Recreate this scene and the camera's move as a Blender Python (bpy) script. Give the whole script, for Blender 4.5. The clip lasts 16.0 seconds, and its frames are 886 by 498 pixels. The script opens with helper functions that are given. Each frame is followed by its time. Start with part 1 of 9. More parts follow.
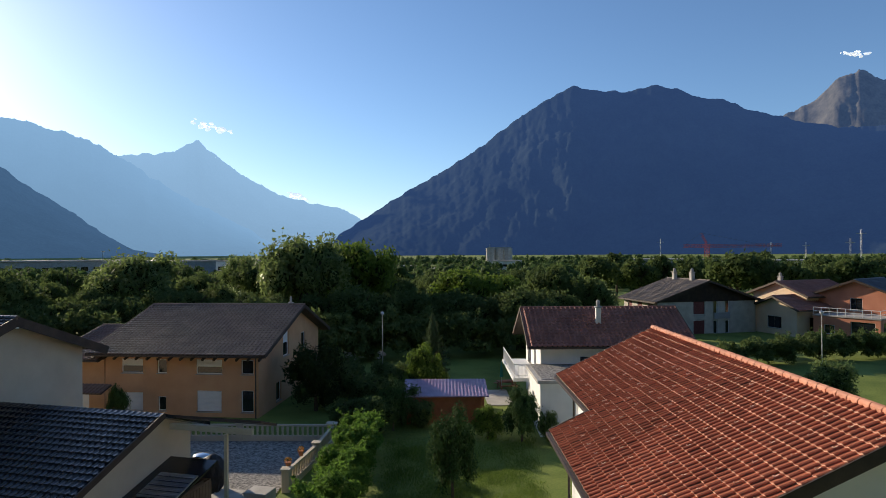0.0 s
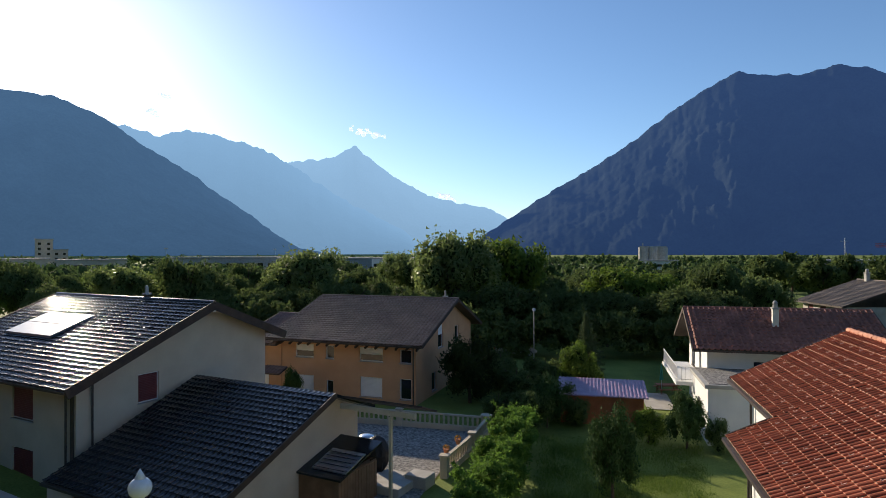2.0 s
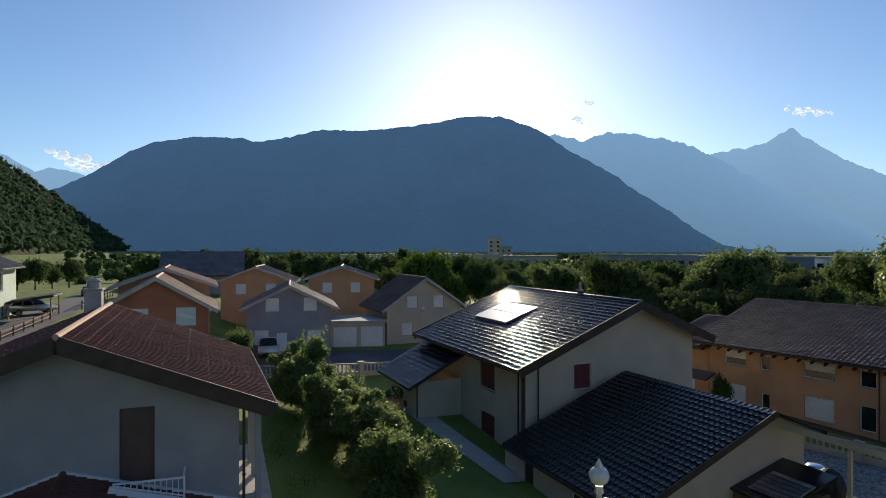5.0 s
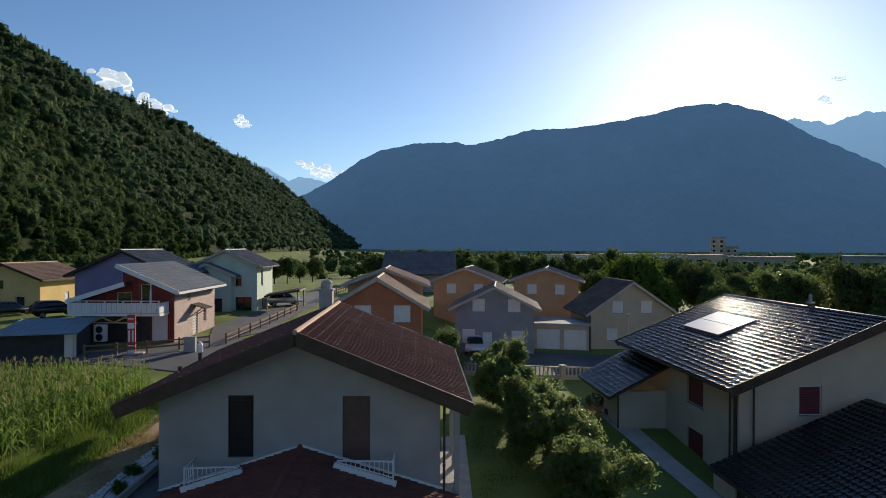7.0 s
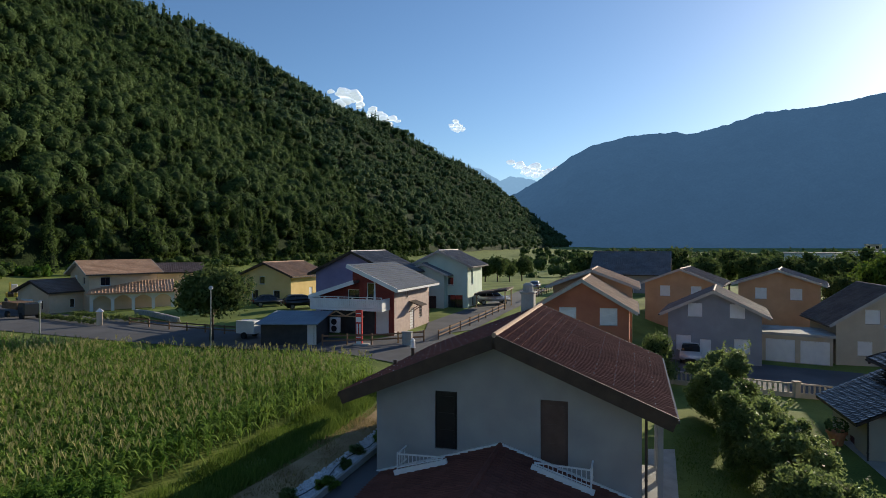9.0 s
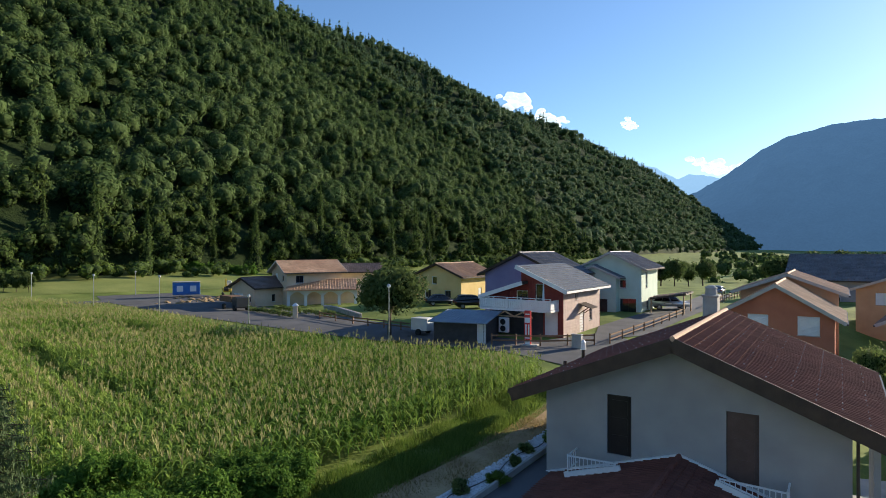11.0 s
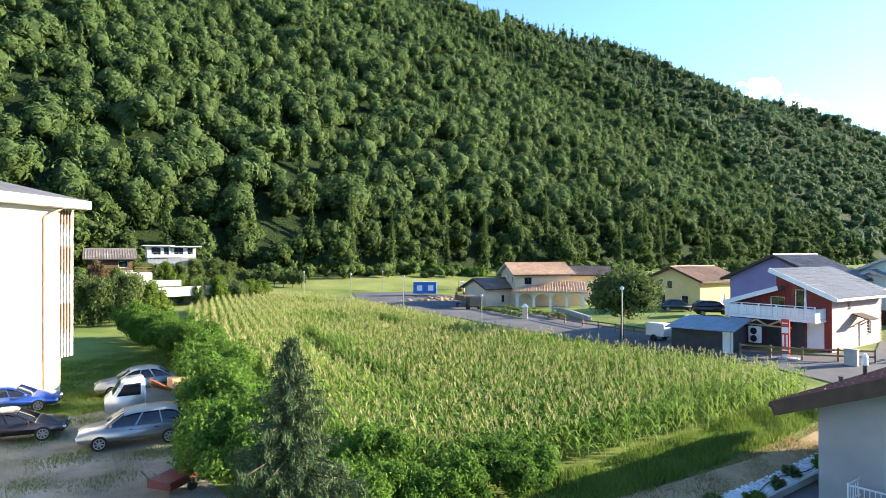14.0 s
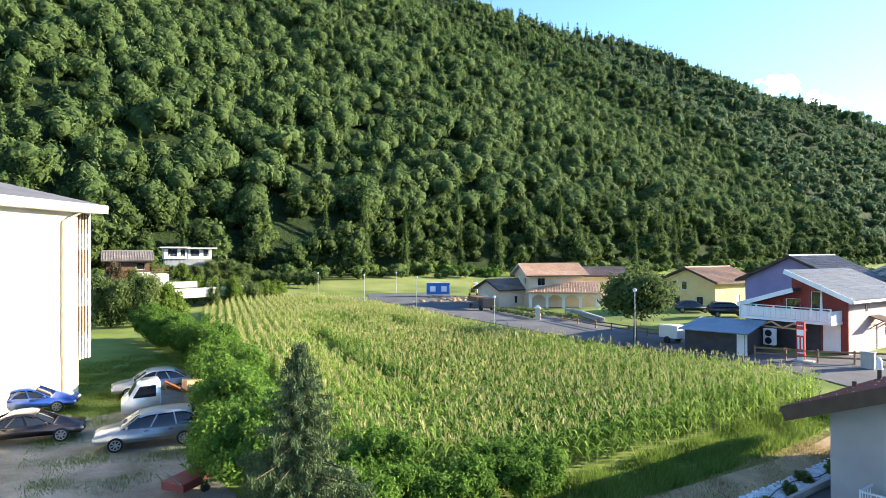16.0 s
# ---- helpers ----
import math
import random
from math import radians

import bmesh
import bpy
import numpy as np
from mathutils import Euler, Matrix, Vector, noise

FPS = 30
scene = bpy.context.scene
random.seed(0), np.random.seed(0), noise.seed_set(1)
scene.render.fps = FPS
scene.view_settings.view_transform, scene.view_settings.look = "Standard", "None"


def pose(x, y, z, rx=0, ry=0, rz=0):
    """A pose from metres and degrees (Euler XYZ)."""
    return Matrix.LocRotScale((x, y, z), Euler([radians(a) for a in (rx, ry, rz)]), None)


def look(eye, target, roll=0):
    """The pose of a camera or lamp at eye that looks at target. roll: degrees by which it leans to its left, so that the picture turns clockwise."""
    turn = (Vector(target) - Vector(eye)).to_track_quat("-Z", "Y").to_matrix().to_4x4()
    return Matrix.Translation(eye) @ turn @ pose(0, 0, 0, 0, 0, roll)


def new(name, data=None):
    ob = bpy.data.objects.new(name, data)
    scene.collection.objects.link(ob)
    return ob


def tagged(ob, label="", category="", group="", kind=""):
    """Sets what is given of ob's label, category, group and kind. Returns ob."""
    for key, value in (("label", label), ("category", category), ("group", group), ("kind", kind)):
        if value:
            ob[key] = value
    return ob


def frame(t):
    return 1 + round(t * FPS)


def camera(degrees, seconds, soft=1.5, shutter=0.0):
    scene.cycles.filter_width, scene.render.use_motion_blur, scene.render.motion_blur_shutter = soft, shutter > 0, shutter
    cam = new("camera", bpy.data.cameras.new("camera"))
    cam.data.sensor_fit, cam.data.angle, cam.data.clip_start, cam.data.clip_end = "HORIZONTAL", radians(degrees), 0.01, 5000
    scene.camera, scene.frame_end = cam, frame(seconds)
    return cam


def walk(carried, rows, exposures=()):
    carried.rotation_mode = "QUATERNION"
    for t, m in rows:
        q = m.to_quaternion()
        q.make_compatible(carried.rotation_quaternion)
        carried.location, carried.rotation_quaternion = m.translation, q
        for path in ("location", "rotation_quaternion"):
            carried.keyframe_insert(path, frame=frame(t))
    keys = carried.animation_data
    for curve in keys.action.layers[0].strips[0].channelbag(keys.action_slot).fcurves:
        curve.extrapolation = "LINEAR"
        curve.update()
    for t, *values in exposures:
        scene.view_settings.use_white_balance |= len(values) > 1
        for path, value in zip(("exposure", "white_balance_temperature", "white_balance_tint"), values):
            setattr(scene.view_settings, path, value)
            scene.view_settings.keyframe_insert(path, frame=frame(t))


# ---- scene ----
from collections import defaultdict
from math import atan, cos, exp, pi, sin, sqrt, tan

cam = camera(72.53, 16.0, 0.8)
PATH = [
    (0, (-0.001, 0.001, 9.999), (-0.003, 20.0, 10.096), -0.34),
    (0.5, (-0.145, -0.035, 9.916), (-0.538, 19.961, 10.011), -0.27),
    (1, (-0.225, 0.04, 9.824), (-1.743, 19.982, 9.917), -0.26),
    (1.5, (-0.367, 0.015, 9.757), (-3.294, 19.8, 9.845), -0.24),
    (2, (-0.552, 0.008, 9.682), (-5.321, 19.43, 9.77), -0.07),
    (2.5, (-0.774, -0.202, 9.643), (-7.573, 18.607, 9.726), 0.14),
    (3, (-0.924, -0.318, 9.625), (-9.98, 17.515, 9.695), 0.12),
    (3.5, (-0.956, -0.318, 9.627), (-11.968, 16.378, 9.681), 0.09),
    (4, (-0.998, -0.374, 9.678), (-13.898, 14.909, 9.71), 0.12),
    (4.5, (-0.932, -0.338, 9.738), (-15.318, 13.556, 9.767), 0.06),
    (5, (-0.772, -0.466, 9.906), (-16.546, 11.83, 9.896), 0.05),
    (5.2, (-0.719, -0.511, 9.979), (-16.948, 11.178, 9.942), 0.01),
    (7.3, (0.177, -0.238, 10.411), (-19.043, 5.291, 10.325), 0.16),
    (7.5, (0.169, -0.234, 10.456), (-19.18, 4.827, 10.352), 0.08),
    (8, (0.298, -0.114, 10.482), (-19.406, 3.311, 10.359), 0.10),
    (8.5, (0.346, 0.045, 10.523), (-19.598, 1.534, 10.401), 0.01),
    (9, (0.521, 0.194, 10.651), (-19.472, -0.338, 10.504), -0.10),
    (9.2, (0.562, 0.261, 10.69), (-19.401, -0.943, 10.541), -0.34),
    (11.3, (0.65, 0.112, 10.373), (-18.169, -6.659, 10.367), -0.03),
    (11.5, (0.673, 0.113, 10.31), (-17.929, -7.232, 10.333), -0.04),
    (12, (0.775, 0.106, 10.294), (-17.201, -8.66, 10.333), 0.02),
    (12.5, (0.87, 0.041, 10.348), (-16.454, -9.952, 10.385), -0.02),
    (13, (0.986, -0.023, 10.366), (-15.538, -11.291, 10.41), -0.05),
    (13.5, (1.099, -0.169, 10.296), (-14.832, -12.26, 10.362), -0.10),
    (14, (1.136, -0.336, 10.214), (-14.559, -12.73, 10.316), -0.07),
    (14.5, (1.14, -0.395, 10.247), (-14.437, -12.94, 10.342), -0.05),
    (15, (1.156, -0.292, 10.309), (-14.357, -12.915, 10.417), -0.13),
    (15.5, (1.162, -0.18, 10.371), (-14.296, -12.87, 10.466), -0.11),
    (16, (1.12, -0.069, 10.397), (-14.276, -12.834, 10.496), -0.20),
]
EXPOSURES = [(0.0, 0.35, 6680, 11), (1.5, 0.45, 6700, 11), (2.5, 0.3, 6700, 11), (3.5, 0.12, 6550, 10), (5.0, 0.05, 6600, 10), (8.0, 0.12, 6600, 10), (8.6, 0.15, 6500, 9), (9.2, 0.08, 6500, 8), (11.3, 0.85, 6500, 9), (12.5, 1.37, 6450, 9), (13.5, 1.90, 6450, 9), (14.5, 2.06, 6450, 9), (16.0, 2.06, 6450, 9)]
walk(cam, [(t, look(eye, target, roll)) for t, eye, target, roll in PATH], EXPOSURES)

# ---------------------------------------------------------------- light
SUN_AZ, SUN_EL = 47.8, 17.0          # degrees to the left of +y, above the horizon
world = bpy.data.worlds.new("sky_world")
scene.world = world
world.use_nodes = True
wn = world.node_tree.nodes
sky = wn.new("ShaderNodeTexSky")
sky.sky_type = "NISHITA"
sky.sun_disc = False
sky.sun_elevation = radians(SUN_EL)
sky.sun_rotation = radians(-SUN_AZ)
sky.altitude = 500
sky.air_density = 1.0
sky.dust_density = 0.5
sky.ozone_density = 4.6
wn["Background"].inputs["Strength"].default_value = 0.125
world.node_tree.links.new(sky.outputs[0], wn["Background"].inputs["Color"])
sun_data = bpy.data.lights.new("sun", "SUN")
sun_data.energy, sun_data.angle, sun_data.color = 5.0, radians(0.6), (1.0, 0.86, 0.66)
sun = new("sun", sun_data)
sun.matrix_world = look((0, 0, 200), (sin(radians(SUN_AZ)) * cos(radians(SUN_EL)) * 100, -cos(radians(SUN_AZ)) * cos(radians(SUN_EL)) * 100, 200 - sin(radians(SUN_EL)) * 100))


# ---------------------------------------------------------------- materials
def material(name, rough=0.7, metal=0.0, spec=0.5):
    m = bpy.data.materials.new(name)
    m.use_nodes = True
    b = m.node_tree.nodes["Principled BSDF"]
    b.inputs["Roughness"].default_value, b.inputs["Metallic"].default_value = rough, metal
    b.inputs["Specular IOR Level"].default_value = spec
    return m, m.node_tree.nodes, m.node_tree.links, b


def rgb(c):
    return (c[0], c[1], c[2], 1.0)


def shade(c, k):
    return tuple(min(1.0, v * k) for v in c)


def surface(name, dark, light, scale=3.0, fine=40.0, rough=0.8, bump=0.2, metal=0.0, spec=0.4, island=0.0, object_random=0.0, coords="Object", spread=0.25):
    """Two colours mixed by noise at two scales, with fine relief; island and object_random vary the brightness piece by piece."""
    m, n, l, b = material(name, rough, metal, spec)
    tc = n.new("ShaderNodeTexCoord")
    big, small = n.new("ShaderNodeTexNoise"), n.new("ShaderNodeTexNoise")
    big.inputs["Scale"].default_value, big.inputs["Detail"].default_value = scale, 5
    small.inputs["Scale"].default_value, small.inputs["Detail"].default_value = fine, 3
    for t in (big, small):
        l.new(tc.outputs[coords], t.inputs["Vector"])
    add = n.new("ShaderNodeMath")
    add.operation = "MULTIPLY_ADD"
    l.new(small.outputs["Fac"], add.inputs[0])
    add.inputs[1].default_value = 0.5
    half = n.new("ShaderNodeMath")
    half.operation = "MULTIPLY_ADD"
    l.new(big.outputs["Fac"], half.inputs[0])
    half.inputs[1].default_value, half.inputs[2].default_value = 1.1, -0.3
    l.new(half.outputs[0], add.inputs[2])
    ramp = n.new("ShaderNodeValToRGB")
    ramp.color_ramp.elements[0].position, ramp.color_ramp.elements[1].position = 0.5 - spread, 0.5 + spread
    ramp.color_ramp.elements[0].color, ramp.color_ramp.elements[1].color = rgb(dark), rgb(light)
    l.new(add.outputs[0], ramp.inputs["Fac"])
    out = ramp.outputs["Color"]
    for amount, kind in ((island, "ShaderNodeNewGeometry"), (object_random, "ShaderNodeObjectInfo")):
        if amount:
            g = n.new(kind)
            mr = n.new("ShaderNodeMapRange")
            mr.inputs["To Min"].default_value, mr.inputs["To Max"].default_value = 1 - amount, 1 + amount
            l.new(g.outputs["Random Per Island" if kind == "ShaderNodeNewGeometry" else "Random"], mr.inputs["Value"])
            mul = n.new("ShaderNodeVectorMath")
            mul.operation = "SCALE"
            l.new(out, mul.inputs[0])
            l.new(mr.outputs[0], mul.inputs["Scale"])
            out = mul.outputs[0]
    l.new(out, b.inputs["Base Color"])
    if bump:
        bp = n.new("ShaderNodeBump")
        bp.inputs["Strength"].default_value, bp.inputs["Distance"].default_value = bump, 0.02
        l.new(small.outputs["Fac"], bp.inputs["Height"])
        l.new(bp.outputs[0], b.inputs["Normal"])
    return m


def foliage(name, dark, light, rough=0.8, through_light=0.4, island=0.35, scale=0.35):
    """Leaves: colour varies leaf by leaf and from clump to clump; some light passes through."""
    m, n, l, b = material(name, rough, 0.0, 0.12)
    g, tc, no = n.new("ShaderNodeNewGeometry"), n.new("ShaderNodeTexCoord"), n.new("ShaderNodeTexNoise")
    no.inputs["Scale"].default_value, no.inputs["Detail"].default_value = scale, 3
    l.new(tc.outputs["Object"], no.inputs["Vector"])
    mixf = n.new("ShaderNodeMath")
    mixf.operation = "MULTIPLY_ADD"
    l.new(g.outputs["Random Per Island"], mixf.inputs[0])
    mixf.inputs[1].default_value = island
    sc = n.new("ShaderNodeMapRange")
    sc.inputs["From Min"].default_value, sc.inputs["From Max"].default_value = 0.3, 0.7
    sc.inputs["To Min"].default_value, sc.inputs["To Max"].default_value = 0.0, 1.0 - island
    l.new(no.outputs["Fac"], sc.inputs["Value"])
    l.new(sc.outputs[0], mixf.inputs[2])
    ramp = n.new("ShaderNodeValToRGB")
    ramp.color_ramp.elements[0].color, ramp.color_ramp.elements[1].color = rgb(dark), rgb(light)
    l.new(mixf.outputs[0], ramp.inputs["Fac"])
    l.new(ramp.outputs["Color"], b.inputs["Base Color"])
    if through_light:
        tr, mx = n.new("ShaderNodeBsdfTranslucent"), n.new("ShaderNodeMixShader")
        l.new(ramp.outputs["Color"], tr.inputs["Color"])
        mx.inputs[0].default_value = through_light
        l.new(b.outputs[0], mx.inputs[1])
        l.new(tr.outputs[0], mx.inputs[2])
        l.new(mx.outputs[0], n["Material Output"].inputs["Surface"])
    return m


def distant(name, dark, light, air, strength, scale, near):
    """Far mountains: forest and rock; the haze of a few kilometres of lit air is put in as a glow, stronger the further
    off.
    """
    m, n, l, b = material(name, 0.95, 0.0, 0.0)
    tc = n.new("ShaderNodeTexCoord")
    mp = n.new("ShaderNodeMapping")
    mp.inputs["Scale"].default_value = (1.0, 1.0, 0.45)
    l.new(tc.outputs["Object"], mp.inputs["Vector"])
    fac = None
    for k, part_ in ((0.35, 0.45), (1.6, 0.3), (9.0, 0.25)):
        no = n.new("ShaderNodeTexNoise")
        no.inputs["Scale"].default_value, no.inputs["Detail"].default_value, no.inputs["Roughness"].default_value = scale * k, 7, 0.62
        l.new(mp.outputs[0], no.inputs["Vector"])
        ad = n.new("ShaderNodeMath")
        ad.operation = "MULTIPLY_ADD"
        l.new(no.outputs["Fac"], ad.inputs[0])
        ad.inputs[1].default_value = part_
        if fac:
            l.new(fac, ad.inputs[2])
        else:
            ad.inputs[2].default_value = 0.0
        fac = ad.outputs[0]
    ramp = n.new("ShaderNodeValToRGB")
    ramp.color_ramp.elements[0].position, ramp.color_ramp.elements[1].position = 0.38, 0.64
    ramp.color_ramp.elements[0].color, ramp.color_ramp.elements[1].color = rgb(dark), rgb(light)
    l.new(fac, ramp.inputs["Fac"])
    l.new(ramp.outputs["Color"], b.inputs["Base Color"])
    # haze painted as emission that grows with distance
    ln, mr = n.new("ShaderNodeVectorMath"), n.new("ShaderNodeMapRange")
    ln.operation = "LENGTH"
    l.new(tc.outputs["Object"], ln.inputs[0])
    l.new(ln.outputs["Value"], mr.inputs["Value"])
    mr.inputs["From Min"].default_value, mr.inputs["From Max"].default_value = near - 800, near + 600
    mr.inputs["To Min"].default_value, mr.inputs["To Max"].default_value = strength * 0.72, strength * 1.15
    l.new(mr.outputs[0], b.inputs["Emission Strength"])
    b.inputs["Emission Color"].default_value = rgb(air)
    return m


M = {}
M["grass"] = surface("grass", (0.088, 0.128, 0.024), (0.215, 0.262, 0.06), 0.25, 9, 0.9, 0.5, spec=0.2)
M["meadow"] = surface("meadow", (0.11, 0.15, 0.035), (0.26, 0.28, 0.085), 0.10, 4, 0.9, 0.5, spec=0.2)
M["soil"] = surface("soil", (0.24, 0.16, 0.08), (0.42, 0.30, 0.16), 0.8, 14, 0.95, 0.5)
M["asphalt"] = surface("asphalt", (0.075, 0.075, 0.08), (0.12, 0.12, 0.125), 0.4, 60, 0.85, 0.2)
M["gravel"] = surface("gravel", (0.10, 0.096, 0.090), (0.40, 0.375, 0.34), 6.0, 18, 0.95, 0.9, spread=0.2, spec=0.1)
M["lot"] = surface("lot_gravel", (0.10, 0.098, 0.078), (0.28, 0.265, 0.23), 0.45, 18, 0.9, 0.6, spread=0.2)
M["concrete"] = surface("concrete", (0.30, 0.29, 0.27), (0.45, 0.44, 0.41), 1.2, 30, 0.85, 0.2)
M["paving"] = surface("paving", (0.36, 0.33, 0.29), (0.50, 0.47, 0.42), 1.2, 30, 0.8, 0.2)
# off-white plaster greyed further: the gable's shade is put into the colour
M["offwhite"] = surface("shaded_offwhite_plaster", (0.28, 0.28, 0.28), (0.35, 0.35, 0.34), 0.8, 60, 0.85, 0.15)
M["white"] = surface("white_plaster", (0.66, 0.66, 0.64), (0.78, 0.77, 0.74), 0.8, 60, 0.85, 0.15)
M["bright"] = surface("bright_plaster", (0.58, 0.56, 0.51), (0.68, 0.66, 0.60), 0.5, 60, 0.85, 0.1)
M["cream"] = surface("cream_plaster", (0.46, 0.39, 0.30), (0.55, 0.47, 0.36), 0.8, 60, 0.85, 0.15)
M["orange"] = surface("orange_plaster", (0.50, 0.28, 0.15), (0.60, 0.35, 0.20), 0.8, 60, 0.85, 0.15)
M["peach"] = surface("peach_plaster", (0.62, 0.48, 0.33), (0.72, 0.57, 0.41), 0.8, 60, 0.85, 0.15)
M["grey"] = surface("grey_plaster", (0.24, 0.25, 0.27), (0.31, 0.32, 0.34), 0.8, 60, 0.85, 0.15)
M["brick_red"] = surface("brick_red_plaster", (0.40, 0.14, 0.08), (0.50, 0.19, 0.11), 0.8, 60, 0.85, 0.15)
M["yellow"] = surface("yellow_plaster", (0.68, 0.48, 0.18), (0.78, 0.57, 0.25), 0.8, 60, 0.85, 0.15)
M["mint"] = surface("mint_plaster", (0.50, 0.60, 0.50), (0.60, 0.69, 0.58), 0.8, 60, 0.85, 0.15)
M["lilac"] = surface("lilac_plaster", (0.26, 0.21, 0.35), (0.33, 0.27, 0.43), 0.8, 60, 0.85, 0.15)
M["tile_red"] = surface("red_tile", (0.31, 0.088, 0.046), (0.46, 0.145, 0.078), 0.7, 25, 0.8, 0.15, spec=0.2, island=0.10, object_random=0.10)
M["tile_ridge"] = surface("red_ridge_tile", (0.44, 0.18, 0.11), (0.58, 0.27, 0.17), 2, 25, 0.7, 0.1, object_random=0.12)
# pale tile lips: sunlight caught on the course edges, put into the colour
M["tile_edge"] = surface("sunlit_tile_edge", (0.58, 0.34, 0.24), (0.74, 0.50, 0.38), 2, 25, 0.6, 0.1)
M["tile_brown"] = surface("brown_tile", (0.14, 0.055, 0.042), (0.20, 0.08, 0.058), 0.7, 25, 0.85, 0.15, spec=0.15, island=0.12, object_random=0.12)
M["tile_black"] = surface("black_tile", (0.014, 0.014, 0.016), (0.030, 0.029, 0.030), 0.7, 25, 0.155, 0.01, spec=0.42, island=0.15, object_random=0.15)
M["tile_umber"] = surface("umber_tile", (0.15, 0.098, 0.078), (0.24, 0.165, 0.13), 0.7, 25, 0.55, 0.15, spec=0.28, island=0.15, object_random=0.1)
M["tile_weathered"] = surface("weathered_tile", (0.16, 0.135, 0.115), (0.27, 0.23, 0.20), 0.5, 25, 0.8, 0.15, spec=0.2, island=0.12)
M["tile_salmon"] = surface("salmon_tile", (0.42, 0.25, 0.15), (0.56, 0.35, 0.22), 0.7, 25, 0.7, 0.15, island=0.12, object_random=0.1)
M["tile_grey"] = surface("grey_tile", (0.10, 0.10, 0.11), (0.17, 0.17, 0.18), 0.7, 25, 0.6, 0.15, island=0.12, object_random=0.1)
M["sheet_grey"] = surface("grey_roof_sheet", (0.10, 0.105, 0.11), (0.14, 0.145, 0.155), 0.7, 25, 0.5, 0.05)
M["sheet_blue"] = surface("blue_roof_sheet", (0.16, 0.21, 0.27), (0.22, 0.28, 0.34), 0.7, 25, 0.5, 0.05)
M["ridge_pale"] = surface("pale_ridge_tile", (0.40, 0.24, 0.15), (0.56, 0.38, 0.26), 2, 30, 0.75, 0.2)
M["wood_dark"] = surface("dark_wood", (0.035, 0.022, 0.016), (0.07, 0.045, 0.032), 2, 30, 0.6, 0.2)
M["wood_grey"] = surface("dark_grey_boards", (0.035, 0.036, 0.04), (0.06, 0.06, 0.065), 2, 30, 0.7, 0.2)
M["wood_red"] = surface("red_wood", (0.20, 0.028, 0.022), (0.28, 0.045, 0.032), 2, 30, 0.6, 0.2)
M["wood_pink"] = surface("faded_wood_siding", (0.42, 0.32, 0.29), (0.54, 0.42, 0.37), 2, 30, 0.7, 0.2)
M["wood_shed"] = surface("rust_wood", (0.24, 0.075, 0.03), (0.34, 0.11, 0.045), 2, 30, 0.6, 0.2)
M["wood_brown"] = surface("brown_wood", (0.16, 0.085, 0.045), (0.26, 0.15, 0.085), 2, 30, 0.65, 0.2)
M["wood_chalet"] = surface("chalet_wood", (0.09, 0.045, 0.025), (0.15, 0.08, 0.045), 2, 30, 0.65, 0.2)
M["wood_tan"] = surface("tan_wood", (0.40, 0.26, 0.14), (0.54, 0.37, 0.21), 2, 30, 0.65, 0.2)
M["shutter"] = surface("maroon_shutter", (0.12, 0.025, 0.028), (0.17, 0.04, 0.04), 2, 30, 0.5, 0.05)
M["door_brown"] = surface("brown_door", (0.085, 0.05, 0.04), (0.12, 0.075, 0.06), 2, 30, 0.5, 0.05)
M["door_dark"] = surface("dark_door", (0.016, 0.012, 0.012), (0.03, 0.024, 0.022), 2, 30, 0.3, 0.03)
M["paint"] = surface("white_paint", (0.72, 0.72, 0.72), (0.80, 0.80, 0.79), 2, 30, 0.5, 0.02)
M["metal"] = surface("galvanised_metal", (0.45, 0.46, 0.47), (0.58, 0.59, 0.60), 4, 40, 0.4, 0.02, metal=0.9)
M["steel"] = surface("bright_steel", (0.75, 0.75, 0.75), (0.85, 0.85, 0.85), 4, 40, 0.25, 0.0, metal=1.0)
M["darkmetal"] = surface("brown_metal", (0.05, 0.04, 0.035), (0.08, 0.065, 0.06), 4, 40, 0.45, 0.02, metal=0.3)
M["black"] = surface("black_plastic", (0.012, 0.012, 0.013), (0.022, 0.022, 0.024), 4, 40, 0.5, 0.02)
M["rubber"] = surface("rubber", (0.018, 0.018, 0.018), (0.03, 0.03, 0.03), 4, 40, 0.85, 0.1)
M["dark_glass"] = surface("window_glass", (0.012, 0.014, 0.018), (0.02, 0.022, 0.026), 1, 3, 0.06, 0.0, spec=0.8)
M["terracotta"] = surface("terracotta", (0.45, 0.16, 0.07), (0.58, 0.23, 0.11), 4, 40, 0.7, 0.1)
M["stone"] = surface("stone_wall", (0.30, 0.28, 0.25), (0.48, 0.46, 0.42), 2, 12, 0.9, 0.6)
M["bark"] = surface("bark", (0.05, 0.036, 0.025), (0.12, 0.09, 0.065), 3, 25, 0.95, 0.6)
M["leaf"] = foliage("leaf", (0.046, 0.078, 0.024), (0.165, 0.215, 0.072), through_light=0.42)
M["leaf_bright"] = foliage("bright_leaf", (0.06, 0.11, 0.014), (0.19, 0.27, 0.05))
M["leaf_dark"] = foliage("dark_leaf", (0.018, 0.030, 0.010), (0.05, 0.075, 0.022))
M["leaf_olive"] = foliage("olive_leaf", (0.065, 0.11, 0.032), (0.27, 0.33, 0.115), rough=0.4, through_light=0.58)
M["leaf_hedge"] = foliage("hedge_leaf", (0.038, 0.09, 0.015), (0.17, 0.30, 0.05), through_light=0.45, island=0.5)
M["leaf_conifer"] = foliage("conifer_leaf", (0.022, 0.05, 0.014), (0.075, 0.135, 0.04), through_light=0.15)
M["needle"] = foliage("needle", (0.04, 0.072, 0.03), (0.15, 0.20, 0.095), through_light=0.25)
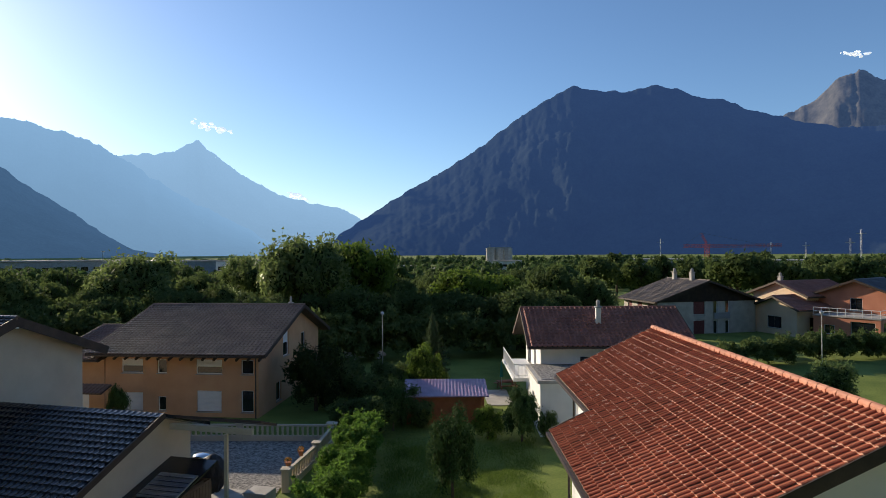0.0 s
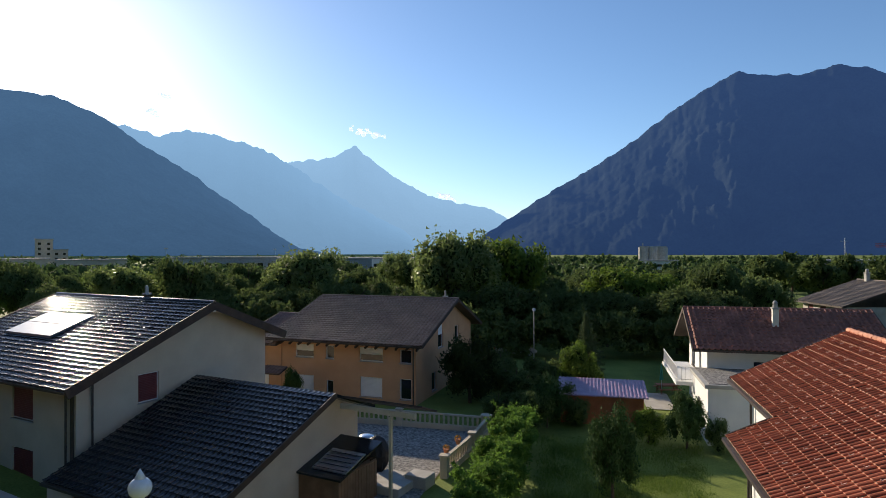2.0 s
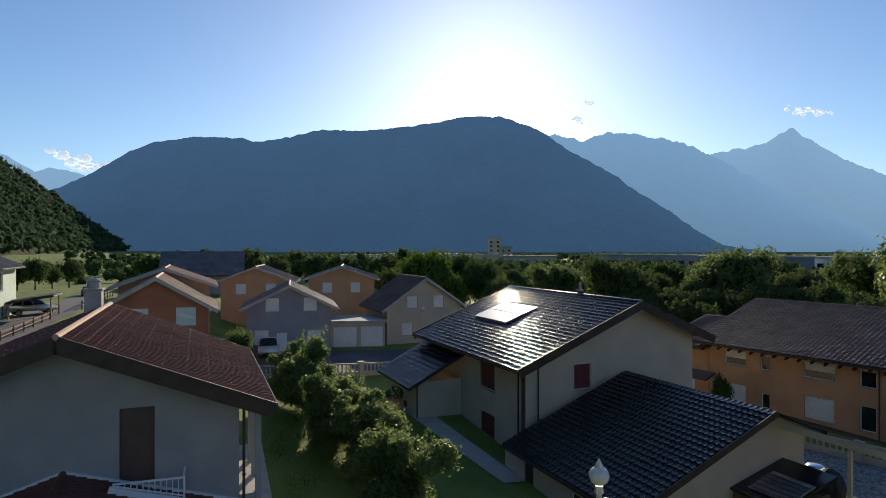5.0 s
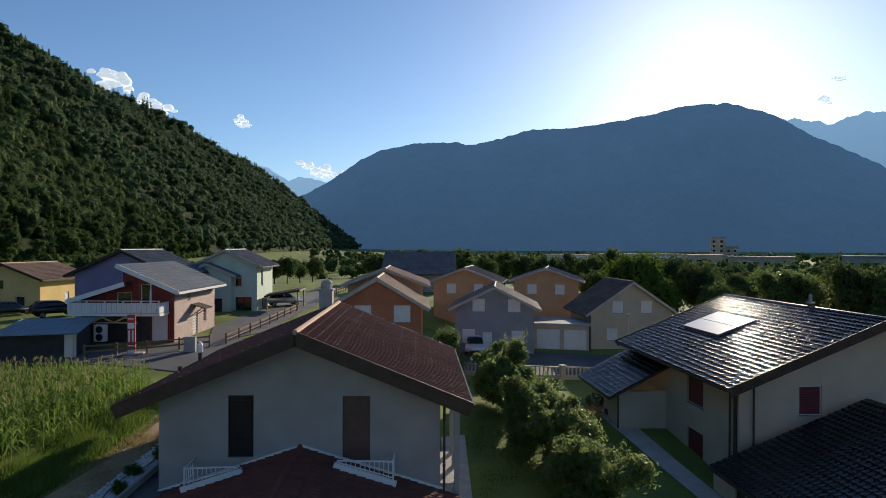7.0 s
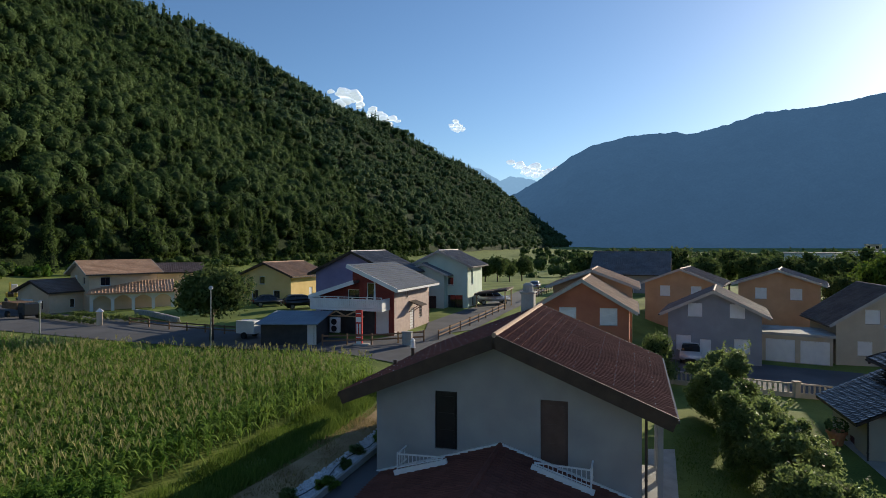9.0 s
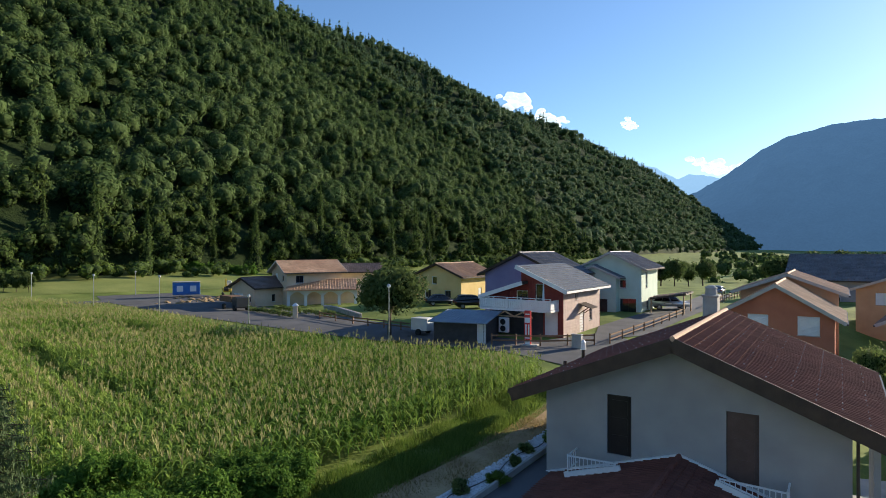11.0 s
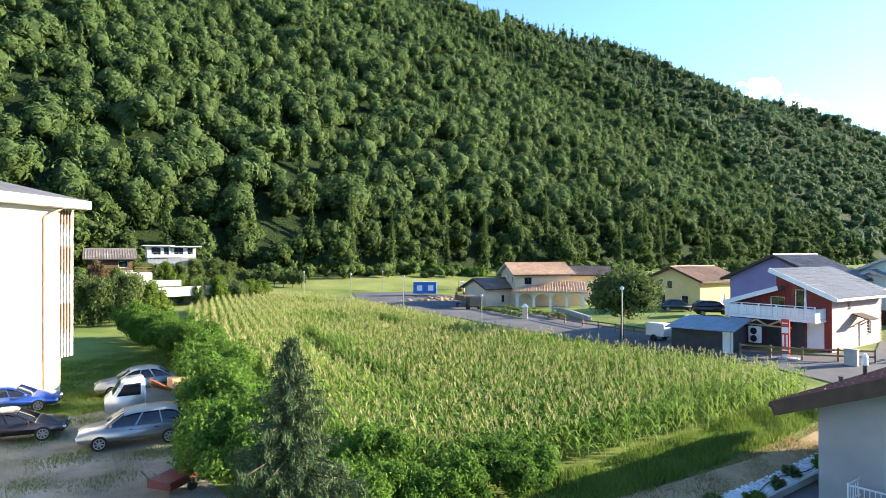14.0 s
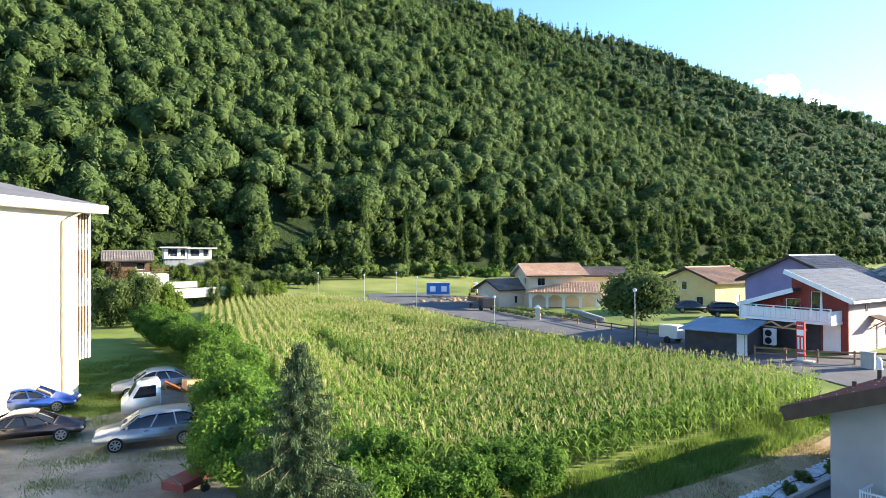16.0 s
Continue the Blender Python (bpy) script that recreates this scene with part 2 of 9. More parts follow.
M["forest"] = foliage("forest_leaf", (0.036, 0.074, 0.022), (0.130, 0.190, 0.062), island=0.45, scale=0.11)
# darker copy of the forest leaf: shade on the front trees as colour
M["forest_shade"] = foliage("shaded_forest_leaf", (0.032, 0.064, 0.016), (0.125, 0.178, 0.046), island=0.45, scale=0.11)
# dark filler inside crowns and hedges: shade among the leaves put into colour
M["core"] = surface("inner_shade", (0.016, 0.030, 0.008), (0.040, 0.062, 0.016), 1, 6, 0.95, 0.3, spec=0.1)


def leafy(name, dark, light, island):
    """Dense foliage seen from afar: shade in the gaps and light on the tufts put into the colour, with relief."""
    m, n, l, b = material(name, 0.9, 0.0, 0.1)
    tc = n.new("ShaderNodeTexCoord")
    fac = None
    for scale, k, c in ((0.09, 0.45, 0.0), (1.3, 0.75, -0.1)):
        no = n.new("ShaderNodeTexNoise")
        no.inputs["Scale"].default_value, no.inputs["Detail"].default_value, no.inputs["Roughness"].default_value = scale, 5, 0.65
        l.new(tc.outputs["Object"], no.inputs["Vector"])
        ad = n.new("ShaderNodeMath")
        ad.operation = "MULTIPLY_ADD"
        l.new(no.outputs["Fac"], ad.inputs[0])
        ad.inputs[1].default_value, ad.inputs[2].default_value = k, c
        if fac:
            l.new(fac, ad.inputs[2])
        fac = ad.outputs[0]
    g, gi = n.new("ShaderNodeNewGeometry"), n.new("ShaderNodeMath")
    gi.operation = "MULTIPLY_ADD"
    l.new(g.outputs["Random Per Island"], gi.inputs[0])
    gi.inputs[1].default_value = island
    l.new(fac, gi.inputs[2])
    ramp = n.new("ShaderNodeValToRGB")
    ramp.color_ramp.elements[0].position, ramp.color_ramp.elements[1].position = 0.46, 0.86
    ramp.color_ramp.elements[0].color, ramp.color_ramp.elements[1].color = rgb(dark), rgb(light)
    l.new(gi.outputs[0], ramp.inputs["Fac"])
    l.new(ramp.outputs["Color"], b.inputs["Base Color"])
    bp = n.new("ShaderNodeBump")
    l.new(no.outputs["Fac"], bp.inputs["Height"])
    bp.inputs["Strength"].default_value, bp.inputs["Distance"].default_value = 1.0, 0.6
    l.new(bp.outputs[0], b.inputs["Normal"])
    return m


# bluer leaves for the far slopes: distance haze mixed into their colour
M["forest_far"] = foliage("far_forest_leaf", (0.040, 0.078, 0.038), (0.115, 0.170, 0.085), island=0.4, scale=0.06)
# inner lobes darker than the leaves: shade between leaves put into the colour
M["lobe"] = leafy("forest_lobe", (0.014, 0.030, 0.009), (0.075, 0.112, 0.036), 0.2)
M["lobe_shade"] = leafy("shaded_forest_lobe", (0.008, 0.017, 0.006), (0.05, 0.076, 0.024), 0.2)
M["corn"] = foliage("corn_leaf", (0.085, 0.18, 0.026), (0.33, 0.43, 0.10), island=0.5, scale=0.12)
M["forest_edge"] = foliage("edge_leaf", (0.043, 0.085, 0.015), (0.15, 0.21, 0.045), island=0.45, scale=0.1)
M["tassel"] = foliage("corn_tassel", (0.26, 0.26, 0.10), (0.45, 0.42, 0.19), island=0.6, through_light=0.2)


# ---------------------------------------------------------------- tools
def thing(name, loc=(0, 0, 0), rot=0.0, label="", category="", group="", kind=""):
    ob = new(name)
    ob.matrix_basis = pose(*loc, 0, 0, rot)
    return tagged(ob, label, category, group, kind)


def link(name, mesh, parent=None, label="", loc=None, kind=""):
    ob = new(name, mesh)
    if parent is not None:
        ob.parent = parent
    if loc is not None:
        ob.matrix_basis = loc if isinstance(loc, Matrix) else Matrix.Translation(loc)
    return tagged(ob, label, kind=kind)


def mesh_of(bm, mats, smooth=False):
    me = bpy.data.meshes.new("mesh")
    bm.normal_update()
    bm.to_mesh(me)
    bm.free()
    for m in mats if isinstance(mats, (list, tuple)) else (mats,):
        me.materials.append(m)
    if smooth:
        me.shade_smooth()
    return me


def part(name, bm, mat, parent, label="", smooth=False, kind=""):
    return link(name, mesh_of(bm, mat, smooth), parent, label, kind=kind)


def raw_mesh(verts, faces, mats, index=None, smooth=False):
    """A mesh from numpy arrays: verts (n, 3), faces (m, 3 or 4)."""
    me = bpy.data.meshes.new("mesh")
    v, f = np.asarray(verts, np.float32), np.asarray(faces, np.int32)
    k = f.shape[1]
    me.vertices.add(len(v))
    me.vertices.foreach_set("co", v.ravel())
    me.loops.add(f.size)
    me.loops.foreach_set("vertex_index", f.ravel())
    me.polygons.add(len(f))
    me.polygons.foreach_set("loop_start", np.arange(0, f.size, k, dtype=np.int32))
    for m in mats if isinstance(mats, (list, tuple)) else (mats,):
        me.materials.append(m)
    if index is not None:
        me.polygons.foreach_set("material_index", np.asarray(index, np.int32))
    me.polygons.foreach_set("use_smooth", np.full(len(f), smooth))
    me.update(calc_edges=True)
    return me


def box(bm, size, at=(0, 0, 0), rot=(0, 0, 0), bevel=0.0):
    r = bmesh.ops.create_cube(bm, size=1.0, matrix=pose(*at, *rot) @ Matrix.Diagonal((*size, 1)))
    if bevel:
        es = {e for v in r["verts"] for e in v.link_edges}
        bmesh.ops.bevel(bm, geom=list(es), offset=bevel, segments=1, affect="EDGES")
    return r["verts"]


def span(bm, a, b, bevel=0.0):
    """A box between two opposite corners."""
    return box(bm, [abs(q - p) for p, q in zip(a, b)], [(p + q) / 2 for p, q in zip(a, b)], bevel=bevel)


def rod(bm, a, b, r1, r2=None, seg=8):
    """A round bar from a to b."""
    a, b = Vector(a), Vector(b)
    d = b - a
    m = Matrix.Translation((a + b) / 2) @ d.to_track_quat("Z", "Y").to_matrix().to_4x4()
    return bmesh.ops.create_cone(bm, cap_ends=True, segments=seg, radius1=r1, radius2=r1 if r2 is None else r2, depth=d.length, matrix=m)["verts"]


def beam(bm, a, b, w, h):
    """A square bar from a to b, upright side h."""
    a, b = Vector(a), Vector(b)
    d = b - a
    x = d.normalized()
    y = Vector((0, 0, 1)).cross(x)
    y = y.normalized() if y.length > 1e-4 else Vector((0, 1, 0))
    z = x.cross(y)
    m = Matrix((x, y, z)).transposed().to_4x4()
    return bmesh.ops.create_cube(bm, size=1.0, matrix=Matrix.Translation((a + b) / 2) @ m @ Matrix.Diagonal((d.length, w, h, 1)))["verts"]


def ball(bm, r, at=(0, 0, 0), scale=(1, 1, 1), sub=2):
    return bmesh.ops.create_icosphere(bm, subdivisions=sub, radius=r, matrix=Matrix.Translation(at) @ Matrix.Diagonal((*scale, 1)))["verts"]


def face(bm, pts):
    return bm.faces.new([bm.verts.new(p) for p in pts])


GROUND = ((-9, -21, 2.0), (-10, -33, 2.0), (-17, -45, 2.0), (-25, -12, 1.8), (-35, -30, 1.8), (-48, -19, 2.1), (-53, -6, 2.7),
          (-57, -38, 2.1), (-70, -72, 2.1), (-88, -72, 2.2), (-84, -48, 1.7), (-84, -24, 2.7), (-42, -4, 2.2), (-29, -4, 1.3),
          (-24, 9, -0.6), (-35, 15, -1.2), (-20, 18, -2.4), (-8, 20, -2.3), (2, 22, -2.0), (4, 36, -2.0), (-12, 40, -1.9),
          (12, 48, -1.8), (-6, 60, -1.7), (45, 70, -1.0), (-43, 22, -0.6), (-56, 26, -0.4), (-78, 3, 2.8), (-110, 14, 2.4), (-6, -4, 1.6))
GP = np.array(GROUND)
VALLEY = radians(76)                       # direction of the valley's wall, to the left of +y
U = np.array((-sin(VALLEY), cos(VALLEY)))   # along it
N = np.array((U[1] * -1, U[0]))            # towards the hill


def ground(x, y):
    """Height of the ground; works on numbers and arrays."""
    x, y = np.asarray(x, float), np.asarray(y, float)
    d2 = (x[..., None] - GP[:, 0]) ** 2 + (y[..., None] - GP[:, 1]) ** 2
    w = np.exp(-d2 / (2 * 8.0**2)) + 1e-4 / (1 + d2 / 400)
    z = (w * GP[:, 2]).sum(-1) / w.sum(-1)
    s = x * N[0] + y * N[1]
    z = z + np.clip(s - 105, 0, 30) * 0.12
    far = np.clip((np.hypot(x, y) - 130) / 150, 0, 1) * (s < 60)
    return z * (1 - far) - 2.0 * far


def gz(x, y):
    return float(ground(x, y))


# ---------------------------------------------------------------- house kit
def clipped(poly, a, b, c):
    """The part of a polygon of (u, z) where a * u + b * z <= c."""
    out = []
    for i, p in enumerate(poly):
        q = poly[(i + 1) % len(poly)]
        fp, fq = a * p[0] + b * p[1] - c, a * q[0] + b * q[1] - c
        if fp <= 1e-9:
            out.append(p)
        if (fp < -1e-9 < 1e-9 < fq) or (fq < -1e-9 < 1e-9 < fp):
            k = fp / (fp - fq)
            out.append((p[0] + k * (q[0] - p[0]), p[1] + k * (q[1] - p[1])))
    return out


def wall_mesh(to, u0, u1, z0, z1, holes, cuts=(), deep=0.22):
    """A wall with rectangular openings through it. to(u, z, d) gives the place d behind the face; cuts: half planes that the roof leaves."""
    bm = bmesh.new()
    us = sorted({u0, u1, *(v for h in holes for v in (h[0], h[1]))})
    zs = sorted({z0, z1, *(v for h in holes for v in (h[2], h[3]))})
    for ua, ub in zip(us, us[1:]):
        for za, zb in zip(zs, zs[1:]):
            um, zm = (ua + ub) / 2, (za + zb) / 2
            if any(h[0] < um < h[1] and h[2] < zm < h[3] for h in holes):
                continue
            poly = [(ua, za), (ub, za), (ub, zb), (ua, zb)]
            for c in cuts:
                poly = clipped(poly, *c)
            if len(poly) > 2:
                for d in (0.0, deep):
                    face(bm, [to(u, z, d) for u, z in poly])
    for ua, ub, za, zb in holes:
        ring = [(ua, za), (ub, za), (ub, zb), (ua, zb)]
        for p, q in zip(ring, ring[1:] + ring[:1]):
            face(bm, [to(*p, 0), to(*q, 0), to(*q, deep), to(*p, deep)])
    bmesh.ops.remove_doubles(bm, verts=bm.verts, dist=0.001)
    return bm


def tile_shape(w, h, roll=0.045, lift=0.028, wave=False):
    """One roof tile: a flat pan and a roll, or a waved profile, lifted at its lower edge. x along the course, y down the slope, z off the roof."""
    if wave:
        xs = [w * k for k in (0, 0.14, 0.28, 0.64, 0.80, 0.90, 1.0)]
        zs = [roll * k for k in (0.45, 0.12, 0.0, 0.0, 0.75, 1.0, 0.62)]
    else:
        xs = [w * k for k in (0, 0.25, 0.5, 0.62, 0.78, 0.93, 1.0)]
        zs = [roll * k for k in (0, 0, 0, 0.65, 1.0, 0.65, 0.1)]
    rows = ((-0.03, 0.0), (0.5, 0.06), (0.72, 0.42), (1.04, 1.0)) if wave else ((-0.03, 0.0), (1.04, 1.0))
    v = [(x, k * h, z + q * lift) for k, q in rows for x, z in zip(xs, zs)]
    v += [(x, h * 1.04, z + lift) for x, z in zip(xs, zs)] + [(x, h * 1.04, z - 0.005) for x, z in zip(xs, zs)]
    n = len(rows)
    f = [(i + 7 * r, i + 1 + 7 * r, i + 8 + 7 * r, i + 7 + 7 * r) for r in [*range(n - 1), n] for i in range(6)]
    return np.array(v), np.array(f)


def slope_tiles(parent, o, e, d, length, width, w, h, mat, singles=None, roll=0.055, name="tiles", lift=0.042, edge=None):
    """Covers a slope: o its upper corner, e along the course, d down the slope. singles(a, b): whether the tile there is a piece of its own."""
    e, d = Vector(e).normalized(), Vector(d).normalized()
    n = e.cross(d)
    if n.z < 0:
        n = -n
    nc, nr = max(1, round(length / w)), max(1, round(width / h))
    tw, th = length / nc, width / nr
    glazed = mat == M["tile_black"]
    v, f = tile_shape(tw, th, roll, lift, glazed)
    mats = [mat, edge] if edge else [mat]
    own = np.array([0] * (len(f) - 6) + [1 if edge else 0] * 6)
    rot = np.array((e, d, n))
    base = np.array(Vector(o) + n * 0.02)
    flip = e.cross(d).z < 0
    if flip:
        f = f[:, ::-1]
    rng = np.random.default_rng(7)
    one = None
    vs, fs, count = [], [], 0
    for r in range(nr):
        for c in range(nc):
            off = base + np.array(e) * (c * tw) + np.array(d) * (r * th)
            if singles and count < 300 and singles(c * tw, r * th):
                if one is None:
                    one = raw_mesh(v, f, mats, own, smooth=glazed)
                m = Matrix(((e.x, d.x, n.x, off[0]), (e.y, d.y, n.y, off[1]), (e.z, d.z, n.z, off[2]), (0, 0, 0, 1)))
                m = m @ pose(0, 0, float(rng.uniform(0, 0.008)), float(rng.normal(0, 0.5)), float(rng.normal(0, 0.5)), float(rng.normal(0, 0.4)))
                link("tile", one, parent, loc=m)
                count += 1
            else:
                fs.append(f + len(vs) * len(v))
                vs.append((v + rng.normal(0, 0.004, 3) + v[:, 1:2] * (0, 0, rng.normal(0, 0.006)) + v[:, :1] * (0, 0, rng.normal(0, 0.004))) @ rot + off)
    if vs:
        link(name, raw_mesh(np.concatenate(vs), np.concatenate(fs), mats, np.tile(own, len(vs)), smooth=glazed), parent, kind="stuff")


def gable_roof(house, x0, x1, zr, yf, zf, yb, zb, mat, w=0.3, h=0.36, fascia=None, singles=None, ridge=None, back=True, roll=0.055, gutter=True, deck=0.16, lift=0.042, verge=0.26):
    """Ridge along x at y = 0 and height zr; the front slope runs down to (yf, zf), the back one to (yb, zb)."""
    fascia = fascia or M["wood_dark"]
    for y, z, show, nm in ((yf, zf, True, "roof_slope"), (yb, zb, back, "roof_slope")):
        if y == 0:
            continue
        bm = bmesh.new()
        up = [(x0, 0, zr), (x1, 0, zr), (x1, y, z), (x0, y, z)]
        lo = [(p[0], p[1], p[2] - deck) for p in up]
        a, b = [bm.verts.new(p) for p in up], [bm.verts.new(p) for p in lo]
        bm.faces.new(a), bm.faces.new(b[::-1])
        for i in range(4):
            j = (i + 1) % 4
            bm.faces.new((a[i], b[i], b[j], a[j]))
        slope = part(nm, bm, fascia, house)
        for x in (x0 - 0.03, x1 + 0.03):
            bm = bmesh.new()
            beam(bm, (x, 0, zr + 0.07 - verge / 2), (x, y, z + 0.07 - verge / 2), 0.05, verge)
            part("verge_board", bm, fascia, slope)
        if show:
            width = sqrt(y * y + (z - zr) ** 2)
            slope_tiles(slope, (x0, 0, zr), (1, 0, 0), (0, y, z - zr), x1 - x0, width, w, h, mat, singles if y == yf else None, roll, lift=lift)
        if gutter:
            bm = bmesh.new()
            s = 1 if y > 0 else -1
            beam(bm, (x0, y + s * 0.07, z - 0.09), (x1, y + s * 0.07, z - 0.09), 0.13, 0.11)
            part("gutter", bm, M["darkmetal"], slope)
    n = max(2, int((x1 - x0) / 0.42))
    step = (x1 - x0) / n
    bm = bmesh.new()
    rod(bm, (0, 0, zr + 0.035), (step * 1.08, 0, zr + 0.02), 0.10, 0.12, 8)
    cap = mesh_of(bm, ridge or mat)
    for i in range(n):
        link("ridge_tile", cap, house, loc=(x0 + i * step, 0, 0))


def opening(house, to, u0, u1, z0, z1, kind, tone):
    """What fills an opening: a framed pane, a lowered blind, a shutter or a door leaf."""
    w = u1 - u0
    fr = bmesh.new()
    t = 0.06
    for a, b, c, d in ((u0, u0 + t, z0, z1), (u1 - t, u1, z0, z1), (u0 + t, u1 - t, z0, z0 + t), (u0 + t, u1 - t, z1 - t, z1)):
        pts = [to(p, q, r) for p, q, r in ((a, c, 0.10), (b, c, 0.10), (b, d, 0.10), (a, d, 0.10), (a, c, 0.17), (b, c, 0.17), (b, d, 0.17), (a, d, 0.17))]
        vs = [fr.verts.new(p) for p in pts]
        for q in ((0, 1, 2, 3), (7, 6, 5, 4), (0, 4, 5, 1), (1, 5, 6, 2), (2, 6, 7, 3), (3, 7, 4, 0)):
            fr.faces.new([vs[i] for i in q])
    frame_part = part("door" if kind == "door" else "window", fr, tone if kind == "door" else M["paint"], house)

    def slab(bm, a, b, c, d, near, far):
        vs = [bm.verts.new(to(p, q, r)) for r in (near, far) for p, q in ((a, c), (b, c), (b, d), (a, d))]
        for q in ((0, 1, 2, 3), (7, 6, 5, 4), (0, 4, 5, 1), (1, 5, 6, 2), (2, 6, 7, 3), (3, 7, 4, 0)):
            bm.faces.new([vs[i] for i in q])

    if kind in ("blind", "half", "shutter"):
        low = z0 + t if kind != "half" else z0 + (z1 - z0) * 0.5
        bm = bmesh.new()
        k = max(3, int((z1 - low) / 0.09))
        st = (z1 - t - low) / k
        ring = [(low + st * (i + q), (0.07 if kind == "shutter" else 0.09) + 0.02 * (q in (0.0, 0.12))) for i in range(k) for q in (0.0, 0.12, 0.3, 0.95)]
        rows = [(bm.verts.new(to(u0 + t, z, d)), bm.verts.new(to(u1 - t, z, d))) for z, d in ring]
        for (a, b), (c, d) in zip(rows, rows[1:]):
            bm.faces.new((a, b, d, c))
        part("shutter" if kind == "shutter" else "blind", bm, tone, frame_part)
        bm = bmesh.new()
        slab(bm, u0 + t, u1 - t, z0 + t, z1 - t, 0.13, 0.145)
        part("pane", bm, M["dark_glass"], frame_part)
    elif kind == "door":
        bm = bmesh.new()
        slab(bm, u0 + t, u1 - t, z0, z1 - t, 0.09, 0.14)
        for i in range(3):
            a = z0 + 0.2 + i * (z1 - z0 - 0.3) / 3
            slab(bm, u0 + t + 0.1, u1 - t - 0.1, a, a + (z1 - z0 - 0.3) / 3 - 0.12, 0.07, 0.1)
        part("leaf", bm, tone, frame_part)
    else:
        k = 2 if w > 1.0 else 1
        for i in range(k):
            a = u0 + t + (w - 2 * t) * i / k
            bm = bmesh.new()
            slab(bm, a + 0.02, a + (w - 2 * t) / k - 0.02, z0 + t, z1 - t, 0.12, 0.14)
            part("pane", bm, M["dark_glass"], frame_part)
    if kind != "door":
        bm = bmesh.new()
        slab(bm, u0 - 0.05, u1 + 0.05, z0 - 0.05, z0, -0.06, 0.1)
        part("sill", bm, M["concrete"], frame_part)


def walls(house, xa, xb, ya, yb, z0, zr, yf, zf, ybk, zbk, mat, holes=(), tones=None, under=0.17, faces="FBLR"):
    """Four walls under a gable roof. holes: rows of (face, centre, sill, width, height, kind, tone); face F front, B back, L and R the gables."""
    sf, sb = (zf - zr) / yf, (zbk - zr) / ybk          # slopes, as rise per metre of y
    top = {"F": zr + sf * ya - under, "B": zr + sb * yb - under}
    spec = {"F": (lambda u, z, d: (u, ya + d, z), xa, xb, top["F"], ()),
            "B": (lambda u, z, d: (u, yb - d, z), xa, xb, top["B"], ()),
            "L": (lambda u, z, d: (xa + d, u, z), ya, yb, zr - under, ((-sf, 1, zr - under), (-sb, 1, zr - under))),
            "R": (lambda u, z, d: (xb - d, u, z), ya, yb, zr - under, ((-sf, 1, zr - under), (-sb, 1, zr - under)))}
    for key in faces:
        to, u0, u1, zt, cuts = spec[key]
        mine = [h for h in holes if h[0] == key]
        rects = [(h[1] - h[3] / 2, h[1] + h[3] / 2, h[2], h[2] + h[4]) for h in mine]
        part("wall", wall_mesh(to, u0, u1, z0, zt, rects, cuts), mat, house)
        for h, r in zip(mine, rects):
            opening(house, to, *r, h[5], h[6])


def box_walls(house, xa, xb, ya, yb, z0, z1, mat, holes=()):
    spec = {"F": (lambda u, z, d: (u, ya + d, z), xa, xb), "B": (lambda u, z, d: (u, yb - d, z), xa, xb),
            "L": (lambda u, z, d: (xa + d, u, z), ya, yb), "R": (lambda u, z, d: (xb - d, u, z), ya, yb)}
    for key, (to, u0, u1) in spec.items():
        mine = [h for h in holes if h[0] == key]
        rects = [(h[1] - h[3] / 2, h[1] + h[3] / 2, h[2], h[2] + h[4]) for h in mine]
        part("wall", wall_mesh(to, u0, u1, z0, z1, rects), mat, house)
        for h, r in zip(mine, rects):
            opening(house, to, *r, h[5], h[6])


def chimney(house, at, z0, z1, mat, w=0.5, d=0.5, hood=True):
    bm = bmesh.new()
    span(bm, (at[0] - w / 2, at[1] - d / 2, z0), (at[0] + w / 2, at[1] + d / 2, z1), 0.02)
    c = part("chimney", bm, mat, house)
    bm = bmesh.new()
    span(bm, (at[0] - w / 2 - 0.07, at[1] - d / 2 - 0.07, z1 - 0.02), (at[0] + w / 2 + 0.07, at[1] + d / 2 + 0.07, z1 + 0.08), 0.02)
    if hood:
        rod(bm, (at[0], at[1], z1 + 0.05), (at[0], at[1], z1 + 0.45), w * 0.42, w * 0.36, 10)
        rod(bm, (at[0], at[1], z1 + 0.42), (at[0], at[1], z1 + 0.56), w * 0.46, w * 0.2, 10)
    part("chimney_cap", bm, M["concrete"], c)


def downpipe(house, x, y, z0, z1):
    bm = bmesh.new()
    rod(bm, (x, y, z0), (x, y, z1), 0.05, None, 8)
    for z in (z0 + 0.3, (z0 + z1) / 2, z1 - 0.3):
        rod(bm, (x, y, z), (x, y, z + 0.05), 0.065, None, 8)
    part("downpipe", bm, M["darkmetal"], house)


def simple_house(label, loc, rot, length, half, z0, zr, ze, wall, tile, holes=(), over=0.7, name="house", w=0.34, h=0.38, group="", chim=None, fascia=None, gable_over=0.6):
    """A gable house: ridge along x, centred; heights are world heights, loc its middle."""
    hs = thing(name, (loc[0], loc[1], z0), rot, label, "house", group)
    zr, ze = zr - z0, ze - z0
    L = length / 2
    gable_roof(hs, -L - gable_over, L + gable_over, zr, -half - over, ze, half + over, ze, tile, w, h, fascia)
    walls(hs, -L, L, -half, half, -0.4, zr, -half - over, ze, half + over, ze, wall, [(f, u, s - z0, a, b, k, t) for f, u, s, a, b, k, t in holes])
    if chim:
        chimney(hs, chim[:2], chim[2] - z0, chim[3] - z0, M["concrete"])
    return hs


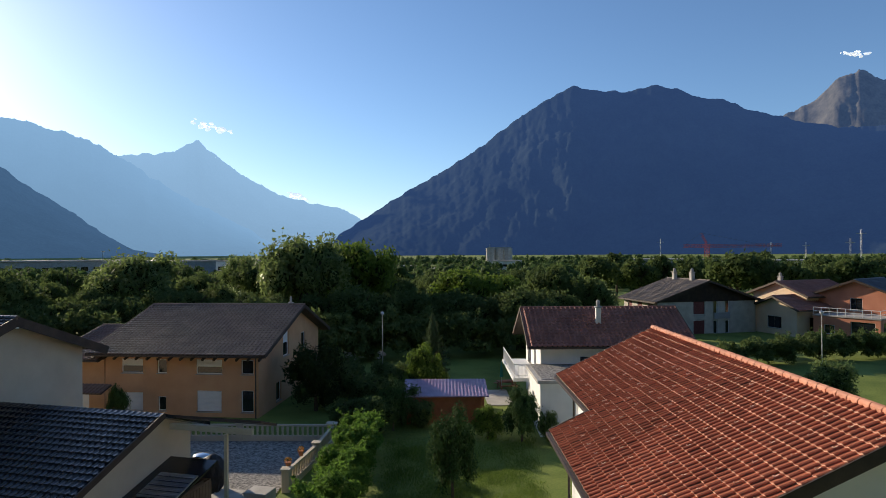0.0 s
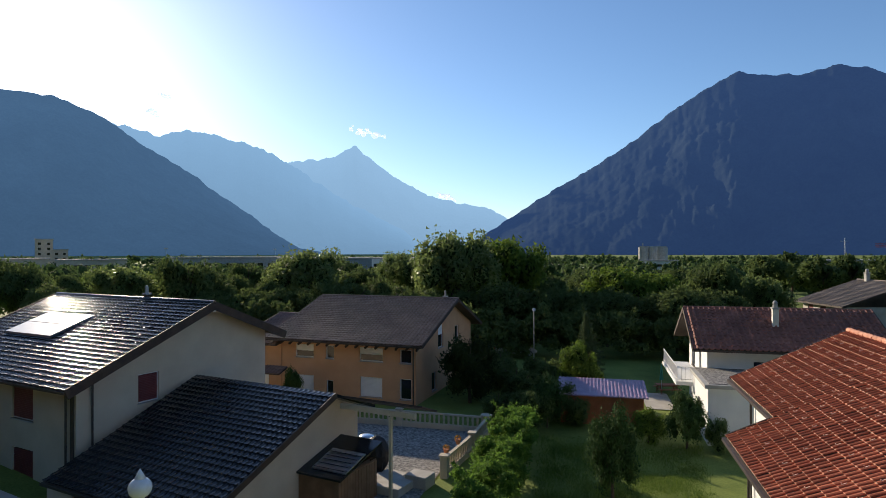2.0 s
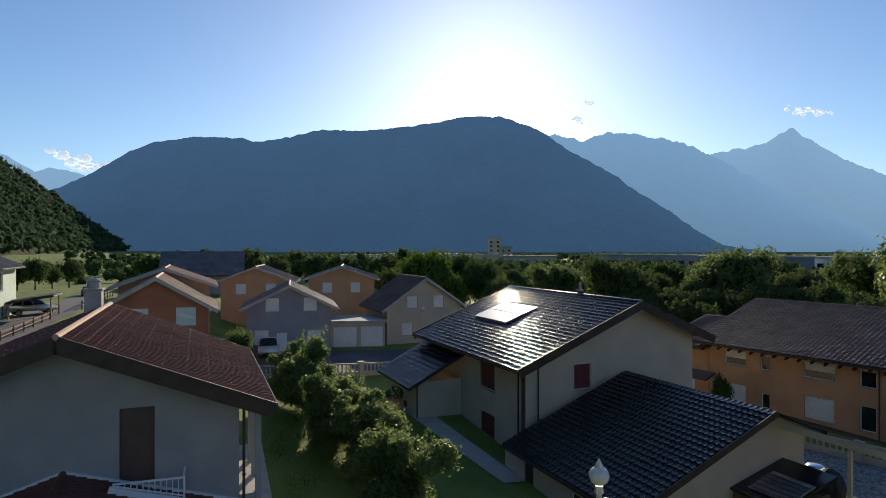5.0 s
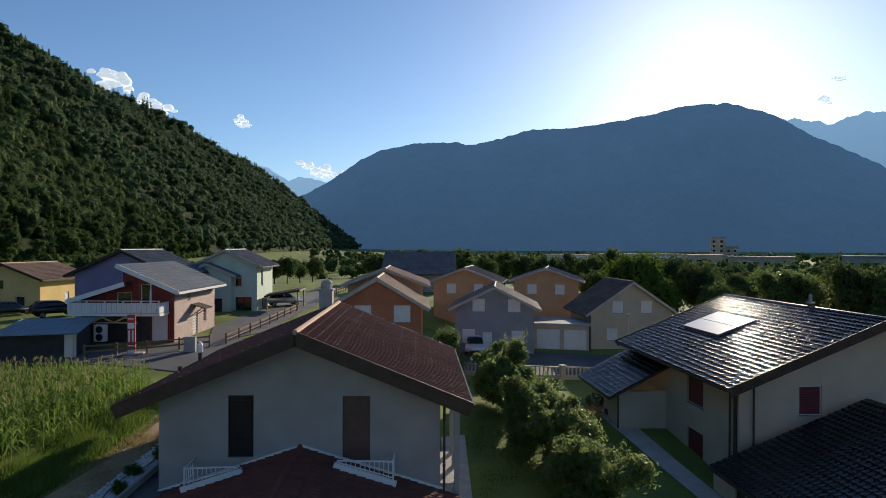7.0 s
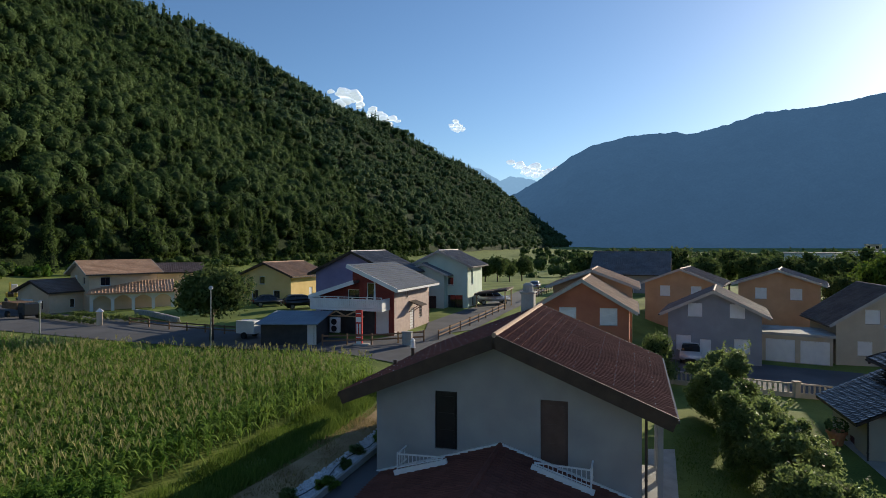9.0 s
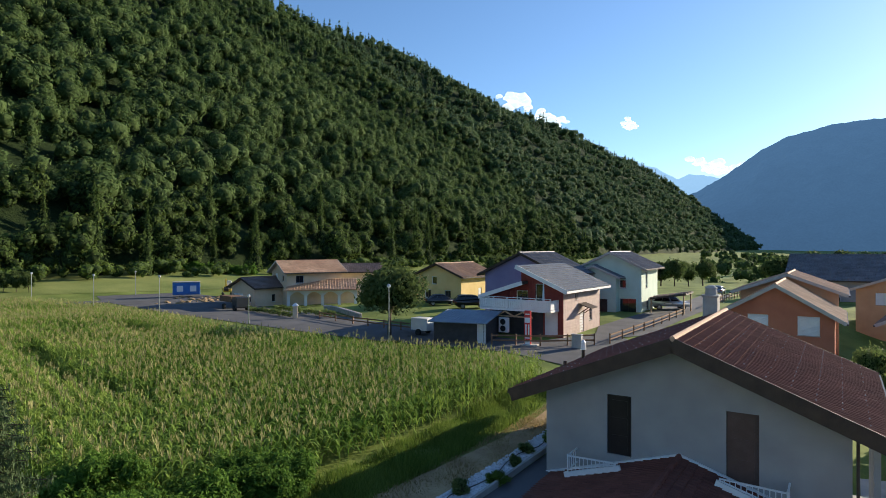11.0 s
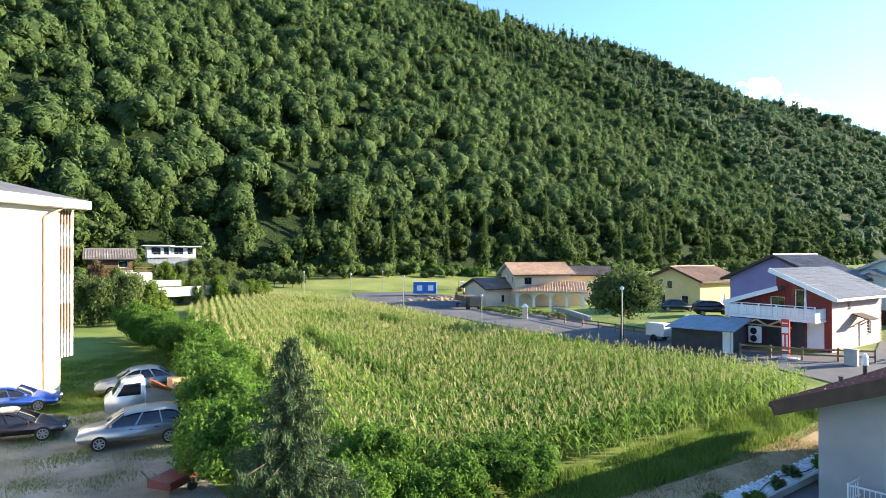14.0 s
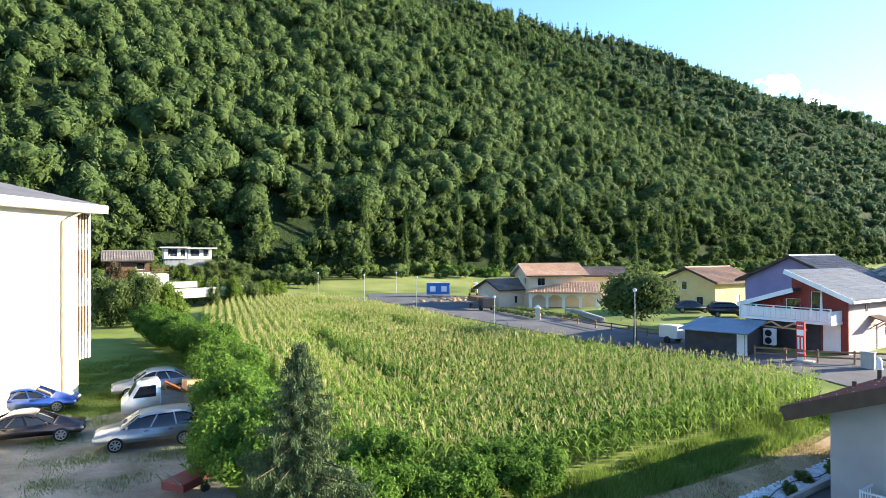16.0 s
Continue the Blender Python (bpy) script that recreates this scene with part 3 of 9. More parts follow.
# ---------------------------------------------------------------- ground
def sheet(name, poly, mat, lift=0.03, step=2.0, label="", kind="structure"):
    """A strip of ground cover that follows the ground: poly is a list of (left, right) pairs of points along it."""
    bm = bmesh.new()
    rows = []
    for (a, b), (c, d) in zip(poly, poly[1:]):
        n = max(1, int(max(sqrt((a[0] - c[0]) ** 2 + (a[1] - c[1]) ** 2), 1) / step))
        for i in range(n):
            k = i / n
            rows.append(((a[0] + (c[0] - a[0]) * k, a[1] + (c[1] - a[1]) * k), (b[0] + (d[0] - b[0]) * k, b[1] + (d[1] - b[1]) * k)))
    rows.append(poly[-1])
    m = max(2, min(14, int(max(sqrt((p[0] - q[0]) ** 2 + (p[1] - q[1]) ** 2) for p, q in rows) / 1.5) + 1))
    vs = [[bm.verts.new((p[0] + (q[0] - p[0]) * j / m, p[1] + (q[1] - p[1]) * j / m, gz(p[0] + (q[0] - p[0]) * j / m, p[1] + (q[1] - p[1]) * j / m) + lift)) for j in range(m + 1)] for p, q in rows]
    for r, s in zip(vs, vs[1:]):
        for j in range(m):
            bm.faces.new((r[j], r[j + 1], s[j + 1], s[j]))
    for f in bm.faces:
        f.normal_update()
        if f.normal.z < 0:
            f.normal_flip()
    ob = new(name, mesh_of(bm, mat))
    return tagged(ob, label, kind=kind)


def spaced(lo, hi, near, step, grow):
    """Coordinates that are close together within near of 0 and grow apart beyond."""
    out, s, v = [], step, near
    while v < hi:
        out.append(v)
        s *= grow
        v += s
    neg, s, v = [], step, -near
    while v > lo:
        neg.append(v)
        s *= grow
        v -= s
    return np.array(neg[::-1] + list(np.arange(-near + step, near, step)) + out + [hi]) if neg else np.array(out)


gx = spaced(-4500, 4500, 130, 2.0, 1.25)
gy = spaced(-4500, 4500, 130, 2.0, 1.25)
X, Y = np.meshgrid(gx, gy)
Zg = ground(X, Y)
nx, ny = len(gx), len(gy)
idx = np.arange(nx * ny).reshape(ny, nx)
quads = np.stack([idx[:-1, :-1], idx[:-1, 1:], idx[1:, 1:], idx[1:, :-1]], -1).reshape(-1, 4)
tagged(link("ground", raw_mesh(np.stack([X, Y, Zg], -1).reshape(-1, 3), quads, M["grass"], smooth=True)), "green valley floor of mown grass and meadow", kind="structure")


# ---------------------------------------------------------------- mountains
def smooth_noise(x, y, seed=0.0):
    return noise.fractal(Vector((x, y, seed)), 1.0, 2.1, 6)


def mountain(name, profile, dist, depth, mat, label, rough=0.035, base=-30.0, seed=0.0, rib=1.0):
    """A mountain side: profile of (azimuth to the left of +y, elevation of the crest) at the given distance, falling towards the viewer by depth metres, with spurs and gullies."""
    az = np.array([p[0] for p in profile])
    el = np.array([p[1] for p in profile])
    order = np.argsort(az)
    az, el = az[order], el[order]
    na, nd = int((az[-1] - az[0]) / 0.13) + 2, 64
    aa = np.linspace(az[0], az[-1], na)
    ee = np.interp(aa, az, el)
    vs = np.zeros((nd + 4, na, 3))
    for i, (a, e) in enumerate(zip(aa, ee)):
        e += rough * min(1, max(e, 0.3) / 4) * (3.2 * smooth_noise(a * 1.1, 3.1, seed) + 1.6 * abs(noise.noise(Vector((a * 4.3, 1.7, seed)))))
        top = dist * tan(radians(max(e, 0.02))) + 10
        for j in range(nd + 4):
            k = j / (nd - 1) if j < nd else 1 + (j - nd + 1) * 0.05
            r = dist - depth * (1 - min(k, 1)) + (max(k, 1) - 1) * 3000
            h = base + (top - base) * (min(k, 1) ** 1.12) if j < nd else top - (k - 1) * 2500
            if 0 < k < 1:
                fade = min(1.0, 6 * (1 - k), 5 * k)
                wob = 0.9 * noise.noise(Vector((k * 2.2, a * 0.11, seed + 3)))
                spur = noise.ridged_multi_fractal(Vector(((a * 0.16 + wob) * rib, k * 0.9, seed + 5)), 0.9, 2.1, 5, 1.0, 2.0)
                r -= (spur - 0.9) * depth * 0.01 * fade
                h += (smooth_noise(a * 0.55, k * 7.0, seed + 2) * 0.035 + smooth_noise(a * 2.2, k * 24.0, seed + 8) * 0.012) * top * fade
            vs[j, i] = (-sin(radians(a)) * r, cos(radians(a)) * r, h)
    ix = np.arange((nd + 4) * na).reshape(nd + 4, na)
    q = np.stack([ix[:-1, :-1], ix[1:, :-1], ix[1:, 1:], ix[:-1, 1:]], -1).reshape(-1, 4)
    ob = link(name, raw_mesh(vs.reshape(-1, 3), q, mat, smooth=True))
    return tagged(ob, label, kind="structure")


# air tints glow as haze; the near mountain's base is also darkened for shade
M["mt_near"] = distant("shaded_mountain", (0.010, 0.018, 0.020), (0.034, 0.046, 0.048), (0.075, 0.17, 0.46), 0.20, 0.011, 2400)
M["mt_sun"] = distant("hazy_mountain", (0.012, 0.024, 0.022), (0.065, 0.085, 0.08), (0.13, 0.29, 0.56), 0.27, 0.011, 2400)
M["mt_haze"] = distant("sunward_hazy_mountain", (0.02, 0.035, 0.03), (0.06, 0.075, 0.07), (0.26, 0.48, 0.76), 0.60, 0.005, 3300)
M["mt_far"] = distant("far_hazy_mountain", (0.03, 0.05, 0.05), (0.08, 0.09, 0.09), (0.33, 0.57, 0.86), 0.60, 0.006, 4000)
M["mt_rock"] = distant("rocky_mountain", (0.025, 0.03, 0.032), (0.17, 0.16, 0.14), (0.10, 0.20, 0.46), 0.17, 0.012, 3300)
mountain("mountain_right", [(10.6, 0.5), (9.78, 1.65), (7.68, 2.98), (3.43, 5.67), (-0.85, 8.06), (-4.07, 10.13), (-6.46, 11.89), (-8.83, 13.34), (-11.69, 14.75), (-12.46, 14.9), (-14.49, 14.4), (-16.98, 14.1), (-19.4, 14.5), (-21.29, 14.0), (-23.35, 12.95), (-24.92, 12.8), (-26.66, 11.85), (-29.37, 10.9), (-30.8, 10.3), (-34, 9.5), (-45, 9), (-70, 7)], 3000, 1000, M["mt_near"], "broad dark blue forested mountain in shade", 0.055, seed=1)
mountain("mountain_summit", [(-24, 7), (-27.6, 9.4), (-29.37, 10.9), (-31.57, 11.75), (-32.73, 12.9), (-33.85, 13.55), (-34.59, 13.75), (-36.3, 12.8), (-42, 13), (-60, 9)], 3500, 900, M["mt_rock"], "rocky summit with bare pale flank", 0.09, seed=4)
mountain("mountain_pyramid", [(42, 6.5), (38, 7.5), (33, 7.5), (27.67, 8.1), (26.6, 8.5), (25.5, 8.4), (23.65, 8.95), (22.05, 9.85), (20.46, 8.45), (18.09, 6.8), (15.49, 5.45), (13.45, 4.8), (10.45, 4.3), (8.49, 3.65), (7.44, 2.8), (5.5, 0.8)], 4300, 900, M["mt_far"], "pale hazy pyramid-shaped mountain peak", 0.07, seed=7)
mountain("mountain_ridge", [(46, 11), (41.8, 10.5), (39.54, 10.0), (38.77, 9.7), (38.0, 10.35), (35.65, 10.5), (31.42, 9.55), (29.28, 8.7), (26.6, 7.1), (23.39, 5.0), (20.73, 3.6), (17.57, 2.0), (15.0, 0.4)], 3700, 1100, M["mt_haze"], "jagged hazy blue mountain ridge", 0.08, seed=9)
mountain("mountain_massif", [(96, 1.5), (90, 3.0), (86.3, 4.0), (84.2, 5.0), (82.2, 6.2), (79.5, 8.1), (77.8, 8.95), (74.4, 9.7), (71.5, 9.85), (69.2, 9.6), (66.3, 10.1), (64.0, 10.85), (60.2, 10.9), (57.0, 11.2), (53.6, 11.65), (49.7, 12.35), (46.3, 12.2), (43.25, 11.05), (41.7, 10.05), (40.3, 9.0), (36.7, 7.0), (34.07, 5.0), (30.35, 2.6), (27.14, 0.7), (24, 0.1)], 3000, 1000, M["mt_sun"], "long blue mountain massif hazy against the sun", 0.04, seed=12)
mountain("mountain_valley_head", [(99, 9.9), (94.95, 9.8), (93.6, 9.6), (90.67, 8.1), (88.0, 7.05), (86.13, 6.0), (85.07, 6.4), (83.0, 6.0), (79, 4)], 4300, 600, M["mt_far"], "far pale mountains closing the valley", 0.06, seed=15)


# ---------------------------------------------------------------- forested hill
FOOT, CREST, TOP = 134.0, 450.0, 243.0


def hill(l, s):
    """Height of the hill at l metres along the valley and s metres across."""
    k = np.clip((s - FOOT) / (CREST - FOOT), 0, 1.6)
    taper = np.clip((3900 - l) / 2100, 0.02, 1)
    up = np.where(k < 1, k ** 0.93, 1 - (k - 1) * 0.5)
    wob = 14 * np.sin(l * 0.011 + 1.0) + 9 * np.sin(l * 0.027 + s * 0.01) + 6 * np.sin(l * 0.06 + s * 0.03)
    return 5.0 + (TOP * up + wob * np.clip(k * 1.5, 0, 1) * (1 - 0.7 * np.clip(k, 0, 1) ** 2)) * taper


ls = np.concatenate([np.arange(-700, 900, 20.0), np.arange(900, 4000, 60.0)])
ss = np.concatenate([np.arange(FOOT - 2, FOOT + 30, 8.0), np.arange(FOOT + 30, CREST + 160, 18.0)])
Lg, Sg = np.meshgrid(ls, ss)
Hz = hill(Lg, Sg)
Hz[0] = -3
P = Lg[..., None] * U + Sg[..., None] * N
ih = np.arange(Lg.size).reshape(Lg.shape)
hq = np.stack([ih[:-1, :-1], ih[1:, :-1], ih[1:, 1:], ih[:-1, 1:]], -1).reshape(-1, 4)
# floor colour kept dark to stand for shade beneath the crowns
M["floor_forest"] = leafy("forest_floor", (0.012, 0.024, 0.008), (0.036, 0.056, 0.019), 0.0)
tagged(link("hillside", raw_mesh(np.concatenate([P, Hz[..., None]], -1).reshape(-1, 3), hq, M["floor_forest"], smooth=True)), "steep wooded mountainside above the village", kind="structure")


def leaf_cloud(centre, normal, size, rng, fold=0.35, loose=0.6):
    """Small folded leaf-like quads at the given places: verts, faces."""
    n = len(centre)
    a = rng.normal(size=(n, 3))
    nn = normal + rng.normal(0, loose, (n, 3))
    nn /= np.linalg.norm(nn, axis=1, keepdims=True)
    t = np.cross(nn, a)
    t /= np.linalg.norm(t, axis=1, keepdims=True) + 1e-9
    b = np.cross(nn, t)
    s = np.asarray(size).reshape(-1, 1)
    w = rng.uniform(0.45, 0.8, (n, 1))
    v = np.stack([centre - t * s, centre + b * s * w + nn * s * fold * 0.4, centre + t * s, centre - b * s * w + nn * s * fold * rng.uniform(-0.5, 0.5, (n, 1))], 1)
    return v.reshape(-1, 3), np.arange(4 * n).reshape(n, 4)


def leaf_tris(centre, normal, size, rng, loose=0.5, slim=0.55):
    """Small three-cornered leaves at the given places: verts, faces."""
    n = len(centre)
    nn = normal + rng.normal(0, loose, (n, 3))
    nn /= np.linalg.norm(nn, axis=1, keepdims=True)
    t = np.cross(nn, rng.normal(size=(n, 3)))
    t /= np.linalg.norm(t, axis=1, keepdims=True) + 1e-9
    b = np.cross(nn, t)
    s = np.asarray(size).reshape(-1, 1)
    w = rng.uniform(0.7, 1.3, (n, 1)) * slim
    v = np.stack([centre - t * s * 0.9 - b * s * w, centre + t * s * 1.2, centre - t * s * 0.7 + b * s * w], 1)
    return v.reshape(-1, 3), np.arange(3 * n).reshape(n, 3)


def lobes(k, rng, spread=(0.2, 0.58), size=(0.34, 0.52), low=0.5, flat=0.5):
    """Lobes of a crown of unit width and height: rows of x, y, z, radius."""
    d = rng.normal(size=(k, 3))
    d /= np.linalg.norm(d, axis=1, keepdims=True)
    r = rng.uniform(*spread, k)
    out = np.empty((k, 4))
    out[:, :2] = d[:, :2] * r[:, None]
    out[:, 2] = low + d[:, 2] * r * flat
    out[:, 3] = rng.uniform(*size, k)
    return out


def crown_points(n, rng, shape="round", k=7):
    """Places and outward directions on an uneven crown of unit size, base at z = 0, and the lobes that carry it."""
    if shape == "cone":
        z = rng.uniform(0, 1, n) ** 1.25
        ang = rng.uniform(0, 2 * pi, n)
        rr = (1 - z) * (0.75 + 0.25 * np.sin(ang * 3 + z * 40)) * rng.uniform(0.55, 1.0, n)
        p = np.stack([rr * np.cos(ang), rr * np.sin(ang), z], 1)
        dn = np.stack([np.cos(ang), np.sin(ang), np.full(n, 0.5)], 1)
        return p, dn, np.array([(0, 0, 0.16, 0.52, 0.62), (0, 0, 0.42, 0.36, 0.62), (0, 0, 0.68, 0.20, 0.62)])
    fine = k > 8
    zf = 0.36 if fine else 0.62
    lb = lobes(k, rng, (0.2, 0.72), (0.24, 0.38)) if fine else lobes(k, rng)
    pick = rng.integers(0, k, n)
    d = rng.normal(size=(n, 3))
    d[:, 2] += 0.25
    d /= np.linalg.norm(d, axis=1, keepdims=True)
    p = lb[pick, :3] + d * lb[pick, 3:4] * rng.uniform(0.80, 1.10, (n, 1)) * (1, 1, zf)
    out = p - (0, 0, 0.5)
    return p, d + 0.5 * out / (np.linalg.norm(out, axis=1, keepdims=True) + 1e-6), np.c_[lb, np.full(k, zf)]


def forest(name, spots, rng, leaves, size, mat, label, k=6):
    """Many trees joined: spots are rows of x, y, z, width, height, conifer. Each is a few lobes, coloured dark for
    shade, under loose leaves.
    """
    vs, fs, ms, off = [], [], [], 0
    ico = bmesh.new()
    bmesh.ops.create_icosphere(ico, subdivisions=1, radius=1)
    ico.verts.index_update()
    iv = np.array([v.co for v in ico.verts])
    itri = np.array([[v.index for v in f.verts] for f in ico.faces])
    ico.free()
    shapes = [(crown_points(leaves, rng, "round", k), crown_points(leaves, rng, "cone")) for _ in range(14)]
    for i, (x, y, z, w, h, con) in enumerate(spots):
        p, d, lb = shapes[i % 14][1 if con else 0]
        c, s = cos(i * 2.4), sin(i * 2.4)
        rot = np.array([[c, -s, 0], [s, c, 0], [0, 0, 1]])
        sc = np.array((w, w, h))
        v, f = leaf_tris((p @ rot.T) * sc + (x, y, z), d @ rot.T, size * w * rng.uniform(0.55, 1.4, len(p)), rng, 0.45)
        vs.append(v)
        fs.append(f + off)
        ms.append(np.zeros(len(f)))
        off += len(v)
        for q in lb:
            b = iv * (1 + 0.16 * np.sin(iv[:, [1, 2, 0]] * 6 + i + q[0] * 9))
            b = ((b * (q[3], q[3], q[3] * q[4]) * (0.80 if not con else 0.72) + q[:3]) @ rot.T) * sc + (x, y, z)
            vs.append(b)
            fs.append(itri + off)
            ms.append(np.ones(len(itri)))
            off += len(b)
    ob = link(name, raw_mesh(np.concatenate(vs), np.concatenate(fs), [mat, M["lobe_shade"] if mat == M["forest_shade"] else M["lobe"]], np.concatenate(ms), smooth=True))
    return tagged(ob, label, kind="stuff")


rng = np.random.default_rng(3)


def hill_spots(l0, l1, s0, s1, gap, w, h):
    out = []
    for l in np.arange(l0, l1, gap):
        for s in np.arange(s0, s1, gap):
            a, b = l + rng.uniform(-0.5, 0.5) * gap, s + rng.uniform(-0.5, 0.5) * gap
            q = a * U + b * N
            con = rng.random() < 0.16 + 0.3 * (b > 330)
            k = rng.uniform(0.7, 1.25)
            hh = h * k * (1.25 if con else 1)
            out.append((q[0], q[1], float(hill(a, b)) - 0.12 * hh, w * k * (0.62 if con else 1), hh, con))
    return out


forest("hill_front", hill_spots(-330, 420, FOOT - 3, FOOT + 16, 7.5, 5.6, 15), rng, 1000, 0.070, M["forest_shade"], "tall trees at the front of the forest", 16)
forest("hill_forest", hill_spots(-330, 420, FOOT + 15, FOOT + 120, 6.4, 6.6, 11), rng, 360, 0.074, M["forest"], "dense mixed forest covering the steep mountainside", 5)
forest("hill_forest_high", hill_spots(-330, 420, FOOT + 120, CREST + 10, 7.2, 6.9, 10.5), rng, 200, 0.092, M["forest"], "mixed forest on the upper mountainside", 3)
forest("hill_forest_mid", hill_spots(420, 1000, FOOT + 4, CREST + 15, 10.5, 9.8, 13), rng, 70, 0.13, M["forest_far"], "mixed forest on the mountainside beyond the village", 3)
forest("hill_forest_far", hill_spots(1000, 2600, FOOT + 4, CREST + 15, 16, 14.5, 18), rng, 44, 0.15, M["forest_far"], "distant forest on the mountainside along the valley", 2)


# ---------------------------------------------------------------- houses round the garden
M["trim_pale"] = surface("pale_verge", (0.40, 0.36, 0.32), (0.52, 0.47, 0.42), 2, 30, 0.7, 0.1)
SH, BL, GL = M["shutter"], M["paint"], M["dark_glass"]


def red_roof_house():
    """Ridge along y: local x runs along -y of the world."""
    z0 = -2.0
    hs = thing("house", (10.0, 20.5, z0), -90, "white house with a bright red tiled roof beside the lawn", "house")
    zr, k = 6.3 - z0, 0.478
    # local x = 20.5 - world y ; local y = world x - 10
    for x0, x1, yf, near in ((-8.4, -1.8, -4.6, False), (-1.8, 8.0, -6.1, True)):
        bm = bmesh.new()
        zf = zr + k * yf
        a = [(x0, 0, zr), (x1, 0, zr), (x1, yf, zf), (x0, yf, zf)]
        vs = [bm.verts.new(p) for p in a] + [bm.verts.new((p[0], p[1], p[2] - 0.18)) for p in a]
        for q in ((0, 1, 2, 3), (7, 6, 5, 4), (0, 4, 5, 1), (1, 5, 6, 2), (2, 6, 7, 3), (3, 7, 4, 0)):
            bm.faces.new([vs[i] for i in q])
        slope = part("roof_slope", bm, M["wood_dark"], hs)
        slope_tiles(slope, (x0, 0, zr), (1, 0, 0), (0, yf, zf - zr), x1 - x0, sqrt(yf * yf + (zf - zr) ** 2), 0.22, 0.36, M["tile_red"], (lambda a, b: a > 2.2 and b < 3.2) if near else None, 0.05, lift=0.034, edge=M["tile_edge"])
        bm = bmesh.new()
        beam(bm, (x0, yf - 0.08, zf - 0.10), (x1, yf - 0.08, zf - 0.10), 0.14, 0.12)
        part("gutter", bm, M["darkmetal"], slope)
        for x, yt in ((x0, -4.7 if near else 0.0), (x1, 0.0)):
            if x == x1 and not near:
                continue
            bm = bmesh.new()
            beam(bm, (x, yt, zr + k * yt - 0.09), (x, yf, zf - 0.09), 0.06, 0.30)
            part("verge_board", bm, M["wood_dark"], slope)
        # small metal snow hooks
        bm = bmesh.new()
        r = 0
        for v in np.arange(0.9, abs(yf) * 1.08, 0.72):
            r += 1
            for u in np.arange(x0 + 0.3 + 0.44 * (r % 2), x1 - 0.1, 0.88):
                y = -v / sqrt(1 + k * k)
                z = zr + k * y
                box(bm, (0.025, 0.12, 0.02), (u, y, z + 0.085), (degrees_of(k), 0, 0))
                box(bm, (0.025, 0.02, 0.07), (u, y - 0.055, z + 0.075), (degrees_of(k), 0, 0))
        part("snow_hooks", bm, M["tile_edge"], slope, kind="stuff")
    zb = zr - k * 5.2
    bm = bmesh.new()
    a = [(-8.4, 0, zr), (8.0, 0, zr), (8.0, 5.2, zb), (-8.4, 5.2, zb)]
    vs = [bm.verts.new(p) for p in a] + [bm.verts.new((p[0], p[1], p[2] - 0.18)) for p in a]
    for q in ((0, 1, 2, 3), (7, 6, 5, 4), (0, 4, 5, 1), (1, 5, 6, 2), (2, 6, 7, 3), (3, 7, 4, 0)):
        bm.faces.new([vs[i] for i in q])
    part("roof_slope", bm, M["tile_red"], hs)
    for i in range(41):
        bm = bmesh.new()
        rod(bm, (-8.4 + i * 0.4, 0, zr + 0.05), (-8.4 + i * 0.4 + 0.43, 0, zr + 0.03), 0.105, 0.13, 10)
        part("ridge_tile", bm, M["tile_ridge"], hs)
    walls(hs, -7.8, -1.8, -3.8, 4.4, 0, zr, -4.6, zr - k * 4.6, 5.2, zb, M["white"], [("F", -4.6, 1.0, 0.9, 1.2, "glass", GL)], faces="FBL")
    walls(hs, -1.8, 7.2, -5.3, 4.4, 0, zr, -6.1, zr - k * 6.1, 5.2, zb, M["white"], [("R", -0.4, 3.6, 1.2, 1.3, "glass", GL), ("F", 2.0, 0.9, 1.2, 1.2, "glass", GL)], faces="FBR")
    downpipe(hs, -7.7, -3.95, 0, zr - k * 4.4)
    downpipe(hs, -1.6, -5.45, 0, zr - k * 5.9)


def degrees_of(k):
    return atan(k) * 180 / pi


red_roof_house()


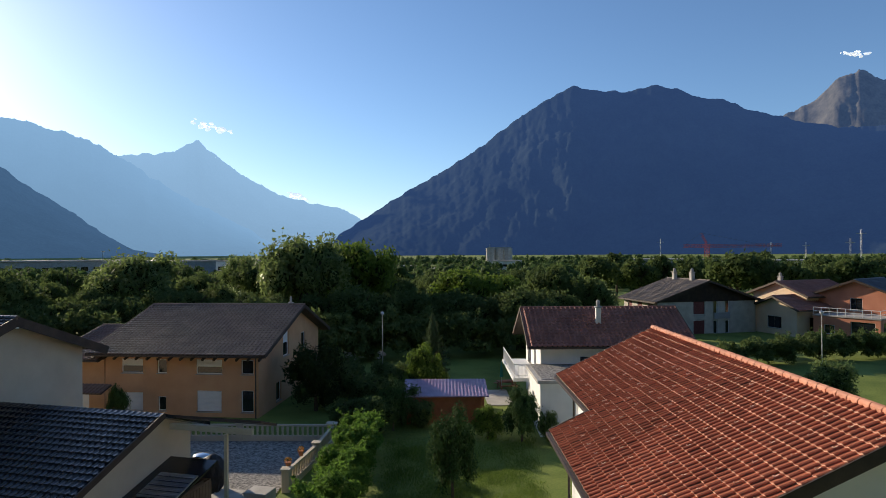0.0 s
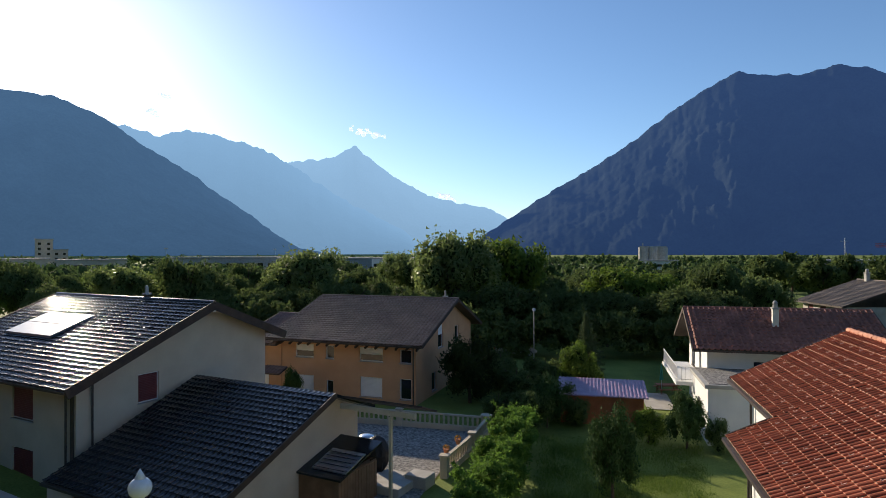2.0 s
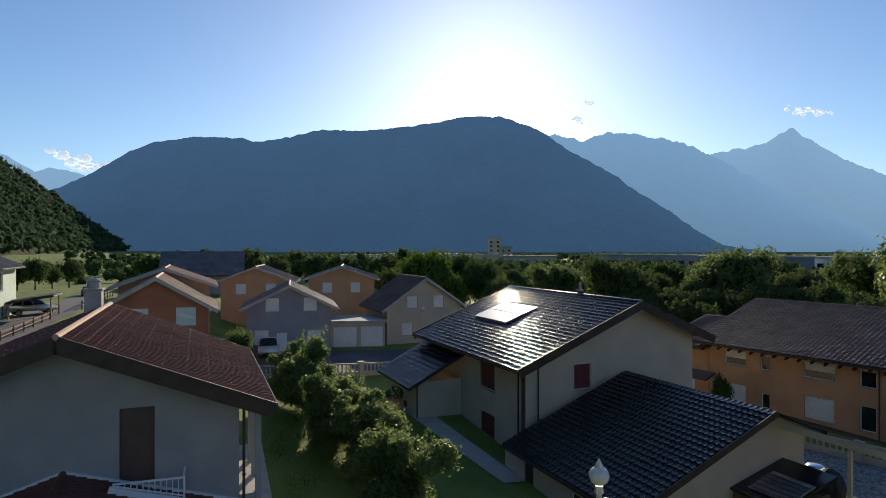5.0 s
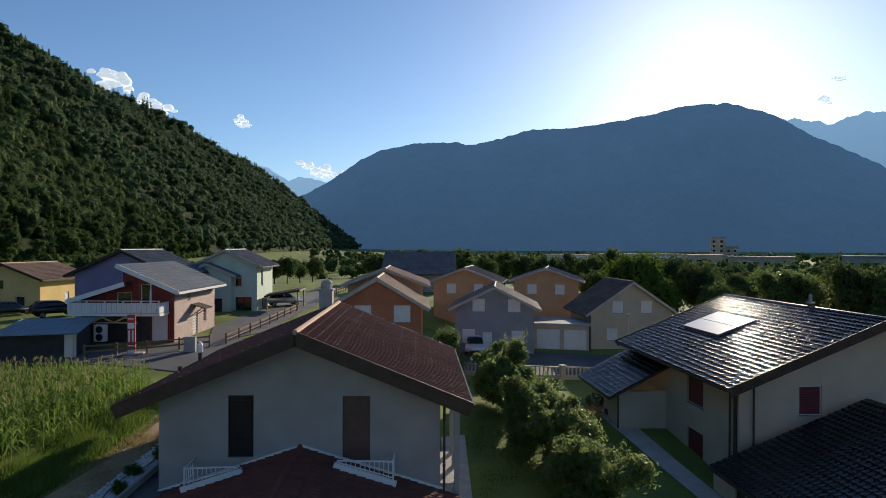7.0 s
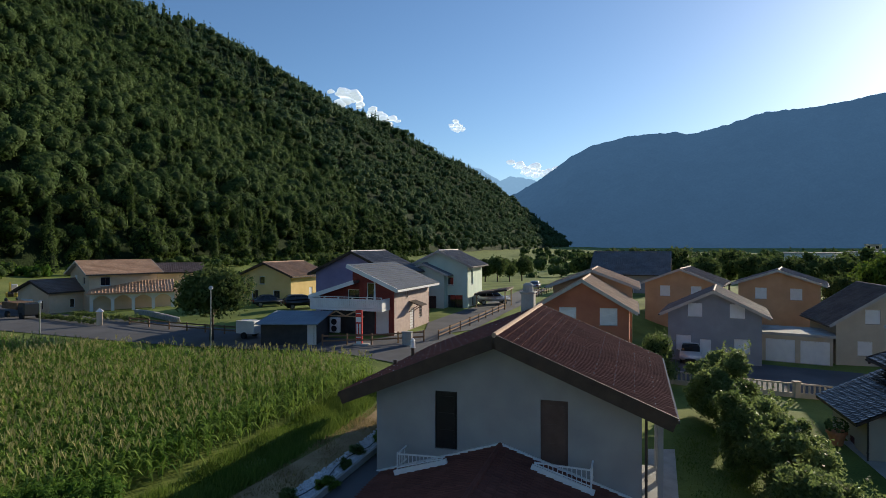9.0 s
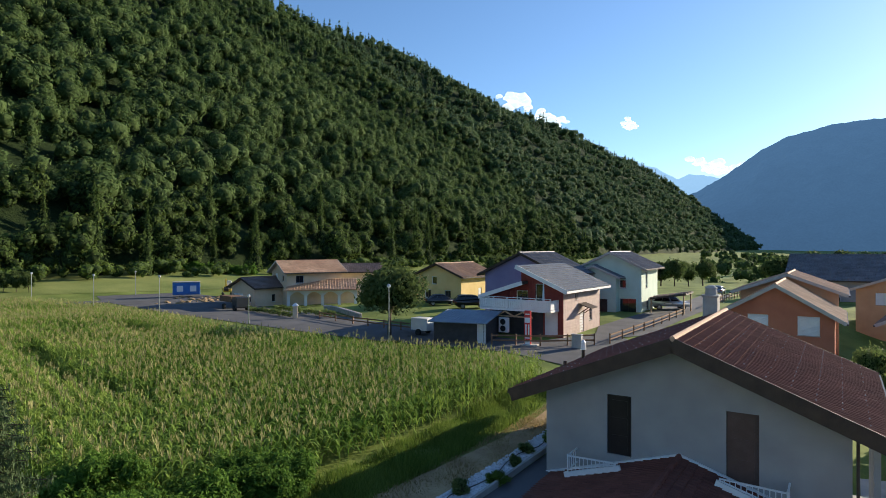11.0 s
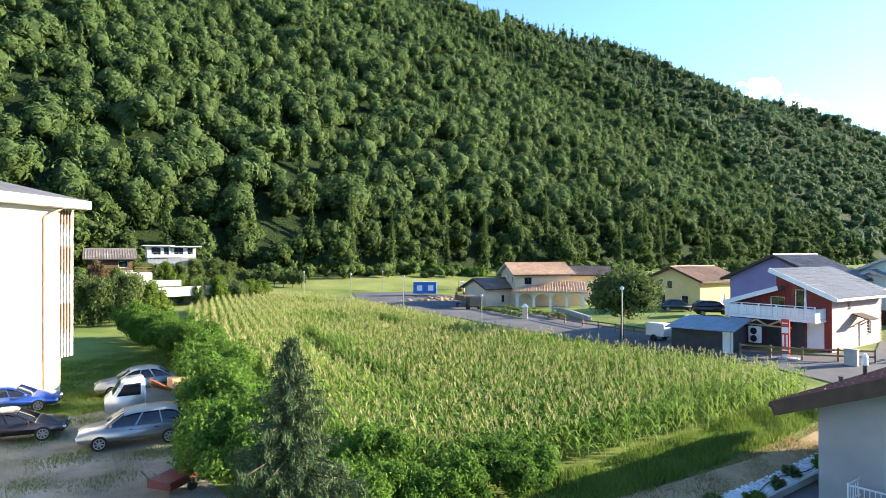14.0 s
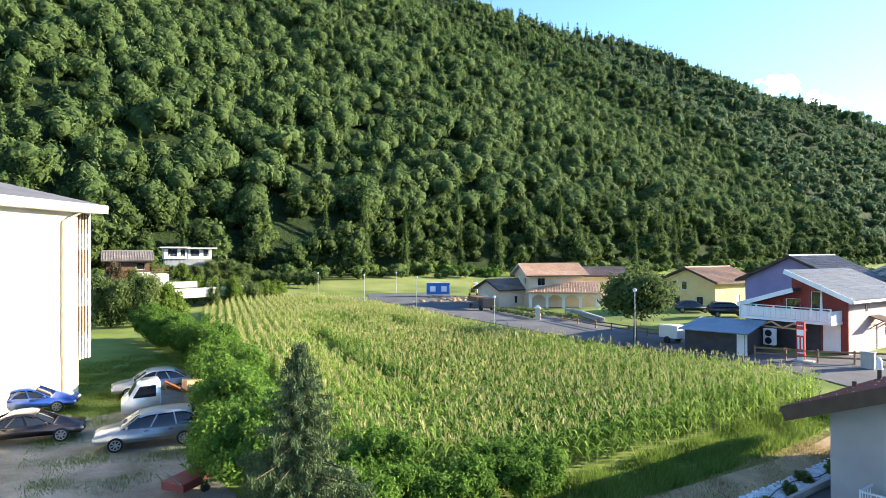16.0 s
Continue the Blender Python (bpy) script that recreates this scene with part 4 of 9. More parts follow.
def orange_house():
    z0 = -1.9
    hs = thing("house", (-18.4, 51.65, -2.5), -6, "orange plastered two-storey house with dark brown tiled roof", "house")
    hs.scale = (1.05, 1.05, 1.05)
    zr, ze = 5.8 - z0, 3.1 - z0
    gable_roof(hs, -6.4, 6.4, zr, -8.1, ze, 6.9, ze, M["tile_umber"], 0.3, 0.36, ridge=M["tile_umber"])
    hol = []
    for u, w in ((-3.6, 1.6), (-1.4, 0.7), (2.05, 1.9), (4.8, 0.9)):
        hol.append(("F", u, 3.55, w, 1.0, "half" if w > 1.5 else "glass", BL))
    for u, w, h, kind in ((-3.6, 1.6, 1.25, "blind"), (-1.4, 0.6, 1.0, "glass"), (2.05, 1.8, 1.45, "blind"), (4.8, 0.9, 1.5, "glass")):
        hol.append(("F", u, 0.95, w, h, kind, BL))
    hol += [("R", -3.5, 0.9, 1.0, 1.4, "glass", GL), ("R", 3.2, 0.9, 1.2, 1.4, "glass", GL), ("R", -2.0, 4.0, 1.2, 2.0, "half", BL), ("R", 2.0, 4.0, 1.0, 1.3, "glass", GL)]
    walls(hs, -6.0, 5.6, -7.2, 6.0, -0.4, zr, -8.1, ze, 6.9, ze, M["orange"], hol, faces="FBLR")
    # rafter ends under the eave
    for i in range(16):
        bm = bmesh.new()
        box(bm, (0.12, 0.9, 0.14), (-6.0 + i * 0.8, -7.65, ze - 0.2), (18, 0, 0))
        part("rafter_end", bm, M["wood_dark"], hs)
    downpipe(hs, 5.45, -7.33, 0, ze)
    chimney(hs, (5.2, 0.2), zr - 0.3, zr + 0.15, M["metal"], 0.22, 0.22)
    # lower wing
    wing = thing("house_wing", (-26.45, 50.6, -2.5), -6, "low orange wing with small tiled roof", "house")
    gable_roof(wing, -2.2, 2.0, 4.6 - z0, -6.6, 2.9 - z0, 5, 2.9 - z0, M["tile_umber"], 0.3, 0.36)
    walls(wing, -1.8, 2.0, -5.8, 4.2, -0.4, 4.6 - z0, -6.6, 2.9 - z0, 5, 2.9 - z0, M["orange"], [("F", 0.0, 0.9, 1.6, 1.5, "blind", BL)])
    # small tiled canopy with timber posts in front of the wing
    can = thing("canopy", (-25.2, 42.85, -2.5), -6, "small tiled canopy on the house wall", "canopy")
    bm = bmesh.new()
    box(bm, (3.0, 1.2, 0.08), (0, -0.2, 2.95), (18, 0, 0))
    c = part("deck", bm, M["wood_dark"], can)
    slope_tiles(c, (-1.5, 0.37, 3.18), (1, 0, 0), (0, -1.0, -0.33), 3.0, 1.25, 0.3, 0.36, M["tile_umber"])


orange_house()


def black_house():
    """Origin on the ridge's end; x along the ridge, the roof runs to x = -15.3."""
    z0 = -2.5
    hs = thing("house", (-21.4, 30.3, z0), -14, "cream plastered house with glossy black tiled roof", "house")
    zr = 6.8 - z0
    yf, zf, yb, zb = -8.3, 3.45 - z0, 5.8, 4.45 - z0
    gable_roof(hs, -15.3, 0, zr, yf, zf, yb, zb, M["tile_black"], 0.3, 0.36, M["wood_dark"], (lambda a, b: a > 8.5 and b > 3.4), roll=0.032, lift=0.052, verge=0.48)
    hol = [("F", -5.4, 3.75, 1.9, 1.65, "shutter", SH), ("F", -5.4, 0.1, 1.9, 2.2, "shutter", SH),
           ("R", -3.5, 4.35, 1.2, 1.5, "shutter", SH)]
    walls(hs, -14.4, -0.9, -7.3, 4.9, -0.6, zr, yf, zf, yb, zb, M["cream"], hol)
    # corner board, downpipes and eave beam
    downpipe(hs, -1.5, -7.43, 0.0, zf)
    downpipe(hs, -0.75, -6.6, 0.0, zf)
    bm = bmesh.new()
    span(bm, (-1.28, -7.36, 0), (-1.02, -7.26, zf + 0.2))
    part("corner_board", bm, M["darkmetal"], hs)
    bm = bmesh.new()
    beam(bm, (-0.95, 0.0, zr - 0.42), (0.05, 0.0, zr - 0.42), 0.14, 0.2)
    part("purlin_end", bm, M["paint"], hs)
    # skylight panel on the front slope
    k = (zf - zr) / yf
    bm = bmesh.new()
    vs = []
    for ya, yd in ((-2.4, -3.6), (-3.65, -4.85)):
        x0, x1 = -11.9, -7.35
        a = [(x, y, zr + k * y + 0.13 - 0.03 * (y + 2.4)) for x, y in ((x0, ya), (x1, ya), (x1, yd), (x0, yd))]
        pts = [bm.verts.new(p) for p in a] + [bm.verts.new((p[0], p[1], p[2] - 0.14)) for p in a]
        for q in ((0, 1, 2, 3), (7, 6, 5, 4), (0, 4, 5, 1), (1, 5, 6, 2), (2, 6, 7, 3), (3, 7, 4, 0)):
            bm.faces.new([pts[i] for i in q])
    solar = part("solar_collector", bm, M["solar"], hs, "glazed solar collector in two panels")
    chimney(hs, (-6.2, 0.25), zr - 0.2, zr + 0.25, M["darkmetal"], 0.25, 0.25)
    # lean-to on the gable
    z1 = 2.87 - z0
    ann = thing("house_annex", (-21.4, 30.3, z0), -14, "cream single-storey annex with black tiled roof", "house")
    y0 = -1.1
    bm = bmesh.new()
    ylow, zlow = -9.2, -0.27 - z0
    a = [(-0.1, y0, z1), (9.5, y0, z1), (9.5, ylow, zlow), (-0.1, ylow, zlow)]
    vs = [bm.verts.new(p) for p in a] + [bm.verts.new((p[0], p[1], p[2] - 0.16)) for p in a]
    for q in ((0, 1, 2, 3), (7, 6, 5, 4), (0, 4, 5, 1), (1, 5, 6, 2), (2, 6, 7, 3), (3, 7, 4, 0)):
        bm.faces.new([vs[i] for i in q])
    slope = part("roof_slope", bm, M["wood_dark"], ann)
    slope_tiles(slope, (-0.1, y0, z1), (1, 0, 0), (0, ylow - y0, zlow - z1), 9.6, sqrt((ylow - y0) ** 2 + (zlow - z1) ** 2), 0.3, 0.36, M["tile_black"], (lambda a, b: a > 3.2 and b > 2.4), 0.032, lift=0.052)
    bm = bmesh.new()
    beam(bm, (9.52, y0, z1 - 0.06), (9.52, ylow, zlow - 0.06), 0.06, 0.28)
    part("verge_board", bm, M["wood_dark"], slope)
    bm = bmesh.new()
    beam(bm, (-0.1, ylow - 0.08, zlow - 0.09), (9.5, ylow - 0.08, zlow - 0.09), 0.14, 0.12)
    part("gutter", bm, M["darkmetal"], slope)
    bm = bmesh.new()
    a = [(-0.1, y0, z1), (9.5, y0, z1), (9.5, 2.2, z1 - 1.25), (-0.1, 2.2, z1 - 1.25)]
    vs = [bm.verts.new(p) for p in a] + [bm.verts.new((p[0], p[1], p[2] - 0.16)) for p in a]
    for q in ((0, 1, 2, 3), (7, 6, 5, 4), (0, 4, 5, 1), (1, 5, 6, 2), (2, 6, 7, 3), (3, 7, 4, 0)):
        bm.faces.new([vs[i] for i in q])
    part("roof_slope", bm, M["tile_black"], ann)
    k2 = (zlow - z1) / (ylow - y0)
    to = lambda u, z, d: (8.8 - d, u, z)
    bm = wall_mesh(to, -8.6, 1.6, -0.6, z1 - 0.17, [(-6.9, -5.9, 0.3, 1.3)], ((-k2, 1, z1 - 0.17 - k2 * y0), (0.385, 1, z1 - 0.17 + 0.385 * y0)))
    part("wall", bm, M["cream"], ann)
    opening(ann, to, -6.9, -5.9, 0.3, 1.3, "glass", GL)
    part("wall", wall_mesh(lambda u, z, d: (u, -8.6 + d, z), -0.9, 8.8, -0.6, zlow + 0.1, [(1.0, 1.9, 0.0, 1.9), (5.0, 6.2, 0.4, 1.5)]), M["cream"], ann)
    opening(ann, lambda u, z, d: (u, -8.6 + d, z), 1.0, 1.9, 0.0, 1.9, "door", M["wood_dark"])
    opening(ann, lambda u, z, d: (u, -8.6 + d, z), 5.0, 6.2, 0.4, 1.5, "glass", GL)
    # low wing on the other gable
    wing = thing("house_wing", (-21.4, 30.3, z0), -14, "low cream wing with black tiled roof", "house")
    bm = bmesh.new()
    a = [(-15.2, -7.2, 3.0 - z0), (-8.6, -7.2, 3.0 - z0), (-8.6, -11.2, 0.95 - z0), (-15.2, -11.2, 0.95 - z0)]
    vs = [bm.verts.new(p) for p in a] + [bm.verts.new((p[0], p[1], p[2] - 0.16)) for p in a]
    for q in ((0, 1, 2, 3), (7, 6, 5, 4), (0, 4, 5, 1), (1, 5, 6, 2), (2, 6, 7, 3), (3, 7, 4, 0)):
        bm.faces.new([vs[i] for i in q])
    slope = part("roof_slope", bm, M["wood_dark"], wing)
    slope_tiles(slope, (-15.2, -7.2, 3.0 - z0), (1, 0, 0), (0, -4.0, -2.05), 6.6, 4.5, 0.3, 0.36, M["tile_black"], None, 0.032, lift=0.052)
    box_walls(wing, -14.7, -9.1, -10.4, -7.3, -0.6, 1.18 - z0, M["cream"], [("F", -11.6, 0.9, 0.9, 1.1, "shutter", SH)])
    downpipe(wing, -9.0, -10.5, 0, 1.1 - z0)


M["solar"] = surface("solar_glass", (0.05, 0.06, 0.09), (0.08, 0.09, 0.12), 1, 6, 0.30, 0.0, spec=1.0)
M["solar"].node_tree.nodes["Principled BSDF"].inputs["Coat Weight"].default_value = 1.0
M["solar"].node_tree.nodes["Principled BSDF"].inputs["Coat Roughness"].default_value = 0.3
black_house()


def white_house():
    """The near white house: ridge runs away from its gable, local x along the ridge."""
    z0 = -0.6
    ang = math.degrees(math.atan2(0.275, -0.961))
    hs = thing("house", (-22.2, 1.5, z0), ang, "white plastered house with brown tiled roof and balcony doors", "house")
    zr, ze = 7.2 - z0, 4.6 - z0
    gable_roof(hs, 0, 12.0, zr, -6.4, ze, 6.4, ze, M["tile_brown"], 0.24, 0.34, M["wood_dark"], (lambda a, b: a < 5 and b < 4), M["ridge_pale"], roll=0.04, verge=0.52)
    # local y points to the world's -q, so front (-y) is the side towards the garden
    hol = [("L", 2.25, 2.95, 0.95, 2.35, "door", M["door_dark"]), ("L", -2.1, 2.75, 1.05, 2.5, "door", M["door_brown"])]
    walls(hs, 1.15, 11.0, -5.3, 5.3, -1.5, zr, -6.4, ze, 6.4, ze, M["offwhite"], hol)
    bm = bmesh.new()
    beam(bm, (0.1, 0, zr - 0.35), (1.2, 0, zr - 0.35), 0.22, 0.28)
    part("purlin_end", bm, M["wood_dark"], hs)
    for y in (-5.6, 5.6):
        bm = bmesh.new()
        beam(bm, (0.1, y, ze + 0.1), (1.2, y, ze + 0.1), 0.18, 0.22)
        part("purlin_end", bm, M["wood_dark"], hs)
    chimney(hs, (11.4, 0.6), zr - 1.0, zr + 0.75, M["concrete"], 0.75, 0.7)
    downpipe(hs, 1.0, -5.45, 0, ze)
    # vent pipes with caps and pale snow hooks on the field side
    kr = (ze - zr) / 6.4
    for x, y, hh, cap in ((7.4, 6.0, 1.0, True), (5.2, 6.1, 0.6, False)):
        z = zr + kr * y
        bm = bmesh.new()
        rod(bm, (x, y, z - 0.1), (x, y, z + hh * 0.5), 0.09, None, 10)
        vp = part("vent_pipe", bm, M["darkmetal"], hs)
        if cap:
            bm = bmesh.new()
            rod(bm, (x, y, z + hh * 0.5), (x, y, z + hh * 0.85), 0.15, 0.11, 10)
            rod(bm, (x, y, z + hh * 0.85), (x, y, z + hh), 0.14, 0.05, 10)
            part("vent_cap", bm, M["paint"], vp, "white vent cap")
    bm = bmesh.new()
    for j in range(1, 9):
        for i in range(13):
            x, y = 0.6 + i * 0.9 + 0.45 * (j % 2), j * 0.72
            z = zr + kr * y
            box(bm, (0.018, 0.035, 0.025), (x, y, z + 0.09), (-degrees_of(-kr), 0, 0))
            box(bm, (0.02, 0.03, 0.02), (x, -y, z + 0.09), (degrees_of(-kr), 0, 0))
    part("snow_hooks", bm, M["paint"], hs, kind="stuff")
    # low porch roof in front of the gable
    por = thing("porch_roof", (-22.2, 1.5, z0), ang, "low brown tiled porch roof against the white gable", "roof")
    za = 3.3
    for s in (-1, 1):
        bm = bmesh.new()
        a = [(1.1, 0, za), (-7.5, 0, za), (-7.5, s * 6.0, za - 1.9), (1.1, s * 6.0, za - 1.9)]
        vs = [bm.verts.new(p) for p in a] + [bm.verts.new((p[0], p[1], p[2] - 0.16)) for p in a]
        for q in ((0, 1, 2, 3), (7, 6, 5, 4), (0, 4, 5, 1), (1, 5, 6, 2), (2, 6, 7, 3), (3, 7, 4, 0)):
            bm.faces.new([vs[i] for i in q])
        sl = part("roof_slope", bm, M["wood_dark"], por)
        slope_tiles(sl, (-7.5, 0, za), (1, 0, 0), (0, s * 6.0, -1.9), 8.6, sqrt(36 + 3.61), 0.24, 0.34, M["tile_brown"], None, 0.03)
        bm = bmesh.new()
        beam(bm, (1.1, 0, za + 0.06), (1.1, s * 5.5, za - 1.74 + 0.06), 0.1, 0.16)
        part("flashing", bm, M["paint"], por, "white painted upstand along the wall")
    for i in range(20):
        bm = bmesh.new()
        rod(bm, (1.1 - i * 0.43, 0, za + 0.05), (1.1 - i * 0.43 - 0.45, 0, za + 0.03), 0.11, 0.13, 8)
        part("ridge_tile", bm, M["tile_brown"], por)
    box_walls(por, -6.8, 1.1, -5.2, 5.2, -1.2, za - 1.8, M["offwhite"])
    # balcony rails: level top rail, foot on a white curb that follows the porch roof
    for y_in, y_out in ((2.05, 3.95), (-1.5, -3.55)):
        rail = thing("balcony_rail", (-22.2, 1.5, z0), ang, "white painted metal balcony railing on a sloping curb", "railing", "balcony rails")
        foot = lambda y: za - 0.317 * abs(y) + 0.12
        zt = foot(y_in) + 0.22
        bm = bmesh.new()
        beam(bm, (0.1, y_in * 0.92, foot(y_in * 0.92)), (0.1, y_out * 1.03, foot(y_out * 1.03)), 0.12, 0.26)
        part("curb", bm, M["paint"], rail)
        bm = bmesh.new()
        beam(bm, (0.1, y_in, zt), (0.1, y_out, zt - 0.06), 0.06, 0.05)
        beam(bm, (0.1, y_out, zt - 0.06), (1.1, y_out, zt - 0.06), 0.06, 0.05)
        beam(bm, (0.1, y_in, foot(y_in) + 0.17), (0.1, y_out, foot(y_out) + 0.22), 0.04, 0.04)
        beam(bm, (0.1, y_out, foot(y_out) + 0.22), (1.1, y_out, foot(y_out) + 0.22), 0.04, 0.04)
        part("rail", bm, M["paint"], rail)
        bm = bmesh.new()
        rod(bm, (0.1, y_out, foot(y_out)), (0.1, y_out, zt), 0.035, None, 8)
        part("post", bm, M["paint"], rail)
        for i in range(1, 12):
            bm = bmesh.new()
            y = y_in + (y_out - y_in) * i / 12
            rod(bm, (0.1, y, foot(y) + 0.15), (0.1, y, zt - 0.03), 0.016, None, 6)
            part("baluster", bm, M["paint"], rail)
        for i in range(1, 5):
            bm = bmesh.new()
            rod(bm, (0.1 + i * 0.2, y_out, foot(y_out) + 0.2), (0.1 + i * 0.2, y_out, zt - 0.05), 0.016, None, 6)
            part("baluster", bm, M["paint"], rail)
    # open side porch under the garden eave
    sp = thing("side_porch", (-22.2, 1.5, z0), ang, "white open side porch with posts under the eave", "porch")
    for x in (1.3, 3.0, 4.7):
        bm = bmesh.new()
        span(bm, (x - 0.12, -6.05, -1.2), (x + 0.12, -5.85, ze - 0.05), 0.01)
        part("post", bm, M["offwhite"], sp)
    for z in (0.2, 1.7):
        bm = bmesh.new()
        span(bm, (1.2, -6.0, z), (4.8, -5.32, z + 0.16))
        part("slab", bm, M["concrete"], sp)
    bm = bmesh.new()
    span(bm, (1.42, -6.0, -1.2), (2.9, -5.9, 0.2))
    part("parapet", bm, M["offwhite"], sp)


white_house()


M["tile_rust"] = surface("rust_tile", (0.27, 0.105, 0.072), (0.39, 0.165, 0.115), 0.7, 25, 0.7, 0.15, island=0.12)


def balcony_house():
    z0 = -1.9
    hs = thing("house", (12.4, 48.0, z0), 0, "white house with red-brown tiled roof and corner balcony", "house")
    zr, ze = 5.5 - z0, 3.1 - z0
    gable_roof(hs, -6.3, 6.0, zr, -4.5, ze, 4.9, ze - 0.2, M["tile_rust"], 0.36, 0.40, roll=0.11, lift=0.06)
    walls(hs, -5.3, 5.4, -3.7, 4.0, -0.4, zr, -4.5, ze, 4.9, ze - 0.2, M["white"], [("L", -1.0, 2.75, 0.9, 2.05, "glass", GL), ("L", 2.0, 2.75, 1.6, 2.05, "glass", GL), ("L", 1.5, 0.2, 1.4, 2.0, "glass", GL), ("F", -2.0, 3.2, 0.9, 1.0, "glass", GL)])
    chimney(hs, (-0.6, -1.9), zr - 1.6, zr + 0.2, M["bright"], 0.38, 0.36, True)
    bal = thing("balcony", (12.4, 48.0, z0), 0, "white balcony with metal railing round the corner", "balcony")
    bm = bmesh.new()
    span(bm, (-7.3, -3.6, 2.35), (-5.3, 4.5, 2.6))
    part("slab", bm, M["paint"], bal)
    bm = bmesh.new()
    for z in (2.75, 3.6):
        beam(bm, (-7.2, -3.5, z), (-7.2, 4.4, z), 0.05, 0.05)
        beam(bm, (-7.2, -3.5, z), (-5.3, -3.5, z), 0.05, 0.05)
    part("rail", bm, M["paint"], bal)
    for i in range(34):
        bm = bmesh.new()
        p = (-7.2, 4.4 - i * 0.3) if i < 27 else (-7.2 + (i - 27) * 0.28, -3.5)
        rod(bm, (*p, 2.6), (*p, 3.6), 0.018, None, 5)
        part("baluster", bm, M["paint"], bal)
    gar = thing("garage", (9.4, 41.7, z0), 0, "flat-roofed white garage with gravel roof", "garage")
    box_walls(gar, -3.2, 3.4, -2.8, 2.6, -0.4, 3.4, M["white"], [("L", 0.2, 0.2, 1.0, 2.0, "door", M["wood_dark"])])
    bm = bmesh.new()
    span(bm, (-3.4, -3.0, 3.4), (3.6, 2.6, 3.62))
    part("roof_edge", bm, M["concrete"], gar)
    bm = bmesh.new()
    span(bm, (-3.1, -2.7, 3.58), (3.3, 2.5, 3.66))
    part("gravel_roof", bm, M["gravel"], gar)


balcony_house()


def garden_shed():
    z0 = -2.0
    sh = thing("garden_shed", (0.1, 43.5, z0), 0, "rust-brown wooden garden shed with striped metal roof", "shed")
    box_walls(sh, -2.7, 2.7, -1.6, 1.6, -0.2, 2.0, M["wood_shed"])
    bm = bmesh.new()
    box(bm, (6.0, 3.8, 0.06), (0, 0, 2.22), (6, 0, 0))
    rf = part("roof", bm, M["sheet_mauve"], sh, "mauve ribbed metal roof")
    for i in range(25):
        bm = bmesh.new()
        box(bm, (0.07, 3.8, 0.05), (-2.88 + i * 0.24, 0, 2.27), (6, 0, 0))
        part("rib", bm, M["sheet_mauve"], rf)
    for i in range(22):
        bm = bmesh.new()
        span(bm, (-2.7 + i * 0.245, -1.65, 0.0), (-2.7 + i * 0.245 + 0.22, -1.6, 1.98))
        part("plank", bm, M["wood_shed"], sh)


M["sheet_mauve"] = surface("mauve_metal", (0.30, 0.20, 0.30), (0.40, 0.28, 0.38), 2, 30, 0.45, 0.02)
garden_shed()

# ---------------------------------------------------------------- houses further off
M["villa_red"] = surface("villa_plaster", (0.50, 0.19, 0.11), (0.60, 0.25, 0.15), 0.8, 60, 0.85, 0.15)
W = M["paint"]
block = simple_house("grey block of flats with shallow brown roof and red shutters", (34.0, 84.1), 102, 8.6, 7.3, -1.5, 6.0, 3.3, M["paving"], M["tile_weathered"],
                     [("L", 1.2, z, 1.7, 2.0, "shutter", SH) for z in (-1.2, 1.5)] + [("L", u, z, 0.6, 1.9, "glass", GL) for z in (-1.2, 1.5) for u in (-1.2, -3.0)] + [("B", u, z, 1.2, 1.6, "shutter", SH) for z in (-0.9, 1.6) for u in (-2.6, 0, 2.6)], name="apartment_house", chim=(-1.5, 0.3, 5.0, 7.0))
chimney(block, (2.6, 0.3), 6.3, 8.4, M["concrete"])
bm = bmesh.new()
face(bm, [(-4.36, -7.3, 4.75), (-4.36, 7.3, 4.75), (-4.36, 7.3, 4.9), (-4.36, 0, 7.32), (-4.36, -7.3, 4.9)])
bmesh.ops.solidify(bm, geom=list(bm.faces), thickness=0.05)
part("gable_cladding", bm, M["wood_dark"], block, "dark brown boarded gable")
for z in (0.3, 3.0):
    bm = bmesh.new()
    span(bm, (-4.5, -3.3, z - 0.55), (-4.32, -0.9, z + 0.25))
    part("window_panel", bm, M["grey"], block)
simple_house("pale yellow house with salmon tiled roof behind the hedge", (50, 84), 20, 9, 4.2, -1.2, 5.7, 3.9, M["peach"], M["tile_rust"], [("F", -2, 0, 1.6, 1.8, "glass", GL), ("F", 2, 2.0, 1.2, 1.2, "glass", GL), ("L", 0, 0, 1.4, 1.6, "glass", GL)], chim=(-3, 1, 4.5, 6.3))
simple_house("low yellow front wing with rust tiled roof", (46.2, 80.0), 20, 6.0, 3.2, -1.2, 4.0, 2.4, M["peach"], M["tile_rust"], [("L", 0.2, -0.2, 2.2, 1.6, "glass", GL), ("F", 0, -0.6, 1.6, 2.0, "glass", GL)], name="house_wing")
ter = thing("terrace_block", (55.0, 78.0, -0.9), 35, "brick-red garage block with roof terrace", "terrace")
box_walls(ter, -8.6, -4.05, -4.2, 3.0, -1.0, 2.7, M["villa_red"], [("L", 1.2, 0.6, 1.2, 1.1, "glass", GL), ("L", -2.4, 0.0, 2.6, 2.3, "glass", GL), ("F", -6.4, 0.0, 2.6, 2.3, "glass", GL)])
bm = bmesh.new()
span(bm, (-8.7, -4.3, 2.7), (-4.05, 3.1, 2.85))
part("deck", bm, M["concrete"], ter)
bm = bmesh.new()
